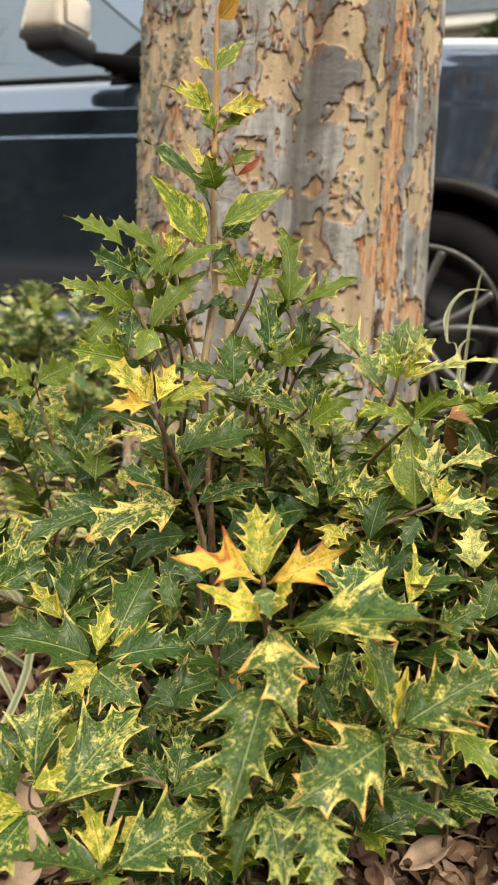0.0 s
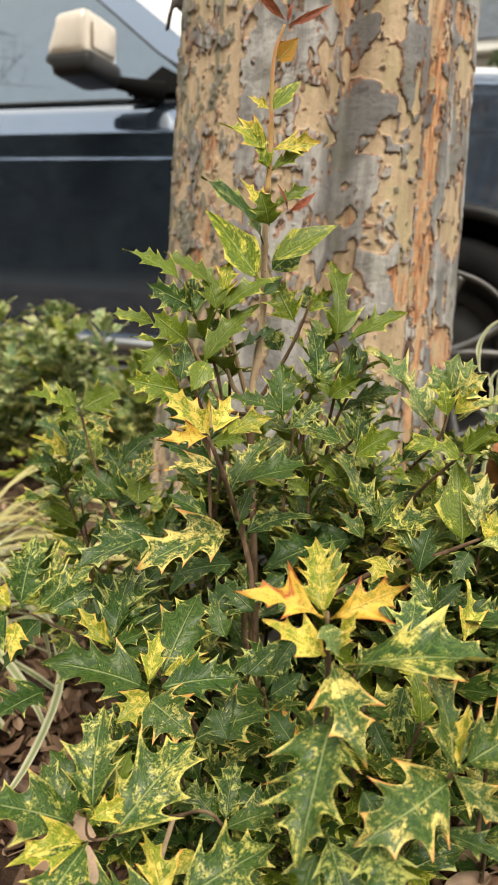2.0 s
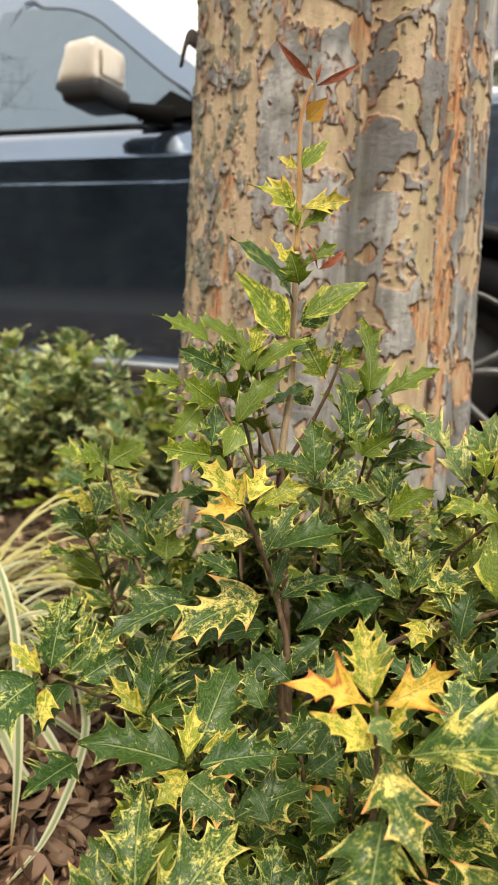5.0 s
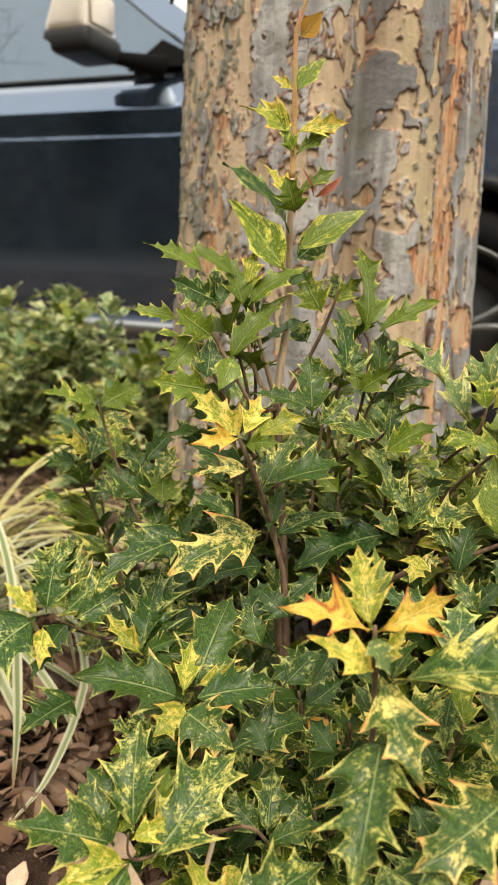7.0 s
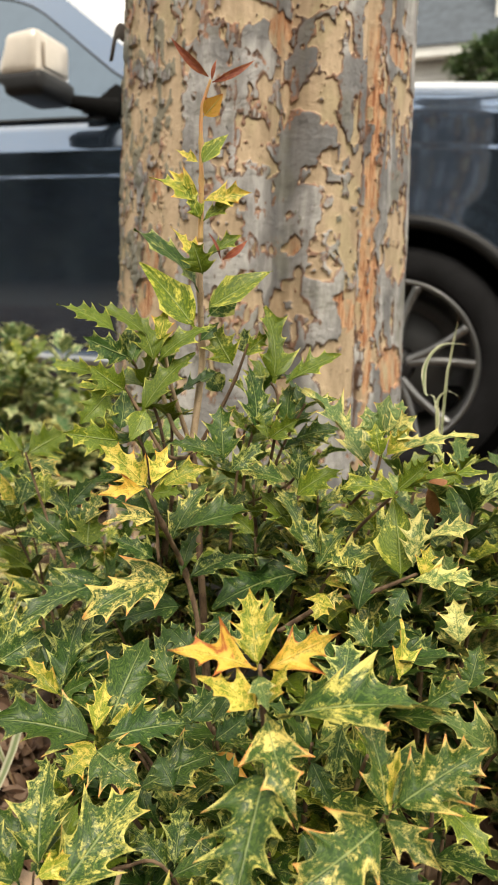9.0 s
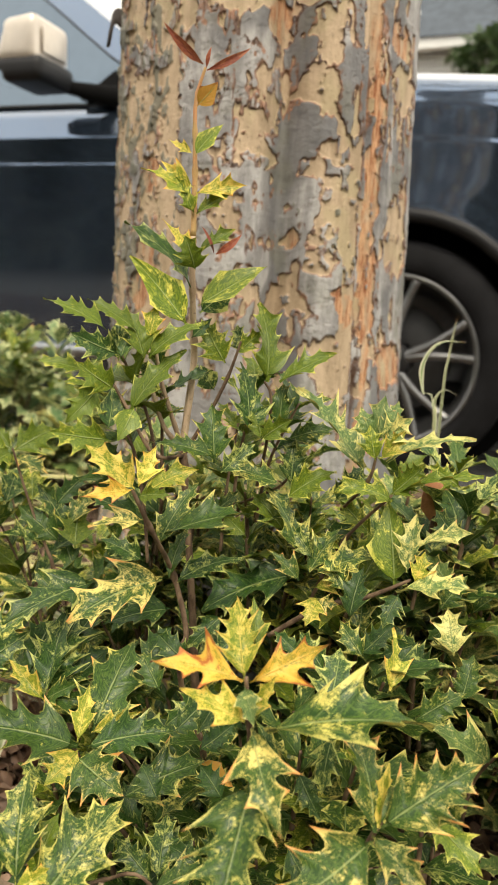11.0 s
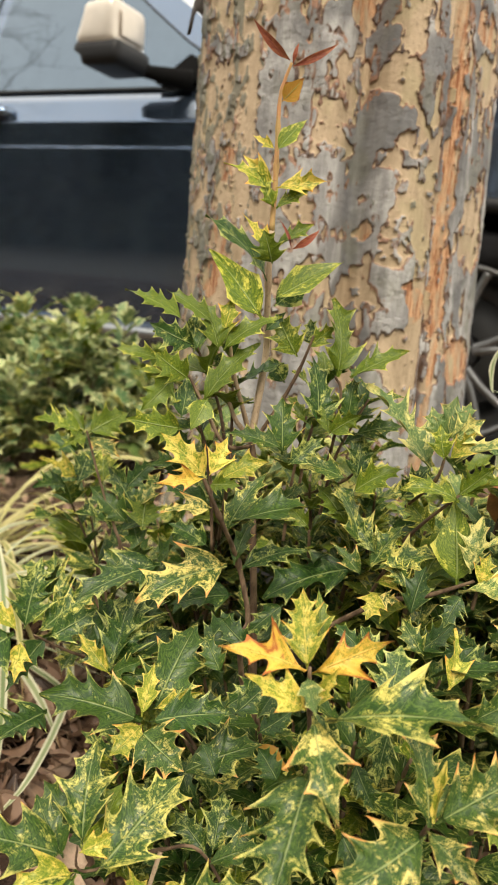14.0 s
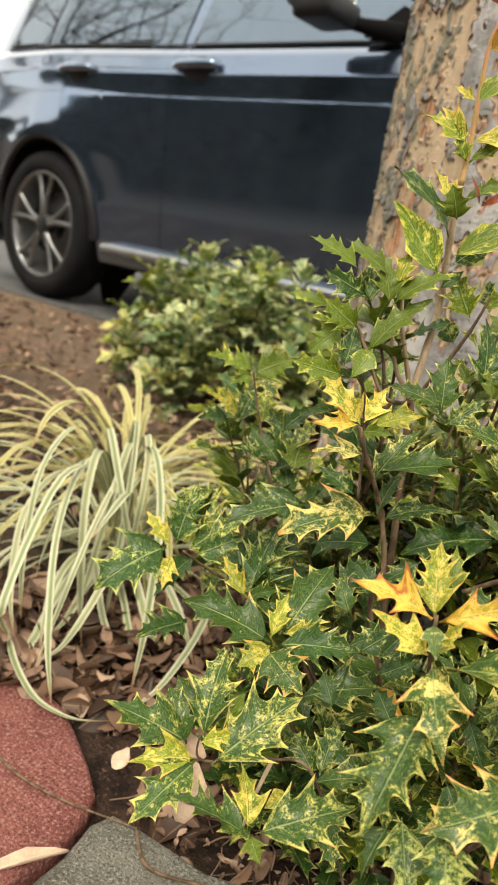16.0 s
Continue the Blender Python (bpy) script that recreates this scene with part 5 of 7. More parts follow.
# ---- spiny variegated shrubs ----
def sprig_heap(heap, wood, base, tip, pairs, length, rng, tones, shapes):
    v, f = tube([base, Vector(base).lerp(Vector(tip), 0.5) + Vector((0, 0, 0.005)), tip], [0.0022, 0.0018, 0.0012], 5)
    wood.add((v, f, [(0.5, 0.5)] * len(v)), Matrix())
    tone = rng.choice(tones)
    for b, t, face in shoot_leaves(base, tip, pairs, length, rng):
        heap_leaf(heap, shapes[rng.randrange(len(shapes))], b, t, face, tone if rng.random() < 0.75 else rng.choice(tones))


def background_shrub(label, centre, radii, height, sprigs, length, seed, tones, shapes=COARSE, materials=SPRIG_MATERIALS, cut=None):
    """A low mound of spiny sprigs that rise from a few woody stems."""
    rng = random.Random(seed)
    plant = thing("holly_shrub", label, "shrub", (centre[0], centre[1], 0), "spiny variegated shrubs")
    heap, wood = Heap(), Heap()
    for _ in range(sprigs):
        w, r = rng.uniform(0, 6.28), math.sqrt(rng.random())
        x, y = centre[0] + radii[0] * r * math.cos(w), centre[1] + radii[1] * r * math.sin(w)
        top = height * (1 - 0.55 * r ** 2.2) * rng.uniform(0.35, 1.05)
        if cut and cut(x, y, top):
            continue
        out = Vector((math.cos(w), math.sin(w), 0)) * r
        tip = Vector((x, y, top))
        base = tip - out * 0.05 - Vector((rng.uniform(-0.02, 0.02), rng.uniform(-0.02, 0.02), rng.uniform(0.07, 0.13)))
        sprig_heap(heap, wood, base, tip, 4, length, rng, tones, shapes)
    for _ in range(max(6, sprigs // 8)):
        w, r = rng.uniform(0, 6.28), math.sqrt(rng.random()) * 0.8
        b = (centre[0] + 0.05 * math.cos(w), centre[1] + 0.05 * math.sin(w), 0)
        t = (centre[0] + radii[0] * r * math.cos(w), centre[1] + radii[1] * r * math.sin(w), height * (0.8 - 0.3 * r))
        m = (b[0] * 0.6 + t[0] * 0.4, b[1] * 0.6 + t[1] * 0.4, t[2] * 0.45)
        v, f = tube([b, m, t], [0.005, 0.004, 0.002], 6)
        wood.add((v, f, [(0.5, 0.5)] * len(v)), Matrix())
    ob = part("foliage", heap.mesh("foliage", materials), materials[0], plant)
    tagged(local_part(ob, plant), kind="stuff")
    tagged(local_part(part("twig_mass", wood.mesh("twig_mass", [STEM_BROWN]), STEM_BROWN, plant), plant), kind="stuff")
    return plant


background_shrub("pale spiny variegated shrub beside the parked car", (-1.15, 1.50, 0), (0.47, 0.21), 0.43, 105, 0.112, 31, (5, 5, 5, 6, 2), MEDIUM)
background_shrub("low spiny variegated shrub behind the elm", (0.32, 0.86, 0), (0.34, 0.32), 0.44, 170, 0.068, 37, (5, 5, 5, 2), cut=lambda x, y, z: math.hypot(x - TRUNK_AT[0], y - TRUNK_AT[1]) < 0.25)

holly = thing("variegated_holly", "spiny holly shrub with cream-marbled green leaves and golden tips", "shrub", (-0.10, 0.50, 0), "spiny variegated shrubs")


def shrub_filler():
    """The dense lower and inner foliage of the near shrub."""
    rng = random.Random(77)
    heap, wood = Heap(), Heap()
    for _ in range(215):
        x, y = rng.uniform(-0.42, 0.30), rng.uniform(0.44, 0.90)
        r = math.hypot((x + 0.10) / 0.36, (y - 0.58) / 0.32)
        if r > 1.1 or (x > 0.02 and y < 0.58) or (x < -0.22 and y < 0.54) or math.hypot(x - TRUNK_AT[0], y - TRUNK_AT[1]) < 0.26:
            continue
        top = (0.37 - 0.20 * r * r) * rng.uniform(0.40, 1.0)
        if y < 0.50:
            top = min(top, 0.22)
        tip = Vector((x, y, top))
        base = tip - Vector(((x + 0.08) * 0.15, (y - 0.6) * 0.15, rng.uniform(0.06, 0.10)))
        sprig_heap(heap, wood, base, tip, 4, 0.062, rng, (5, 0, 6, 1, 2) if x > 0.03 else (0, 0, 1, 1, 2, 2), MEDIUM)
    for _ in range(62):
        x, y = rng.uniform(-0.26, 0.12), rng.uniform(0.56, 0.74)
        if math.hypot(x - TRUNK_AT[0], y - TRUNK_AT[1]) < 0.27:
            continue
        tip = Vector((x, y, rng.uniform(0.26, 0.385)))
        sprig_heap(heap, wood, tip - Vector((0.01, 0.0, 0.09)), tip, 4, 0.058, rng, (0, 1, 1, 2, 6), MEDIUM)
    for _ in range(46):
        x, y = rng.uniform(-0.22, -0.05), rng.uniform(0.41, 0.50)
        tip = Vector((x, y, rng.uniform(0.08, 0.15)))
        sprig_heap(heap, wood, tip - Vector((0.0, -0.02, 0.08)), tip, 3, 0.056, rng, (0, 0, 0, 2), MEDIUM)
    for _ in range(34):
        tip = Vector((rng.uniform(-0.17, 0.07), rng.uniform(0.50, 0.66), rng.uniform(0.10, 0.27)))
        sprig_heap(heap, wood, tip - Vector((0.0, -0.01, 0.08)), tip, 3, 0.056, rng, (0, 0, 1), MEDIUM)
    ob = part("foliage", heap.mesh("foliage", SPRIG_MATERIALS), LEAF_DARK, holly)
    tagged(local_part(ob, holly), kind="stuff")
    tagged(local_part(part("twig_mass", wood.mesh("twig_mass", [STEM_BROWN]), STEM_BROWN, holly), holly), kind="stuff")


shrub_filler()


# ---- the near shrub: stems, then leaf by leaf ----
def branch(points, radii, material=STEM_BROWN, knots=(), seed=0):
    ob = stem_part("branch", points, [r * (0.40 if material is STEM_BROWN else 0.56) for r in radii], material, holly, 9, seed, knots)
    return local_part(ob, holly)


branch([(-0.110, 0.505, -0.01), (-0.118, 0.500, 0.15), (-0.128, 0.497, 0.29), (-0.138, 0.494, 0.402)], [0.0095, 0.008, 0.007, 0.0062], STEM_BROWN, (0.95,), 1)
branch([(-0.139, 0.494, 0.400), (-0.139, 0.509, 0.46), (-0.138, 0.505, 0.488), (-0.134, 0.492, 0.521), (-0.133, 0.489, 0.551)], [0.0052, 0.0046, 0.0043, 0.0039, 0.0036], STEM_PALE, (0.42, 0.72, 0.97), 2)
branch([(-0.133, 0.489, 0.551), (-0.135, 0.493, 0.588), (-0.137, 0.495, 0.614), (-0.137, 0.495, 0.639), (-0.131, 0.495, 0.658)], [0.0036, 0.0031, 0.0027, 0.0023, 0.0016], STEM_YOUNG, (0.3, 0.55, 0.8), 3)
branch([(-0.109, 0.50, 0.10), (-0.109, 0.440, 0.262), (-0.105, 0.440, 0.291), (-0.117, 0.442, 0.329), (-0.113, 0.400, 0.375), (-0.121, 0.393, 0.398)], [0.006, 0.0052, 0.0048, 0.0044, 0.0036, 0.0028], STEM_BROWN, (0.6, 0.8), 4)
branch([(-0.138, 0.494, 0.398), (-0.135, 0.445, 0.408), (-0.154, 0.441, 0.438), (-0.163, 0.440, 0.452)], [0.0042, 0.0032, 0.0028, 0.0022], STEM_BROWN, (0.7,), 5)
branch([(-0.139, 0.496, 0.402), (-0.144, 0.485, 0.43), (-0.150, 0.479, 0.456), (-0.150, 0.468, 0.485)], [0.0036, 0.003, 0.0026, 0.0018], STEM_PALE, (), 6)
branch([(-0.139, 0.494, 0.404), (-0.150, 0.486, 0.42), (-0.156, 0.476, 0.452)], [0.0036, 0.003, 0.0024], STEM_PALE, (), 7)
branch([(-0.137, 0.496, 0.400), (-0.120, 0.505, 0.435), (-0.110, 0.509, 0.460), (-0.103, 0.51, 0.482)], [0.0044, 0.0036, 0.003, 0.002], STEM_BROWN, (0.6,), 8)
branch([(-0.095, 0.537, 0.372), (-0.083, 0.519, 0.409), (-0.080, 0.515, 0.443), (-0.084, 0.510, 0.455)], [0.0035, 0.0030, 0.0026, 0.0020], STEM_BROWN, (), 9)
branch([(-0.115, 0.50, 0.12), (-0.275, 0.505, 0.22), (-0.251, 0.494, 0.286), (-0.258, 0.495, 0.308), (-0.275, 0.496, 0.344), (-0.291, 0.497, 0.385)], [0.0055, 0.0045, 0.0038, 0.0034, 0.0028, 0.002], STEM_BROWN, (), 10)
branch([(-0.046, 0.532, 0.289), (-0.021, 0.516, 0.345), (0.013, 0.503, 0.388)], [0.0036, 0.0034, 0.0024], STEM_BROWN, (0.5,), 11)
branch([(-0.065, 0.496, 0.273), (-0.028, 0.492, 0.304), (0.003, 0.488, 0.319), (0.032, 0.488, 0.337)], [0.0050, 0.0046, 0.0042, 0.0026], STEM_BROWN, (), 12)
branch([(-0.029, 0.541, 0.362), (-0.002, 0.493, 0.398), (0.003, 0.489, 0.422)], [0.0030, 0.0028, 0.0020], STEM_BROWN, (0.5,), 13)
branch([(-0.115, 0.557, 0.350), (-0.071, 0.525, 0.379), (-0.065, 0.526, 0.397)], [0.0030, 0.0026, 0.0020], STEM_BROWN, (), 14)
branch([(-0.10, 0.49, 0.05), (-0.045, 0.40, 0.17), (-0.023, 0.349, 0.262), (-0.021, 0.336, 0.303), (-0.022, 0.330, 0.335)], [0.0055, 0.0045, 0.0038, 0.0032, 0.0024], STEM_BROWN, (0.8,), 15)
branch([(-0.09, 0.49, 0.04), (0.00, 0.40, 0.15), (0.041, 0.354, 0.255), (0.042, 0.350, 0.268)], [0.005, 0.0042, 0.0034, 0.002], STEM_BROWN, (), 16)
branch([(-0.11, 0.49, 0.04), (-0.135, 0.42, 0.14), (-0.143, 0.367, 0.240), (-0.143, 0.363, 0.252)], [0.005, 0.0042, 0.0032, 0.002], STEM_BROWN, (), 17)
branch([(-0.06, 0.40, 0.06), (-0.070, 0.334, 0.198), (-0.095, 0.322, 0.203), (-0.122, 0.290, 0.202), (-0.127, 0.290, 0.216)], [0.0026, 0.0024, 0.0023, 0.002, 0.0014], STEM_BROWN, (0.5,), 18)
branch([(-0.094, 0.321, 0.203), (-0.095, 0.312, 0.185), (-0.096, 0.305, 0.163)], [0.0026, 0.0022, 0.0018], STEM_PALE, (), 19)
branch([(-0.12, 0.49, 0.08), (-0.187, 0.43, 0.234), (-0.189, 0.397, 0.247)], [0.0045, 0.0034, 0.002], STEM_BROWN, (), 20)
branch([(-0.13, 0.49, 0.10), (-0.20, 0.45, 0.222), (-0.237, 0.428, 0.228), (-0.261, 0.403, 0.249)], [0.0045, 0.0036, 0.003, 0.002], STEM_BROWN, (0.6,), 21)

# golden rosette
leaf(holly, (-0.025, 0.335, 0.330), (-0.061, 0.308, 0.345), (0.57, -0.35, 0.74), "claw", LEAF_ORANGE, 1.15)
leaf(holly, (-0.022, 0.336, 0.329), (0.010, 0.363, 0.344), (0.44, -0.77, 0.46), "claw", LEAF_ORANGE, 1.15)
leaf(holly, (-0.025, 0.337, 0.329), (-0.041, 0.363, 0.359), (0.20, -0.68, 0.70), "broad", LEAF_GOLD, 0.92)
leaf(holly, (-0.025, 0.352, 0.337), (-0.034, 0.368, 0.360), (0.67, -0.45, 0.59), "young", LEAF_LIME, 1.00)
leaf(holly, (-0.020, 0.325, 0.315), (-0.048, 0.312, 0.332), (0.61, -0.39, 0.69), "hook", LEAF_GOLD, 1.00)
leaf(holly, (-0.022, 0.329, 0.330), (-0.009, 0.308, 0.325), (-0.16, -0.34, 0.93), "young", LEAF_PALE, 1.21)
leaf(holly, (-0.018, 0.327, 0.316), (-0.008, 0.333, 0.338), (-0.00, -0.96, 0.29), "young", LEAF_GOLD, 1.00)
# leaves under the rosette
leaf(holly, (-0.016, 0.324, 0.314), (0.012, 0.290, 0.289), (-0.01, -0.60, 0.80), "claw", LEAF_BLUSH, 1.45)
leaf(holly, (-0.011, 0.331, 0.309), (0.064, 0.350, 0.321), (-0.12, -0.14, 0.98), "broad", LEAF_MARBLE, 1.00)
leaf(holly, (0.010, 0.368, 0.305), (0.009, 0.392, 0.328), (0.15, -0.67, 0.73), "oval", LEAF_DARK, 1.50)
leaf(holly, (-0.051, 0.375, 0.295), (-0.059, 0.359, 0.277), (0.30, -0.78, 0.54), "oval", LEAF_DARK, 1.11)
# fan of marbled leaves
leaf(holly, (-0.135, 0.359, 0.248), (-0.190, 0.330, 0.263), (0.41, -0.32, 0.86), "broad", LEAF_MARBLE, 1.00)
leaf(holly, (-0.129, 0.358, 0.250), (-0.081, 0.382, 0.259), (0.10, -0.51, 0.86), "broad", LEAF_DARK, 1.00)
leaf(holly, (-0.135, 0.359, 0.251), (-0.143, 0.384, 0.273), (0.39, -0.53, 0.75), "young", LEAF_GOLD, 1.08)
leaf(holly, (-0.139, 0.381, 0.243), (-0.138, 0.429, 0.283), (0.44, -0.58, 0.69), "oval", LEAF_MARBLE, 1.19)
leaf(holly, (-0.132, 0.355, 0.249), (-0.139, 0.332, 0.239), (0.53, -0.48, 0.70), "hook", LEAF_GOLD, 1.50)
leaf(holly, (-0.131, 0.353, 0.246), (-0.097, 0.348, 0.235), (0.14, -0.68, 0.72), "cup", LEAF_BLUSH, 1.49)
leaf(holly, (-0.129, 0.364, 0.256), (-0.106, 0.383, 0.265), (0.41, -0.73, 0.55), "young", LEAF_GOLD, 1.03)
leaf(holly, (-0.186, 0.396, 0.247), (-0.196, 0.437, 0.289), (-0.02, -0.72, 0.70), "oval", LEAF_DARK, 1.00)
leaf(holly, (-0.185, 0.395, 0.245), (-0.215, 0.397, 0.267), (0.39, -0.70, 0.60), "young", LEAF_GOLD, 1.04)
leaf(holly, (-0.181, 0.393, 0.248), (-0.150, 0.406, 0.250), (0.27, -0.73, 0.62), "hook", LEAF_MARBLE, 1.00)
leaf(holly, (-0.184, 0.401, 0.242), (-0.162, 0.440, 0.267), (0.04, -0.55, 0.83), "oval", LEAF_DARK, 1.00)
leaf(holly, (-0.232, 0.386, 0.263), (-0.211, 0.414, 0.280), (0.55, -0.69, 0.46), "oval", LEAF_DARK, 1.13)
# blushed leaf on the forked stem
leaf(holly, (-0.124, 0.440, 0.325), (-0.163, 0.389, 0.307), (0.23, -0.48, 0.85), "broad", LEAF_BLUSH, 1.00)
leaf(holly, (-0.173, 0.433, 0.316), (-0.209, 0.384, 0.298), (0.07, -0.39, 0.92), "broad", LEAF_DARK, 1.00)
leaf(holly, (-0.127, 0.460, 0.295), (-0.161, 0.427, 0.290), (0.16, -0.31, 0.94), "oval", LEAF_DARK, 1.00)
leaf(holly, (-0.061, 0.536, 0.306), (-0.118, 0.493, 0.282), (-0.01, -0.49, 0.87), "broad", LEAF_DARK, 1.00)
leaf(holly, (-0.093, 0.473, 0.292), (-0.112, 0.453, 0.271), (0.15, -0.79, 0.59), "oval", LEAF_DARK, 1.00)
leaf(holly, (-0.156, 0.471, 0.322), (-0.186, 0.460, 0.337), (0.52, -0.56, 0.65), "oval", LEAF_DARK, 1.00)
# small golden rosette
leaf(holly, (-0.121, 0.394, 0.398), (-0.140, 0.368, 0.397), (0.65, -0.50, 0.58), "claw", LEAF_ORANGE, 1.00)
leaf(holly, (-0.120, 0.394, 0.398), (-0.148, 0.385, 0.423), (0.58, -0.70, 0.41), "oval", LEAF_GOLD, 1.00)
leaf(holly, (-0.120, 0.398, 0.399), (-0.117, 0.413, 0.421), (0.48, -0.76, 0.45), "hook", LEAF_GOLD, 1.11)
leaf(holly, (-0.116, 0.395, 0.394), (-0.088, 0.413, 0.410), (-0.01, -0.65, 0.76), "hook", LEAF_GOLD, 1.00)
leaf(holly, (-0.116, 0.391, 0.395), (-0.094, 0.390, 0.399), (-0.14, -0.85, 0.51), "cup", LEAF_LIME, 1.00)
leaf(holly, (-0.116, 0.396, 0.379), (-0.138, 0.373, 0.378), (0.26, -0.30, 0.92), "hook", LEAF_BLUSH, 1.00)
leaf(holly, (-0.122, 0.403, 0.378), (-0.153, 0.397, 0.389), (0.39, -0.53, 0.75), "oval", LEAF_DARK, 1.00)
leaf(holly, (-0.122, 0.429, 0.352), (-0.109, 0.460, 0.389), (0.22, -0.79, 0.58), "long", LEAF_MARBLE, 1.00)
leaf(holly, (-0.115, 0.425, 0.362), (-0.067, 0.455, 0.375), (-0.05, -0.31, 0.95), "broad", LEAF_MARBLE, 1.00)
leaf(holly, (-0.116, 0.434, 0.330), (-0.114, 0.458, 0.358), (0.09, -0.75, 0.65), "long", LEAF_MARBLE, 1.00)
leaf(holly, (-0.115, 0.443, 0.324), (-0.079, 0.475, 0.336), (0.16, -0.53, 0.83), "long", LEAF_DARK, 1.00)
# leaves of the lower side shoots
leaf(holly, (-0.167, 0.437, 0.487), (-0.197, 0.412, 0.505), (0.68, -0.35, 0.64), "long", LEAF_LIME, 1.00)
leaf(holly, (-0.161, 0.442, 0.472), (-0.184, 0.422, 0.485), (0.66, -0.75, 0.01), "oval", LEAF_DARK, 1.16)
leaf(holly, (-0.164, 0.447, 0.467), (-0.170, 0.457, 0.494), (0.46, -0.79, 0.41), "smooth", LEAF_DARK, 1.25)
leaf(holly, (-0.153, 0.451, 0.487), (-0.181, 0.436, 0.506), (0.65, -0.43, 0.62), "long", LEAF_LIME, 1.00)
leaf(holly, (-0.161, 0.437, 0.450), (-0.179, 0.421, 0.467), (0.66, -0.75, 0.00), "oval", LEAF_LIME, 1.35)
leaf(holly, (-0.148, 0.452, 0.469), (-0.165, 0.453, 0.502), (0.76, -0.53, 0.38), "oval", LEAF_LIME, 1.00)
leaf(holly, (-0.148, 0.456, 0.472), (-0.146, 0.466, 0.505), (0.06, -0.96, 0.28), "hook", LEAF_GOLD, 1.00)
leaf(holly, (-0.144, 0.451, 0.470), (-0.111, 0.469, 0.495), (0.02, -0.83, 0.56), "long", LEAF_LIME, 1.00)
leaf(holly, (-0.149, 0.438, 0.436), (-0.123, 0.464, 0.476), (0.04, -0.86, 0.51), "long", LEAF_LIME, 1.00)
leaf(holly, (-0.146, 0.437, 0.439), (-0.149, 0.422, 0.419), (0.54, -0.71, 0.46), "smooth", LEAF_LIME, 1.31)
leaf(holly, (-0.175, 0.440, 0.449), (-0.186, 0.419, 0.427), (0.63, -0.69, 0.35), "oval", LEAF_LIME, 1.23)
leaf(holly, (-0.164, 0.435, 0.423), (-0.167, 0.446, 0.450), (0.49, -0.79, 0.37), "smooth", LEAF_DARK, 1.33)
leaf(holly, (-0.156, 0.423, 0.419), (-0.181, 0.395, 0.426), (0.77, -0.62, 0.15), "oval", LEAF_LIME, 1.08)
leaf(holly, (-0.194, 0.453, 0.458), (-0.222, 0.435, 0.464), (0.48, -0.50, 0.72), "long", LEAF_LIME, 1.00)
leaf(holly, (-0.151, 0.476, 0.448), (-0.166, 0.478, 0.466), (0.31, -0.89, 0.33), "oval", LEAF_DARK, 1.13)
leaf(holly, (-0.159, 0.441, 0.469), (-0.158, 0.454, 0.487), (0.27, -0.77, 0.57), "oval", LEAF_MARBLE, 1.00)
# leaves right of the leader
leaf(holly, (-0.113, 0.507, 0.466), (-0.131, 0.508, 0.494), (0.28, -0.93, 0.23), "oval", LEAF_LIME, 1.42)
leaf(holly, (-0.083, 0.511, 0.455), (-0.094, 0.517, 0.509), (0.89, -0.40, 0.23), "broad", LEAF_LIME, 1.00)
leaf(holly, (-0.106, 0.510, 0.473), (-0.090, 0.520, 0.490), (0.41, -0.90, 0.15), "hook", LEAF_LIME, 1.02)
leaf(holly, (-0.073, 0.512, 0.455), (-0.037, 0.526, 0.477), (-0.14, -0.68, 0.72), "oval", LEAF_LIME, 1.00)
leaf(holly, (-0.091, 0.502, 0.418), (-0.105, 0.515, 0.467), (0.78, -0.50, 0.37), "oval", LEAF_DARK, 1.00)
leaf(holly, (-0.071, 0.514, 0.420), (-0.073, 0.525, 0.456), (-0.14, -0.94, 0.30), "oval", LEAF_MARBLE, 1.00)
leaf(holly, (-0.082, 0.504, 0.415), (-0.090, 0.509, 0.435), (0.27, -0.91, 0.31), "hook", LEAF_LIME, 1.48)
leaf(holly, (-0.082, 0.504, 0.415), (-0.061, 0.510, 0.431), (0.20, -0.97, 0.12), "hook", LEAF_LIME, 1.17)
leaf(holly, (-0.107, 0.480, 0.399), (-0.117, 0.494, 0.438), (0.33, -0.87, 0.38), "broad", LEAF_MARBLE, 1.00)
leaf(holly, (-0.105, 0.477, 0.404), (-0.142, 0.453, 0.414), (0.49, -0.45, 0.75), "long", LEAF_MARBLE, 1.00)
leaf(holly, (-0.130, 0.529, 0.443), (-0.143, 0.530, 0.461), (0.31, -0.92, 0.23), "smooth", LEAF_DARK, 1.50)
leaf(holly, (-0.134, 0.506, 0.500), (-0.114, 0.523, 0.525), (0.52, -0.84, 0.16), "smooth", LEAF_DARK, 1.25)
leaf(holly, (-0.106, 0.521, 0.473), (-0.113, 0.526, 0.493), (0.26, -0.91, 0.33), "oval", LEAF_DARK, 1.41)
leaf(holly, (-0.100, 0.476, 0.394), (-0.083, 0.494, 0.413), (0.45, -0.82, 0.35), "oval", LEAF_DARK, 1.05)
# pale leaves by the wheel
leaf(holly, (-0.009, 0.509, 0.402), (-0.060, 0.510, 0.452), (0.66, -0.30, 0.69), "broad", LEAF_PALE, 1.00)
leaf(holly, (-0.072, 0.533, 0.411), (-0.038, 0.543, 0.421), (0.08, -0.81, 0.58), "broad", LEAF_MARBLE, 1.00)
leaf(holly, (-0.063, 0.518, 0.381), (-0.065, 0.531, 0.413), (0.25, -0.88, 0.39), "broad", LEAF_DARK, 1.13)
leaf(holly, (-0.062, 0.510, 0.373), (-0.030, 0.521, 0.395), (-0.06, -0.86, 0.50), "cup", LEAF_LIME, 1.00)
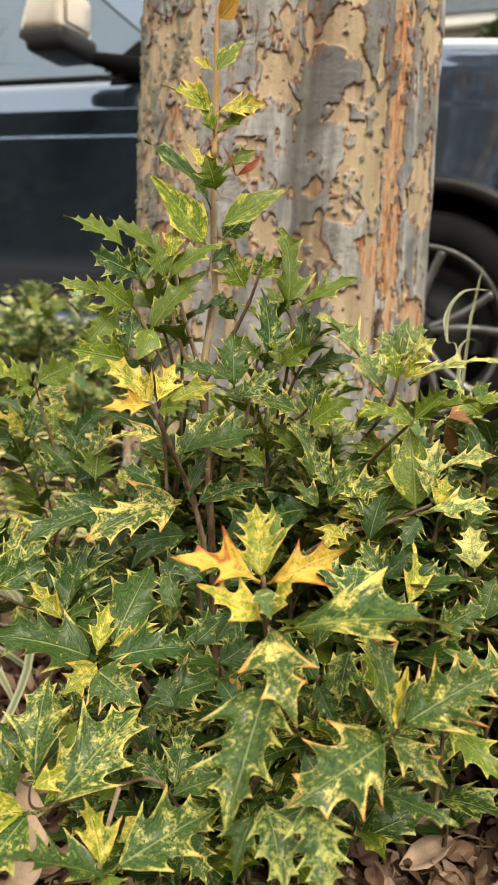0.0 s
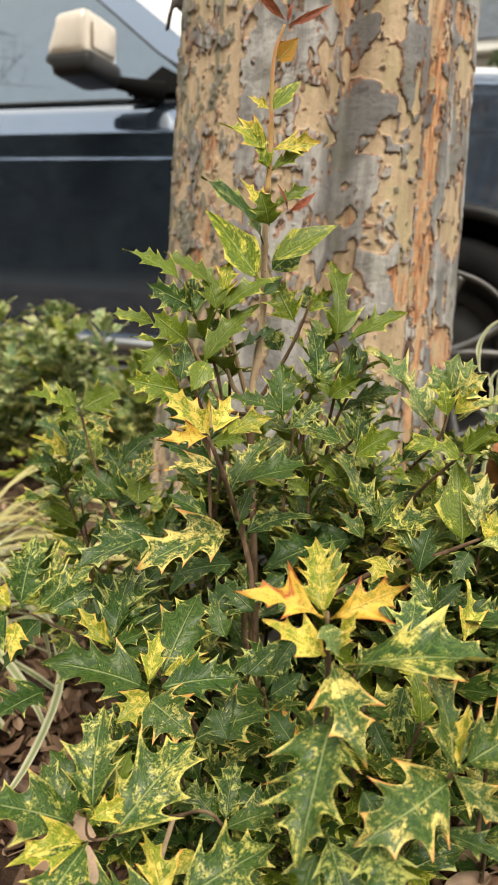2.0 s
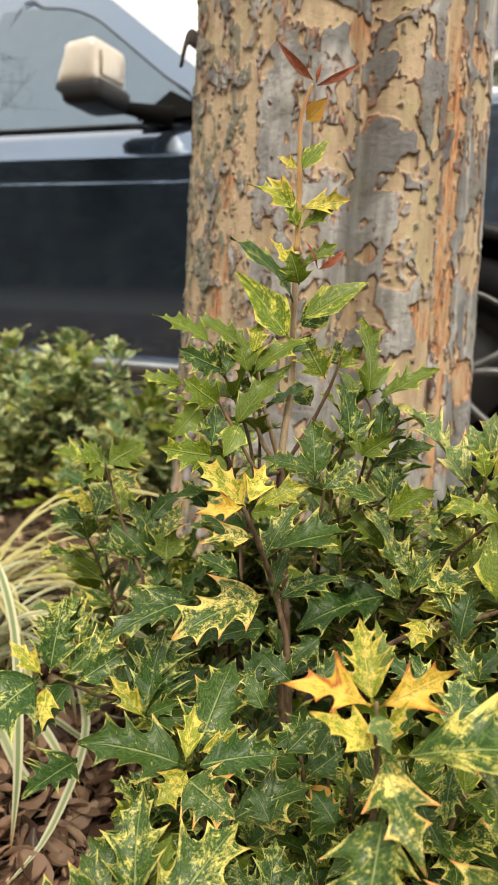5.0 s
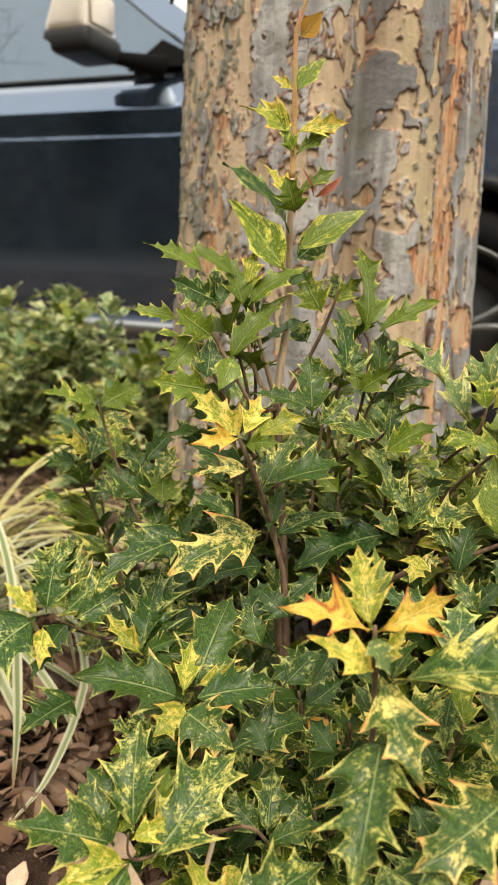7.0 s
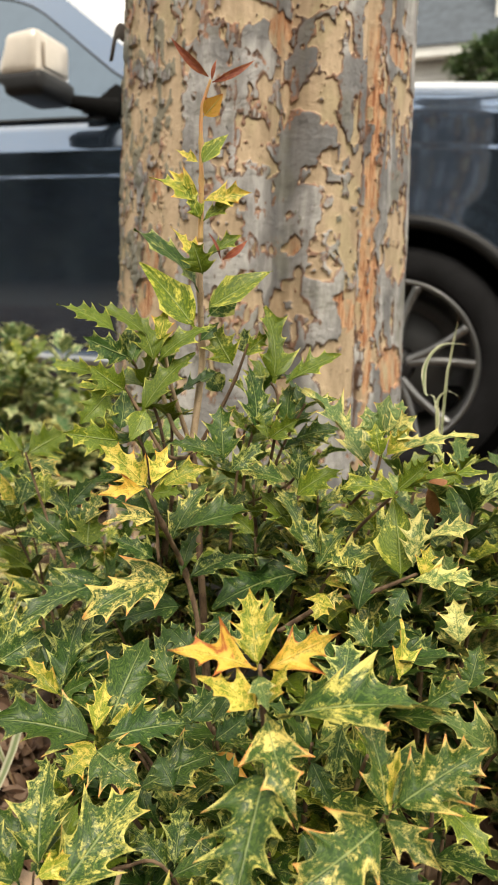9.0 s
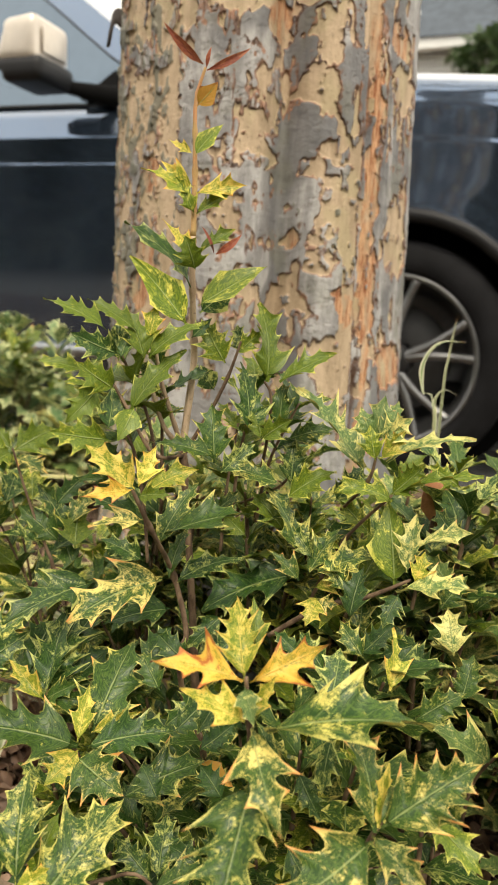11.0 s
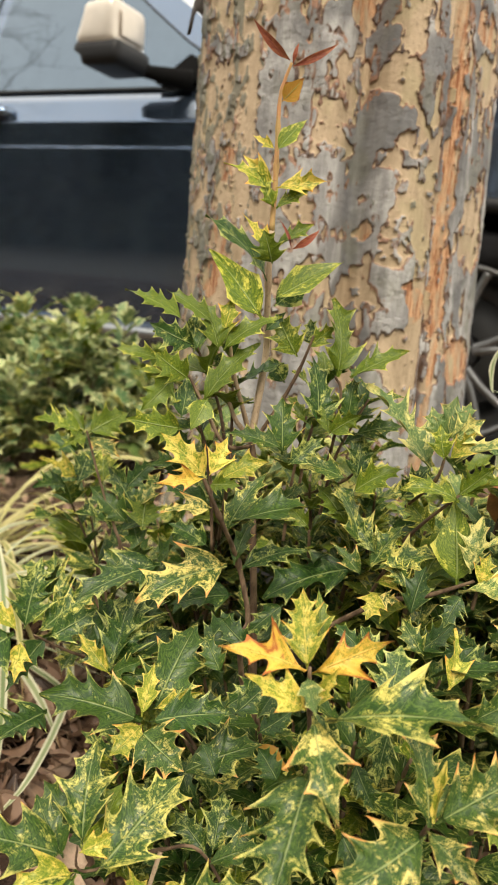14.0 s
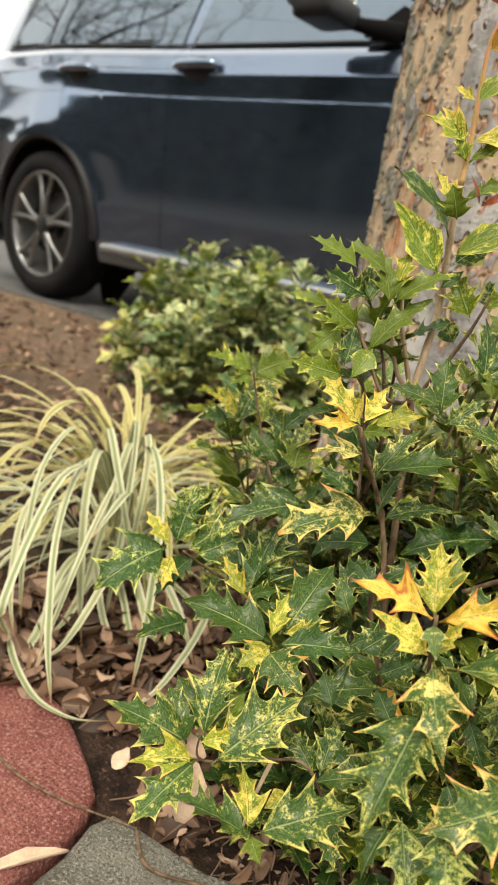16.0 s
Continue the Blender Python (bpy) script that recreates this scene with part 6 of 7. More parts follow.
leaf(holly, (-0.069, 0.516, 0.381), (-0.110, 0.498, 0.393), (0.43, -0.51, 0.75), "long", LEAF_MARBLE, 1.00)
leaf(holly, (0.003, 0.490, 0.425), (0.003, 0.501, 0.454), (0.15, -0.92, 0.35), "hook", LEAF_PALE, 1.30)
leaf(holly, (0.005, 0.490, 0.425), (0.023, 0.495, 0.442), (0.12, -0.98, 0.18), "hook", LEAF_PALE, 1.39)
leaf(holly, (0.001, 0.489, 0.425), (-0.011, 0.494, 0.446), (0.10, -0.95, 0.28), "hook", LEAF_PALE, 1.25)
leaf(holly, (0.008, 0.491, 0.429), (0.012, 0.502, 0.451), (0.17, -0.90, 0.39), "oval", LEAF_PALE, 1.03)
leaf(holly, (0.003, 0.485, 0.414), (-0.003, 0.489, 0.436), (0.15, -0.97, 0.20), "hook", LEAF_LIME, 1.23)
leaf(holly, (0.006, 0.486, 0.415), (0.020, 0.492, 0.435), (0.13, -0.97, 0.20), "hook", LEAF_GOLD, 1.08)
leaf(holly, (0.008, 0.498, 0.411), (0.062, 0.506, 0.430), (-0.26, -0.36, 0.90), "long", LEAF_PALE, 1.00)
leaf(holly, (0.012, 0.503, 0.388), (0.032, 0.511, 0.410), (0.10, -0.97, 0.24), "oval", LEAF_LIME, 1.26)
leaf(holly, (0.014, 0.503, 0.389), (0.069, 0.511, 0.406), (-0.28, -0.13, 0.95), "long", LEAF_LIME, 1.00)
leaf(holly, (0.014, 0.497, 0.385), (-0.022, 0.482, 0.390), (0.30, -0.44, 0.85), "cup", LEAF_LIME, 1.00)
leaf(holly, (0.021, 0.494, 0.329), (0.008, 0.517, 0.380), (0.09, -0.90, 0.42), "smooth", LEAF_LIME, 1.17)
leaf(holly, (0.029, 0.489, 0.341), (0.030, 0.508, 0.376), (-0.27, -0.85, 0.46), "oval", LEAF_PALE, 1.00)
leaf(holly, (0.035, 0.491, 0.359), (0.067, 0.494, 0.372), (-0.31, -0.45, 0.84), "hook", LEAF_PALE, 1.00)
leaf(holly, (0.035, 0.483, 0.338), (0.039, 0.491, 0.357), (0.07, -0.93, 0.35), "hook", LEAF_GOLD, 1.33)
leaf(holly, (0.025, 0.475, 0.332), (0.074, 0.474, 0.342), (-0.19, -0.19, 0.96), "broad", LEAF_PALE, 1.00)
# middle of the shrub
leaf(holly, (-0.050, 0.506, 0.335), (-0.080, 0.517, 0.376), (0.74, -0.27, 0.62), "broad", LEAF_MARBLE, 1.00)
leaf(holly, (-0.065, 0.517, 0.346), (-0.095, 0.522, 0.371), (0.38, -0.69, 0.61), "oval", LEAF_LIME, 1.00)
leaf(holly, (-0.045, 0.495, 0.319), (-0.070, 0.495, 0.338), (0.48, -0.57, 0.67), "hook", LEAF_BLUSH, 1.00)
leaf(holly, (-0.041, 0.502, 0.321), (-0.024, 0.525, 0.353), (-0.32, -0.70, 0.64), "broad", LEAF_MARBLE, 1.00)
leaf(holly, (-0.035, 0.494, 0.325), (0.009, 0.509, 0.343), (-0.18, -0.49, 0.86), "broad", LEAF_MARBLE, 1.00)
leaf(holly, (-0.034, 0.496, 0.316), (-0.008, 0.503, 0.327), (0.06, -0.91, 0.41), "hook", LEAF_GOLD, 1.00)
leaf(holly, (-0.028, 0.481, 0.315), (-0.030, 0.462, 0.302), (0.27, -0.59, 0.76), "hook", LEAF_GOLD, 1.50)
leaf(holly, (-0.027, 0.480, 0.314), (-0.012, 0.480, 0.314), (-0.01, -0.91, 0.42), "hook", LEAF_BLUSH, 1.50)
leaf(holly, (-0.001, 0.462, 0.313), (0.002, 0.482, 0.343), (-0.27, -0.79, 0.55), "broad", LEAF_DARK, 1.00)
leaf(holly, (0.028, 0.465, 0.335), (0.022, 0.450, 0.317), (0.16, -0.78, 0.61), "oval", LEAF_DARK, 1.25)
leaf(holly, (0.035, 0.405, 0.303), (0.031, 0.426, 0.330), (0.81, -0.40, 0.42), "hook", LEAF_GOLD, 1.00)
leaf(holly, (0.066, 0.428, 0.320), (0.059, 0.443, 0.341), (-0.04, -0.80, 0.60), "broad", LEAF_PALE, 1.19)
leaf(holly, (0.052, 0.400, 0.293), (0.075, 0.410, 0.309), (0.02, -0.86, 0.50), "oval", LEAF_MARBLE, 1.15)
leaf(holly, (0.023, 0.414, 0.301), (0.070, 0.424, 0.314), (-0.26, -0.02, 0.97), "broad", LEAF_DARK, 1.00)
leaf(holly, (0.016, 0.428, 0.307), (-0.002, 0.439, 0.322), (-0.02, -0.80, 0.60), "oval", LEAF_MARBLE, 1.19)
leaf(holly, (0.043, 0.436, 0.318), (0.025, 0.430, 0.309), (0.08, -0.89, 0.45), "broad", LEAF_DARK, 1.19)
leaf(holly, (0.066, 0.454, 0.330), (0.049, 0.448, 0.317), (0.03, -0.91, 0.42), "oval", LEAF_MARBLE, 1.25)
leaf(holly, (-0.094, 0.515, 0.338), (-0.115, 0.519, 0.351), (0.13, -0.88, 0.46), "oval", LEAF_LIME, 1.27)
leaf(holly, (-0.038, 0.533, 0.343), (-0.008, 0.549, 0.353), (0.33, -0.87, 0.37), "long", LEAF_DARK, 1.05)
leaf(holly, (-0.022, 0.544, 0.334), (-0.044, 0.555, 0.349), (-0.07, -0.84, 0.53), "oval", LEAF_DARK, 1.02)
leaf(holly, (-0.027, 0.553, 0.366), (-0.015, 0.570, 0.382), (0.37, -0.76, 0.53), "oval", LEAF_DARK, 1.23)
leaf(holly, (-0.085, 0.512, 0.349), (-0.066, 0.533, 0.364), (0.12, -0.64, 0.76), "oval", LEAF_DARK, 1.00)
# leading shoot
leaf(holly, (-0.123, 0.474, 0.653), (-0.140, 0.453, 0.671), (0.52, -0.76, -0.40), "sickle", LEAF_RED, 1.05)
leaf(holly, (-0.121, 0.476, 0.650), (-0.097, 0.488, 0.665), (0.52, -0.83, -0.19), "sickle", LEAF_RED, 1.00)
leaf(holly, (-0.121, 0.475, 0.651), (-0.118, 0.475, 0.663), (0.43, -0.89, -0.12), "sickle", LEAF_RED, 1.28)
leaf(holly, (-0.128, 0.478, 0.630), (-0.115, 0.480, 0.644), (0.39, -0.89, -0.24), "smooth", LEAF_AMBER, 1.36)
leaf(holly, (-0.131, 0.483, 0.601), (-0.115, 0.492, 0.622), (0.06, -0.94, 0.34), "smooth", LEAF_LIME, 1.00)
leaf(holly, (-0.132, 0.482, 0.602), (-0.145, 0.472, 0.609), (0.72, -0.63, 0.30), "young", LEAF_GOLD, 1.00)
leaf(holly, (-0.133, 0.486, 0.576), (-0.160, 0.464, 0.590), (0.69, -0.52, 0.50), "hook", LEAF_GOLD, 1.00)
leaf(holly, (-0.133, 0.486, 0.582), (-0.154, 0.480, 0.598), (0.26, -0.97, -0.02), "young", LEAF_GOLD, 1.04)
leaf(holly, (-0.131, 0.487, 0.578), (-0.101, 0.501, 0.585), (0.32, -0.87, 0.39), "hook", LEAF_GOLD, 1.00)
leaf(holly, (-0.132, 0.486, 0.566), (-0.141, 0.476, 0.587), (0.80, -0.60, 0.05), "oval", LEAF_LIME, 1.00)
leaf(holly, (-0.130, 0.487, 0.565), (-0.109, 0.497, 0.580), (0.07, -0.86, 0.51), "oval", LEAF_LIME, 1.00)
leaf(holly, (-0.132, 0.487, 0.517), (-0.169, 0.460, 0.557), (0.78, -0.15, 0.60), "long", LEAF_DARK, 1.00)
leaf(holly, (-0.132, 0.488, 0.536), (-0.152, 0.480, 0.561), (0.75, -0.48, 0.45), "young", LEAF_GOLD, 1.00)
leaf(holly, (-0.128, 0.483, 0.529), (-0.132, 0.474, 0.550), (0.47, -0.83, -0.29), "cup", LEAF_LIME, 1.50)
leaf(holly, (-0.129, 0.491, 0.540), (-0.109, 0.505, 0.557), (0.04, -0.81, 0.59), "hook", LEAF_LIME, 1.00)
leaf(holly, (-0.118, 0.494, 0.540), (-0.103, 0.502, 0.554), (0.46, -0.89, 0.02), "sickle", LEAF_RED, 1.50)
leaf(holly, (-0.119, 0.493, 0.540), (-0.127, 0.488, 0.558), (0.88, -0.37, 0.31), "sickle", LEAF_RED, 1.00)
leaf(holly, (-0.128, 0.490, 0.505), (-0.087, 0.512, 0.534), (0.02, -0.81, 0.59), "smooth", LEAF_LIME, 1.00)
leaf(holly, (-0.131, 0.479, 0.492), (-0.163, 0.457, 0.535), (0.76, -0.60, 0.26), "smooth", LEAF_LIME, 1.00)
leaf(holly, (-0.134, 0.494, 0.483), (-0.123, 0.503, 0.497), (0.48, -0.86, 0.16), "young", LEAF_DARK, 1.32)
# large hanging leaf
leaf(holly, (-0.012, 0.318, 0.290), (-0.008, 0.265, 0.253), (-0.09, -0.58, 0.81), "broad", LEAF_MARBLE, 1.00)
# blushed fan over the litter
leaf(holly, (0.043, 0.330, 0.269), (0.010, 0.286, 0.254), (0.40, -0.55, 0.73), "broad", LEAF_BLUSH, 1.08)
leaf(holly, (0.043, 0.336, 0.269), (0.022, 0.365, 0.301), (0.67, -0.28, 0.69), "broad", LEAF_BLUSH, 1.00)
leaf(holly, (0.046, 0.338, 0.271), (0.087, 0.369, 0.297), (0.12, -0.72, 0.68), "broad", LEAF_BLUSH, 1.00)
leaf(holly, (0.043, 0.331, 0.271), (0.072, 0.318, 0.262), (0.00, -0.55, 0.83), "hook", LEAF_BLUSH, 1.00)
leaf(holly, (0.064, 0.373, 0.257), (0.093, 0.358, 0.245), (0.11, -0.51, 0.85), "oval", LEAF_LIME, 1.00)
leaf(holly, (0.040, 0.337, 0.236), (0.078, 0.332, 0.235), (0.01, -0.23, 0.97), "long", LEAF_DARK, 1.00)
leaf(holly, (0.065, 0.369, 0.280), (0.082, 0.355, 0.268), (-0.15, -0.75, 0.64), "hook", LEAF_MARBLE, 1.50)
leaf(holly, (0.045, 0.336, 0.272), (0.045, 0.356, 0.293), (-0.70, -0.53, 0.47), "young", LEAF_GOLD, 1.00)
leaf(holly, (0.080, 0.379, 0.257), (0.064, 0.389, 0.263), (-0.23, -0.74, 0.64), "oval", LEAF_DARK, 1.50)
# low leaves over the mulch
leaf(holly, (0.016, 0.304, 0.249), (0.034, 0.275, 0.227), (0.07, -0.57, 0.82), "broad", LEAF_DARK, 1.14)
leaf(holly, (-0.005, 0.303, 0.240), (0.015, 0.280, 0.218), (0.37, -0.46, 0.81), "broad", LEAF_DARK, 1.00)
leaf(holly, (-0.008, 0.298, 0.236), (-0.007, 0.275, 0.220), (-0.26, -0.55, 0.79), "hook", LEAF_MARBLE, 1.00)
leaf(holly, (0.016, 0.319, 0.236), (-0.003, 0.299, 0.228), (0.36, -0.61, 0.71), "oval", LEAF_DARK, 1.06)
leaf(holly, (0.000, 0.344, 0.240), (0.019, 0.336, 0.224), (0.20, -0.78, 0.60), "oval", LEAF_DARK, 1.18)
leaf(holly, (-0.004, 0.371, 0.263), (0.012, 0.363, 0.245), (0.20, -0.82, 0.53), "oval", LEAF_DARK, 1.16)
leaf(holly, (0.010, 0.384, 0.280), (0.010, 0.369, 0.255), (-0.02, -0.86, 0.51), "oval", LEAF_DARK, 1.00)
leaf(holly, (-0.109, 0.365, 0.217), (-0.067, 0.398, 0.234), (-0.02, -0.44, 0.90), "broad", LEAF_MARBLE, 1.00)
leaf(holly, (-0.072, 0.396, 0.234), (-0.049, 0.394, 0.224), (0.18, -0.79, 0.59), "smooth", LEAF_AMBER, 1.08)
# low fan by the edging
leaf(holly, (-0.123, 0.289, 0.218), (-0.141, 0.324, 0.255), (0.07, -0.70, 0.71), "broad", LEAF_MARBLE, 1.00)
leaf(holly, (-0.110, 0.284, 0.211), (-0.092, 0.340, 0.241), (0.18, -0.50, 0.85), "broad", LEAF_MARBLE, 1.00)
leaf(holly, (-0.121, 0.284, 0.219), (-0.107, 0.300, 0.225), (0.49, -0.63, 0.60), "hook", LEAF_GOLD, 1.10)
leaf(holly, (-0.133, 0.300, 0.212), (-0.162, 0.303, 0.233), (0.41, -0.61, 0.68), "oval", LEAF_MARBLE, 1.18)
leaf(holly, (-0.121, 0.303, 0.214), (-0.125, 0.329, 0.230), (-0.05, -0.53, 0.85), "hook", LEAF_LIME, 1.00)
leaf(holly, (-0.076, 0.351, 0.186), (-0.084, 0.378, 0.207), (0.31, -0.53, 0.79), "broad", LEAF_DARK, 1.13)
leaf(holly, (-0.079, 0.349, 0.186), (-0.106, 0.355, 0.200), (0.23, -0.67, 0.70), "oval", LEAF_DARK, 1.18)
leaf(holly, (-0.071, 0.333, 0.195), (-0.044, 0.353, 0.204), (-0.15, -0.24, 0.96), "broad", LEAF_MARBLE, 1.00)
leaf(holly, (-0.073, 0.274, 0.199), (-0.096, 0.291, 0.218), (0.55, -0.18, 0.82), "hook", LEAF_GOLD, 1.00)
leaf(holly, (-0.076, 0.280, 0.207), (-0.078, 0.287, 0.211), (0.33, -0.34, 0.88), "young", LEAF_LIME, 1.33)
leaf(holly, (-0.067, 0.273, 0.202), (-0.033, 0.317, 0.216), (0.15, -0.40, 0.90), "broad", LEAF_MARBLE, 1.00)
leaf(holly, (-0.070, 0.270, 0.201), (-0.108, 0.245, 0.215), (0.18, 0.24, 0.95), "broad", LEAF_MARBLE, 1.00)
leaf(holly, (-0.068, 0.271, 0.201), (-0.054, 0.262, 0.199), (-0.12, -0.35, 0.93), "hook", LEAF_LIME, 1.50)
leaf(holly, (-0.054, 0.323, 0.191), (-0.035, 0.309, 0.177), (0.16, -0.57, 0.81), "broad", LEAF_MARBLE, 1.14)
leaf(holly, (-0.079, 0.322, 0.188), (-0.085, 0.307, 0.183), (0.49, -0.46, 0.74), "smooth", LEAF_GOLD, 1.50)
leaf(holly, (-0.095, 0.344, 0.224), (-0.117, 0.323, 0.216), (0.32, -0.61, 0.73), "broad", LEAF_DARK, 1.00)
leaf(holly, (-0.051, 0.358, 0.197), (-0.074, 0.360, 0.202), (0.09, -0.72, 0.68), "oval", LEAF_DARK, 1.50)
# upright leaves of the inner fan
leaf(holly, (-0.187, 0.397, 0.248), (-0.190, 0.442, 0.284), (0.36, -0.76, 0.59), "cup", LEAF_DARK, 1.15)
leaf(holly, (-0.189, 0.396, 0.248), (-0.225, 0.415, 0.259), (0.53, -0.79, 0.54), "cup", LEAF_MARBLE, 1.0)
leaf(holly, (-0.183, 0.398, 0.246), (-0.170, 0.450, 0.262), (0.22, -0.28, 0.85), "broad", LEAF_MARBLE, 1.0)
leaf(holly, (-0.185, 0.397, 0.245), (-0.160, 0.399, 0.262), (0.41, -0.52, 0.82), "hook", LEAF_MARBLE, 1.0)
leaf(holly, (-0.192, 0.405, 0.241), (-0.225, 0.426, 0.249), (0.51, -0.51, 0.59), "broad", LEAF_LIME, 0.9)
# leaves towards the strap clump
leaf(holly, (-0.295, 0.496, 0.383), (-0.312, 0.457, 0.398), (0.39, -0.40, 0.75), "broad", LEAF_LIME, 1.1)
leaf(holly, (-0.293, 0.497, 0.385), (-0.311, 0.502, 0.401), (0.42, -0.85, 0.32), "young", LEAF_LIME, 1.2)
leaf(holly, (-0.290, 0.498, 0.383), (-0.275, 0.532, 0.398), (0.61, -0.63, 0.32), "broad", LEAF_LIME, 1.3)
leaf(holly, (-0.292, 0.496, 0.381), (-0.293, 0.467, 0.374), (0.48, -0.43, 0.77), "hook", LEAF_LIME, 1.1)
leaf(holly, (-0.288, 0.498, 0.378), (-0.254, 0.493, 0.369), (0.32, -0.48, 0.87), "hook", LEAF_BLUSH, 1.0)
leaf(holly, (-0.301, 0.496, 0.343), (-0.317, 0.469, 0.362), (0.33, -0.38, 0.80), "hook", LEAF_GOLD, 1.1)
leaf(holly, (-0.304, 0.503, 0.334), (-0.314, 0.532, 0.360), (0.47, -0.69, 0.50), "broad", LEAF_DARK, 1.1)
leaf(holly, (-0.290, 0.520, 0.333), (-0.306, 0.541, 0.362), (0.38, -0.75, 0.40), "broad", LEAF_LIME, 1.2)
leaf(holly, (-0.314, 0.499, 0.333), (-0.315, 0.460, 0.340), (0.50, -0.29, 0.77), "broad", LEAF_DARK, 1.1)
# leaves over the strap clump
leaf(holly, (-0.248, 0.500, 0.312), (-0.285, 0.495, 0.339), (0.64, -0.63, 0.38), "broad", LEAF_MARBLE, 1.0)
leaf(holly, (-0.244, 0.505, 0.325), (-0.240, 0.534, 0.351), (0.48, -0.88, 0.57), "hook", LEAF_BLUSH, 1.0)
leaf(holly, (-0.231, 0.496, 0.311), (-0.245, 0.522, 0.335), (0.54, -0.60, 0.58), "broad", LEAF_LIME, 1.5)
leaf(holly, (-0.247, 0.512, 0.316), (-0.279, 0.512, 0.354), (0.55, -0.66, 0.48), "broad", LEAF_DARK, 1.0)
leaf(holly, (-0.260, 0.495, 0.308), (-0.268, 0.456, 0.329), (0.18, -0.42, 0.65), "broad", LEAF_DARK, 1.0)
leaf(holly, (-0.253, 0.496, 0.304), (-0.239, 0.539, 0.311), (0.19, -0.36, 0.67), "broad", LEAF_DARK, 1.0)
# low leaves at the bed side
leaf(holly, (-0.272, 0.395, 0.250), (-0.287, 0.337, 0.223), (0.38, -0.26, 0.83), "broad", LEAF_DARK, 1.25)
leaf(holly, (-0.267, 0.400, 0.253), (-0.273, 0.425, 0.301), (0.49, -0.62, 0.55), "broad", LEAF_DARK, 1.1)
leaf(holly, (-0.259, 0.405, 0.249), (-0.230, 0.442, 0.280), (0.30, -0.51, 0.87), "broad", LEAF_MARBLE, 1.0)
leaf(holly, (-0.271, 0.397, 0.252), (-0.300, 0.395, 0.272), (0.72, -0.61, 0.69), "young", LEAF_GOLD, 1.1)
leaf(holly, (-0.267, 0.396, 0.244), (-0.254, 0.376, 0.225), (0.42, -0.51, 0.71), "hook", LEAF_GOLD, 1.0)
leaf(holly, (-0.250, 0.430, 0.227), (-0.254, 0.467, 0.242), (0.56, -0.60, 0.62), "sickle", LEAF_LIME, 0.8)
leaf(holly, (-0.265, 0.422, 0.237), (-0.258, 0.371, 0.218), (0.37, -0.22, 0.75), "long", LEAF_DARK, 0.9)
# single low leaves
leaf(holly, (-0.184, 0.417, 0.266), (-0.186, 0.459, 0.283), (0.30, -0.57, 0.76), "broad", LEAF_DARK, 1.0)
leaf(holly, (-0.202, 0.401, 0.259), (-0.214, 0.446, 0.275), (0.48, -0.65, 0.70), "cup", LEAF_DARK, 1.0)
leaf(holly, (-0.233, 0.387, 0.204), (-0.237, 0.337, 0.207), (0.18, -0.42, 0.78), "broad", LEAF_DARK, 1.2)
# outer leaves of the low fan
leaf(holly, (-0.131, 0.284, 0.213), (-0.173, 0.254, 0.231), (0.51, -0.20, 0.84), "hook", LEAF_MARBLE, 1.00)
leaf(holly, (-0.122, 0.282, 0.208), (-0.144, 0.249, 0.209), (0.42, -0.26, 0.87), "hook", LEAF_GOLD, 1.00)
leaf(holly, (-0.121, 0.282, 0.207), (-0.124, 0.236, 0.190), (0.31, -0.35, 0.89), "broad", LEAF_MARBLE, 1.00)
leaf(holly, (-0.132, 0.285, 0.210), (-0.160, 0.295, 0.230), (0.34, -0.55, 0.76), "oval", LEAF_MARBLE, 1.20)
leaf(holly, (-0.130, 0.297, 0.212), (-0.137, 0.326, 0.235), (0.02, -0.62, 0.79), "broad", LEAF_DARK, 1.00)
# dark inner leaves
leaf(holly, (-0.090, 0.411, 0.287), (-0.114, 0.415, 0.300), (0.18, -0.79, 0.59), "oval", LEAF_DARK, 1.38)
leaf(holly, (-0.076, 0.404, 0.268), (-0.091, 0.384, 0.259), (0.45, -0.64, 0.62), "broad", LEAF_DARK, 1.28)
leaf(holly, (-0.078, 0.416, 0.288), (-0.066, 0.436, 0.303), (0.41, -0.69, 0.60), "oval", LEAF_DARK, 1.21)
leaf(holly, (-0.081, 0.378, 0.262), (-0.069, 0.401, 0.276), (0.42, -0.63, 0.65), "broad", LEAF_DARK, 1.12)
leaf(holly, (-0.121, 0.410, 0.279), (-0.112, 0.432, 0.297), (0.46, -0.66, 0.60), "oval", LEAF_DARK, 1.29)
leaf(holly, (-0.067, 0.382, 0.251), (-0.053, 0.401, 0.261), (0.38, -0.67, 0.64), "oval", LEAF_DARK, 1.30)
leaf(holly, (-0.105, 0.404, 0.268), (-0.123, 0.413, 0.286), (0.27, -0.73, 0.63), "oval", LEAF_MARBLE, 1.17)
leaf(holly, (-0.045, 0.366, 0.237), (-0.063, 0.374, 0.248), (0.14, -0.70, 0.71), "broad", LEAF_DARK, 1.37)
leaf(holly, (-0.078, 0.352, 0.236), (-0.093, 0.360, 0.248), (0.21, -0.65, 0.73), "oval", LEAF_DARK, 1.45)
leaf(holly, (-0.030, 0.523, 0.372), (-0.014, 0.538, 0.398), (0.25, -0.89, 0.37), "broad", LEAF_DARK, 1.02)
leaf(holly, (-0.004, 0.531, 0.349), (-0.030, 0.538, 0.369), (0.05, -0.92, 0.39), "oval", LEAF_LIME, 1.15)
leaf(holly, (-0.009, 0.487, 0.321), (-0.029, 0.496, 0.339), (0.06, -0.87, 0.49), "oval", LEAF_MARBLE, 1.17)
leaf(holly, (0.051, 0.492, 0.317), (0.066, 0.507, 0.340), (0.10, -0.86, 0.50), "broad", LEAF_MARBLE, 1.09)
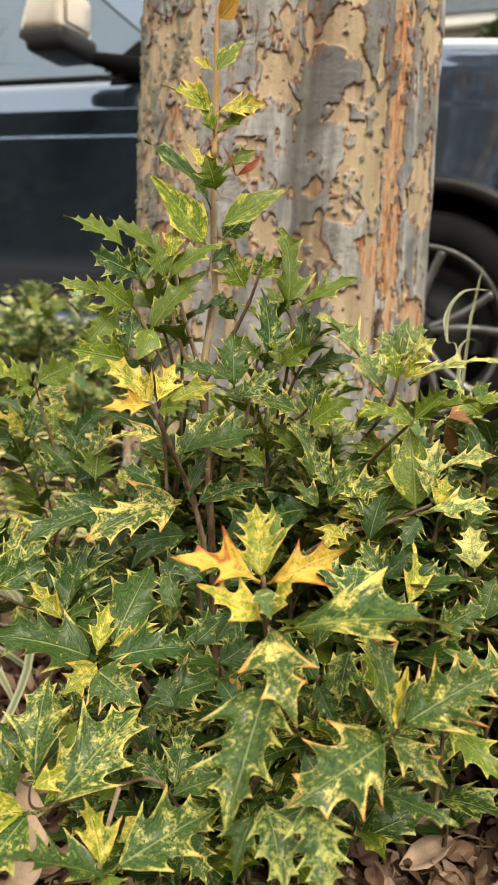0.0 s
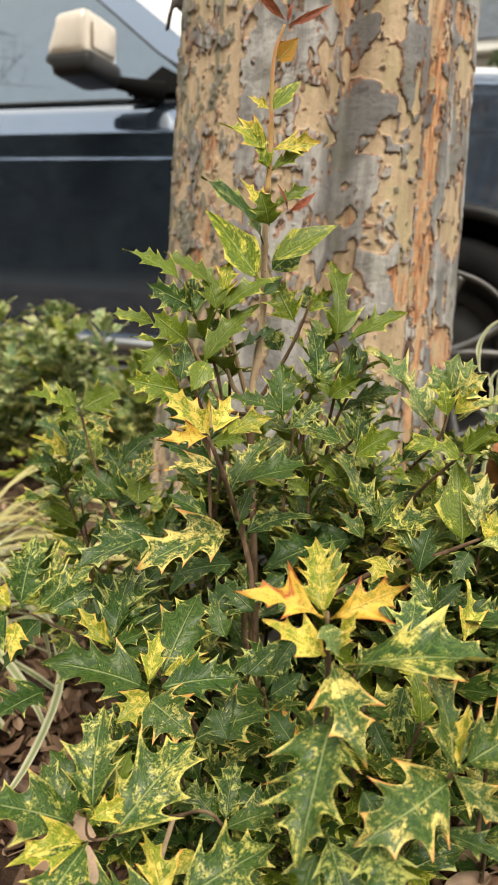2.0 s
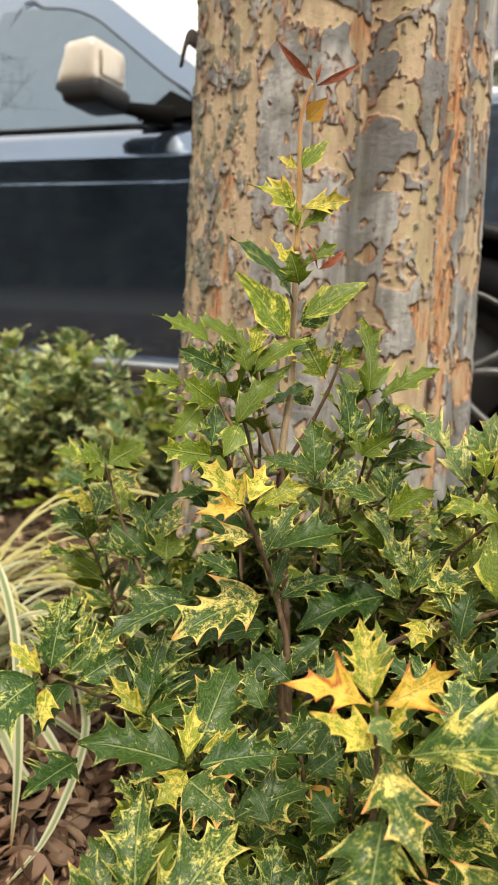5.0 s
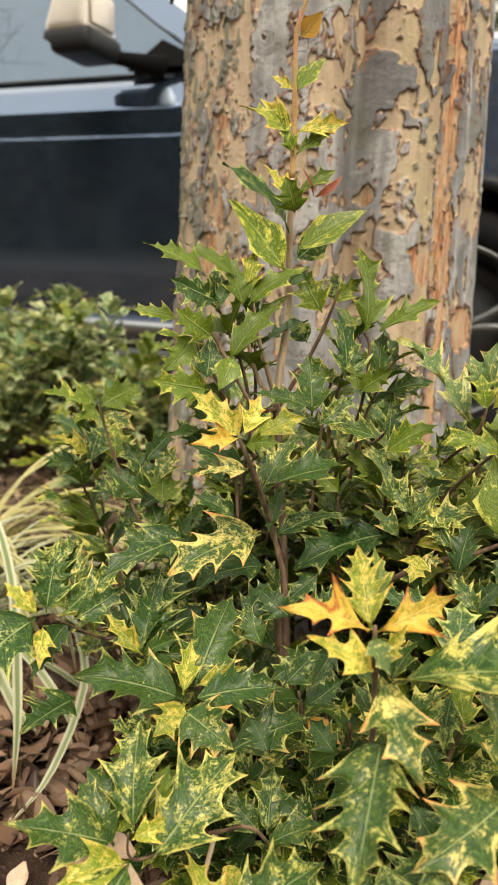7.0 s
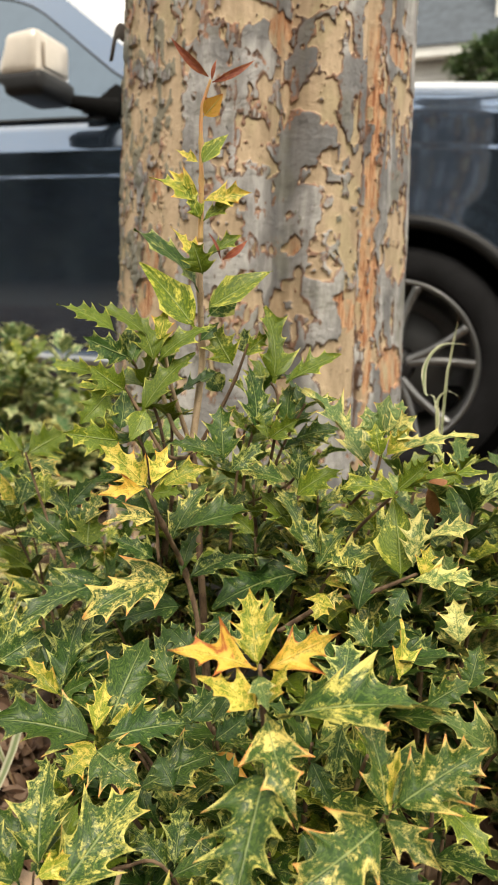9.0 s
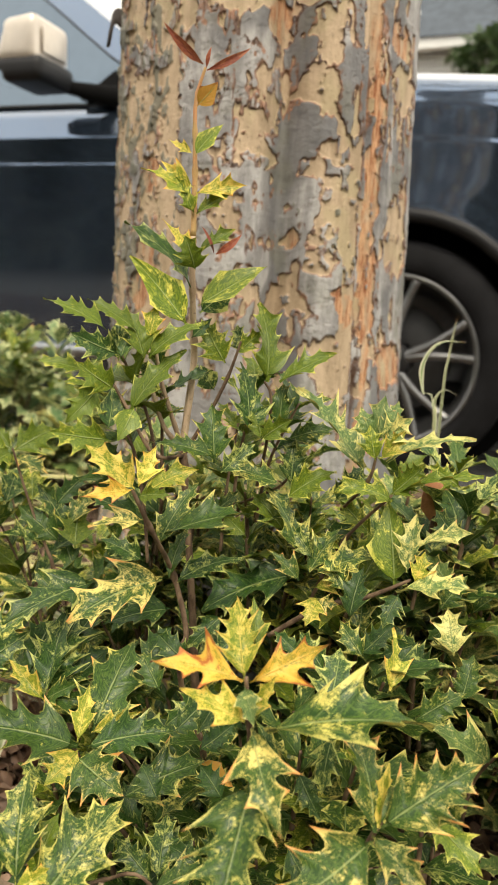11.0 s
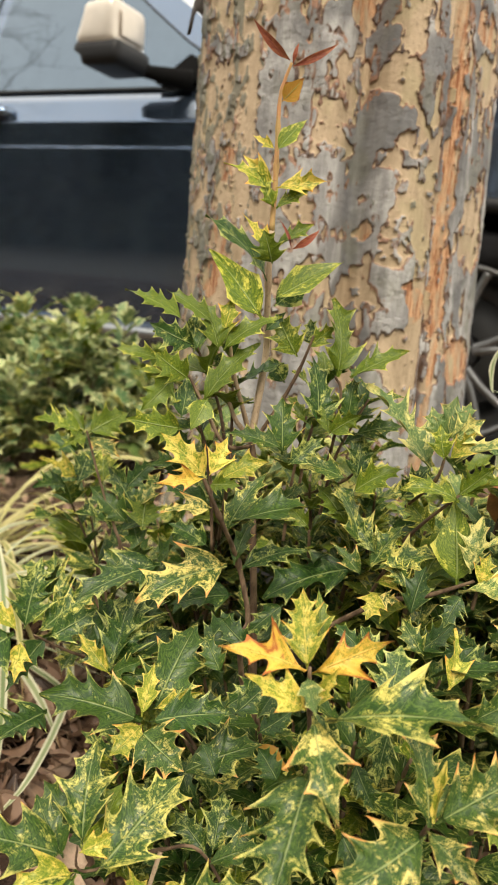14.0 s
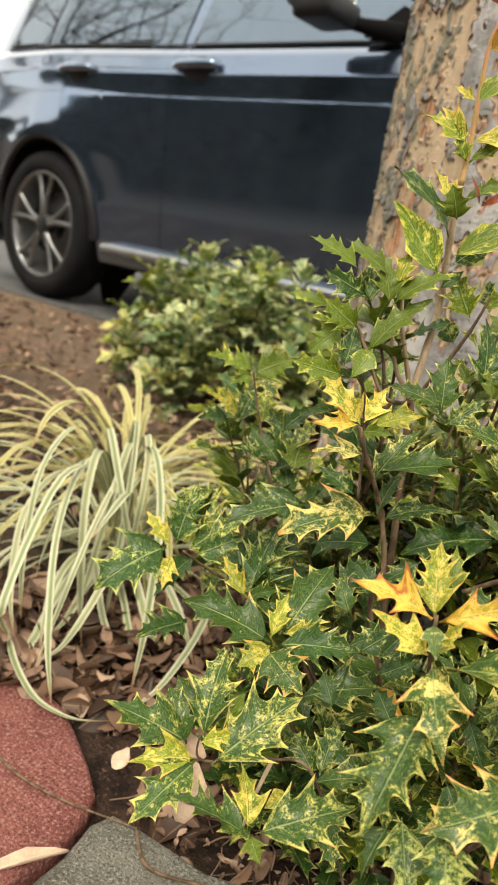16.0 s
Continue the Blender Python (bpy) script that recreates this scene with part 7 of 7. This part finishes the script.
leaf(holly, (0.057, 0.498, 0.332), (0.038, 0.509, 0.349), (-0.08, -0.88, 0.47), "oval", LEAF_PALE, 1.32)
leaf(holly, (0.058, 0.528, 0.354), (0.039, 0.538, 0.373), (-0.07, -0.91, 0.42), "oval", LEAF_DARK, 1.20)
leaf(holly, (0.051, 0.457, 0.290), (0.033, 0.469, 0.307), (-0.05, -0.82, 0.57), "broad", LEAF_DARK, 1.25)
leaf(holly, (0.072, 0.452, 0.280), (0.076, 0.470, 0.304), (0.02, -0.79, 0.61), "broad", LEAF_MARBLE, 1.17)
leaf(holly, (0.006, 0.472, 0.286), (0.024, 0.489, 0.305), (0.19, -0.83, 0.52), "oval", LEAF_DARK, 1.09)
leaf(holly, (-0.039, 0.507, 0.333), (-0.060, 0.514, 0.353), (0.14, -0.89, 0.43), "oval", LEAF_DARK, 1.05)
leaf(holly, (0.053, 0.548, 0.389), (0.030, 0.554, 0.401), (-0.07, -0.95, 0.30), "oval", LEAF_LIME, 1.21)
leaf(holly, (-0.007, 0.428, 0.293), (-0.027, 0.439, 0.310), (0.07, -0.81, 0.58), "oval", LEAF_DARK, 1.18)
leaf(holly, (-0.020, 0.428, 0.297), (-0.042, 0.433, 0.309), (0.15, -0.76, 0.63), "oval", LEAF_DARK, 1.00)
leaf(holly, (-0.193, 0.491, 0.363), (-0.215, 0.488, 0.383), (0.40, -0.84, 0.36), "oval", LEAF_DARK, 1.10)
leaf(holly, (-0.121, 0.511, 0.352), (-0.105, 0.526, 0.369), (0.43, -0.82, 0.38), "oval", LEAF_MARBLE, 1.14)
leaf(holly, (-0.183, 0.480, 0.385), (-0.199, 0.482, 0.408), (0.40, -0.84, 0.37), "oval", LEAF_MARBLE, 1.14)
leaf(holly, (-0.233, 0.474, 0.352), (-0.221, 0.494, 0.372), (0.59, -0.72, 0.36), "oval", LEAF_DARK, 1.12)
leaf(holly, (-0.215, 0.457, 0.288), (-0.239, 0.455, 0.306), (0.43, -0.77, 0.47), "oval", LEAF_MARBLE, 1.23)


def side_shoot(tip, lean, pairs, length, materials, seed):
    """A leafy side shoot, each leaf its own part."""
    rng = random.Random(seed)
    t = Vector(tip)
    b = t - Vector(lean) * (0.09 if length > 0.05 else 0.05)
    branch([b - Vector(lean) * 0.02 - Vector((0, 0, 0.03)), b, t], [0.0034, 0.0030, 0.0022], STEM_BROWN, (), seed)
    for base, end, face in shoot_leaves(b, t, pairs, length, rng, 1.0):
        leaf(holly, base, end, face + Vector((0.1, -0.5, 0.5)), rng.choice(("broad", "oval", "long", "hook", "broad")), rng.choice(materials), rng.uniform(0.9, 1.15))


for i, (tip, lean) in enumerate((
        ((0.125, 0.47, 0.275), (0.4, -0.4, 0.8)), ((0.115, 0.57, 0.34), (0.2, -0.2, 1.0)), ((0.165, 0.56, 0.33), (0.4, -0.1, 0.9)),
        ((0.17, 0.49, 0.265), (0.5, -0.3, 0.8)), ((0.20, 0.63, 0.35), (0.3, 0.0, 0.9)), ((0.13, 0.66, 0.38), (0.2, 0.0, 1.0)))):
    side_shoot(tip, lean, 4, 0.060, (LEAF_MARBLE, LEAF_PALE, LEAF_LIME, LEAF_DARK), 300 + i)
for i, (tip, lean) in enumerate((
        ((-0.30, 0.46, 0.255), (-0.3, -0.4, 0.8)), ((-0.335, 0.53, 0.31), (-0.3, -0.2, 0.9)), ((-0.37, 0.58, 0.345), (-0.3, 0.0, 1.0)),
        ((-0.235, 0.50, 0.29), (-0.2, -0.4, 0.9)), ((-0.06, 0.57, 0.36), (0.1, -0.3, 1.0)))):
    side_shoot(tip, lean, 4, 0.060, (LEAF_DARK, LEAF_MARBLE, LEAF_MARBLE, LEAF_LIME), 330 + i)
for i, (tip, lean) in enumerate((
        ((-0.176, 0.470, 0.470), (-0.4, -0.1, 0.9)), ((-0.195, 0.480, 0.440), (-0.5, 0.0, 0.8)), ((-0.158, 0.495, 0.462), (-0.1, 0.1, 1.0)),
        ((-0.095, 0.530, 0.452), (0.2, 0.1, 1.0)), ((-0.062, 0.525, 0.440), (0.4, 0.0, 0.9)), ((-0.110, 0.530, 0.420), (0.1, 0.1, 1.0)),
        ((-0.185, 0.500, 0.405), (-0.3, 0.1, 0.9)))):
    side_shoot(tip, lean, 3, 0.046, (LEAF_LIME, LEAF_MARBLE, LEAF_LIME, LEAF_DARK), 360 + i)


# ---- single fallen leaves and small things ----
def fallen_leaf(name_label, at, size, turn, material, seed, tilt=(0, 0), width=1.0):
    v, f, uv = dead_shape(seed)
    v = [(a * size * width, b * size, c * size * 0.6) for a, b, c in v]
    ob = new("fallen_leaf", mesh_from("fallen_leaf", v, f, material, uv))
    ob.matrix_world = pose(*at, tilt[0], tilt[1], turn)
    mod = ob.modifiers.new("thickness", "SOLIDIFY")
    mod.thickness = 0.0006
    tagged(ob, name_label, "dead leaf", "single fallen leaves")
    return ob


fallen_leaf("pale tan dry leaf caught under the shrub", (-0.128, 0.288, 0.176), 0.034, 40, DEAD_PALE, 3, (55, 10), 1.2)
fallen_leaf("pale tan dry leaf caught under the shrub", (-0.150, 0.306, 0.188), 0.030, 100, DEAD_PALE, 5, (35, -10), 0.9)
fallen_leaf("large tan dry leaf lying on the mulch", (0.000, 0.590, 0.022), 0.062, 10, DEAD_PALE, 2, (20, 15), 1.1)
fallen_leaf("large tan dry leaf lying on the mulch", (0.050, 0.560, 0.02), 0.052, 130, DEAD_PALE, 6, (-15, 10), 1.0)
fallen_leaf("curled rust-brown dry leaf hanging in the shrub", (0.037, 0.60, 0.362), 0.065, 200, DEAD_RUST, 4, (70, 20), 0.8)
fallen_leaf("tan dry leaf on the concrete edging", (-0.262, 0.275, 0.019), 0.062, -25, DEAD_PALE, 0, (0, 4), 0.42)
fallen_leaf("small tan dry leaf beside the paving block", (-0.303, 0.402, 0.014), 0.026, 20, DEAD_PALE, 1, (10, 8), 1.3)


def ground_twig(points, radius, label):
    v, f = tube(points, [radius, radius, radius * 0.8, radius * 0.6][:len(points)], 6, 0.3, 4)
    tagged(new("twig", mesh_from("twig", v, f, STEM_BROWN)), label, "twig")


ground_twig([(-0.42, 0.325, 0.018), (-0.36, 0.318, 0.018), (-0.30, 0.330, 0.018), (-0.235, 0.362, 0.014)], 0.0014, "thin brown twig lying across the paving block")
ground_twig([(-0.235, 0.362, 0.012), (-0.20, 0.345, 0.012), (-0.15, 0.37, 0.012), (-0.10, 0.378, 0.012)], 0.0016, "thin brown root on the concrete edging")
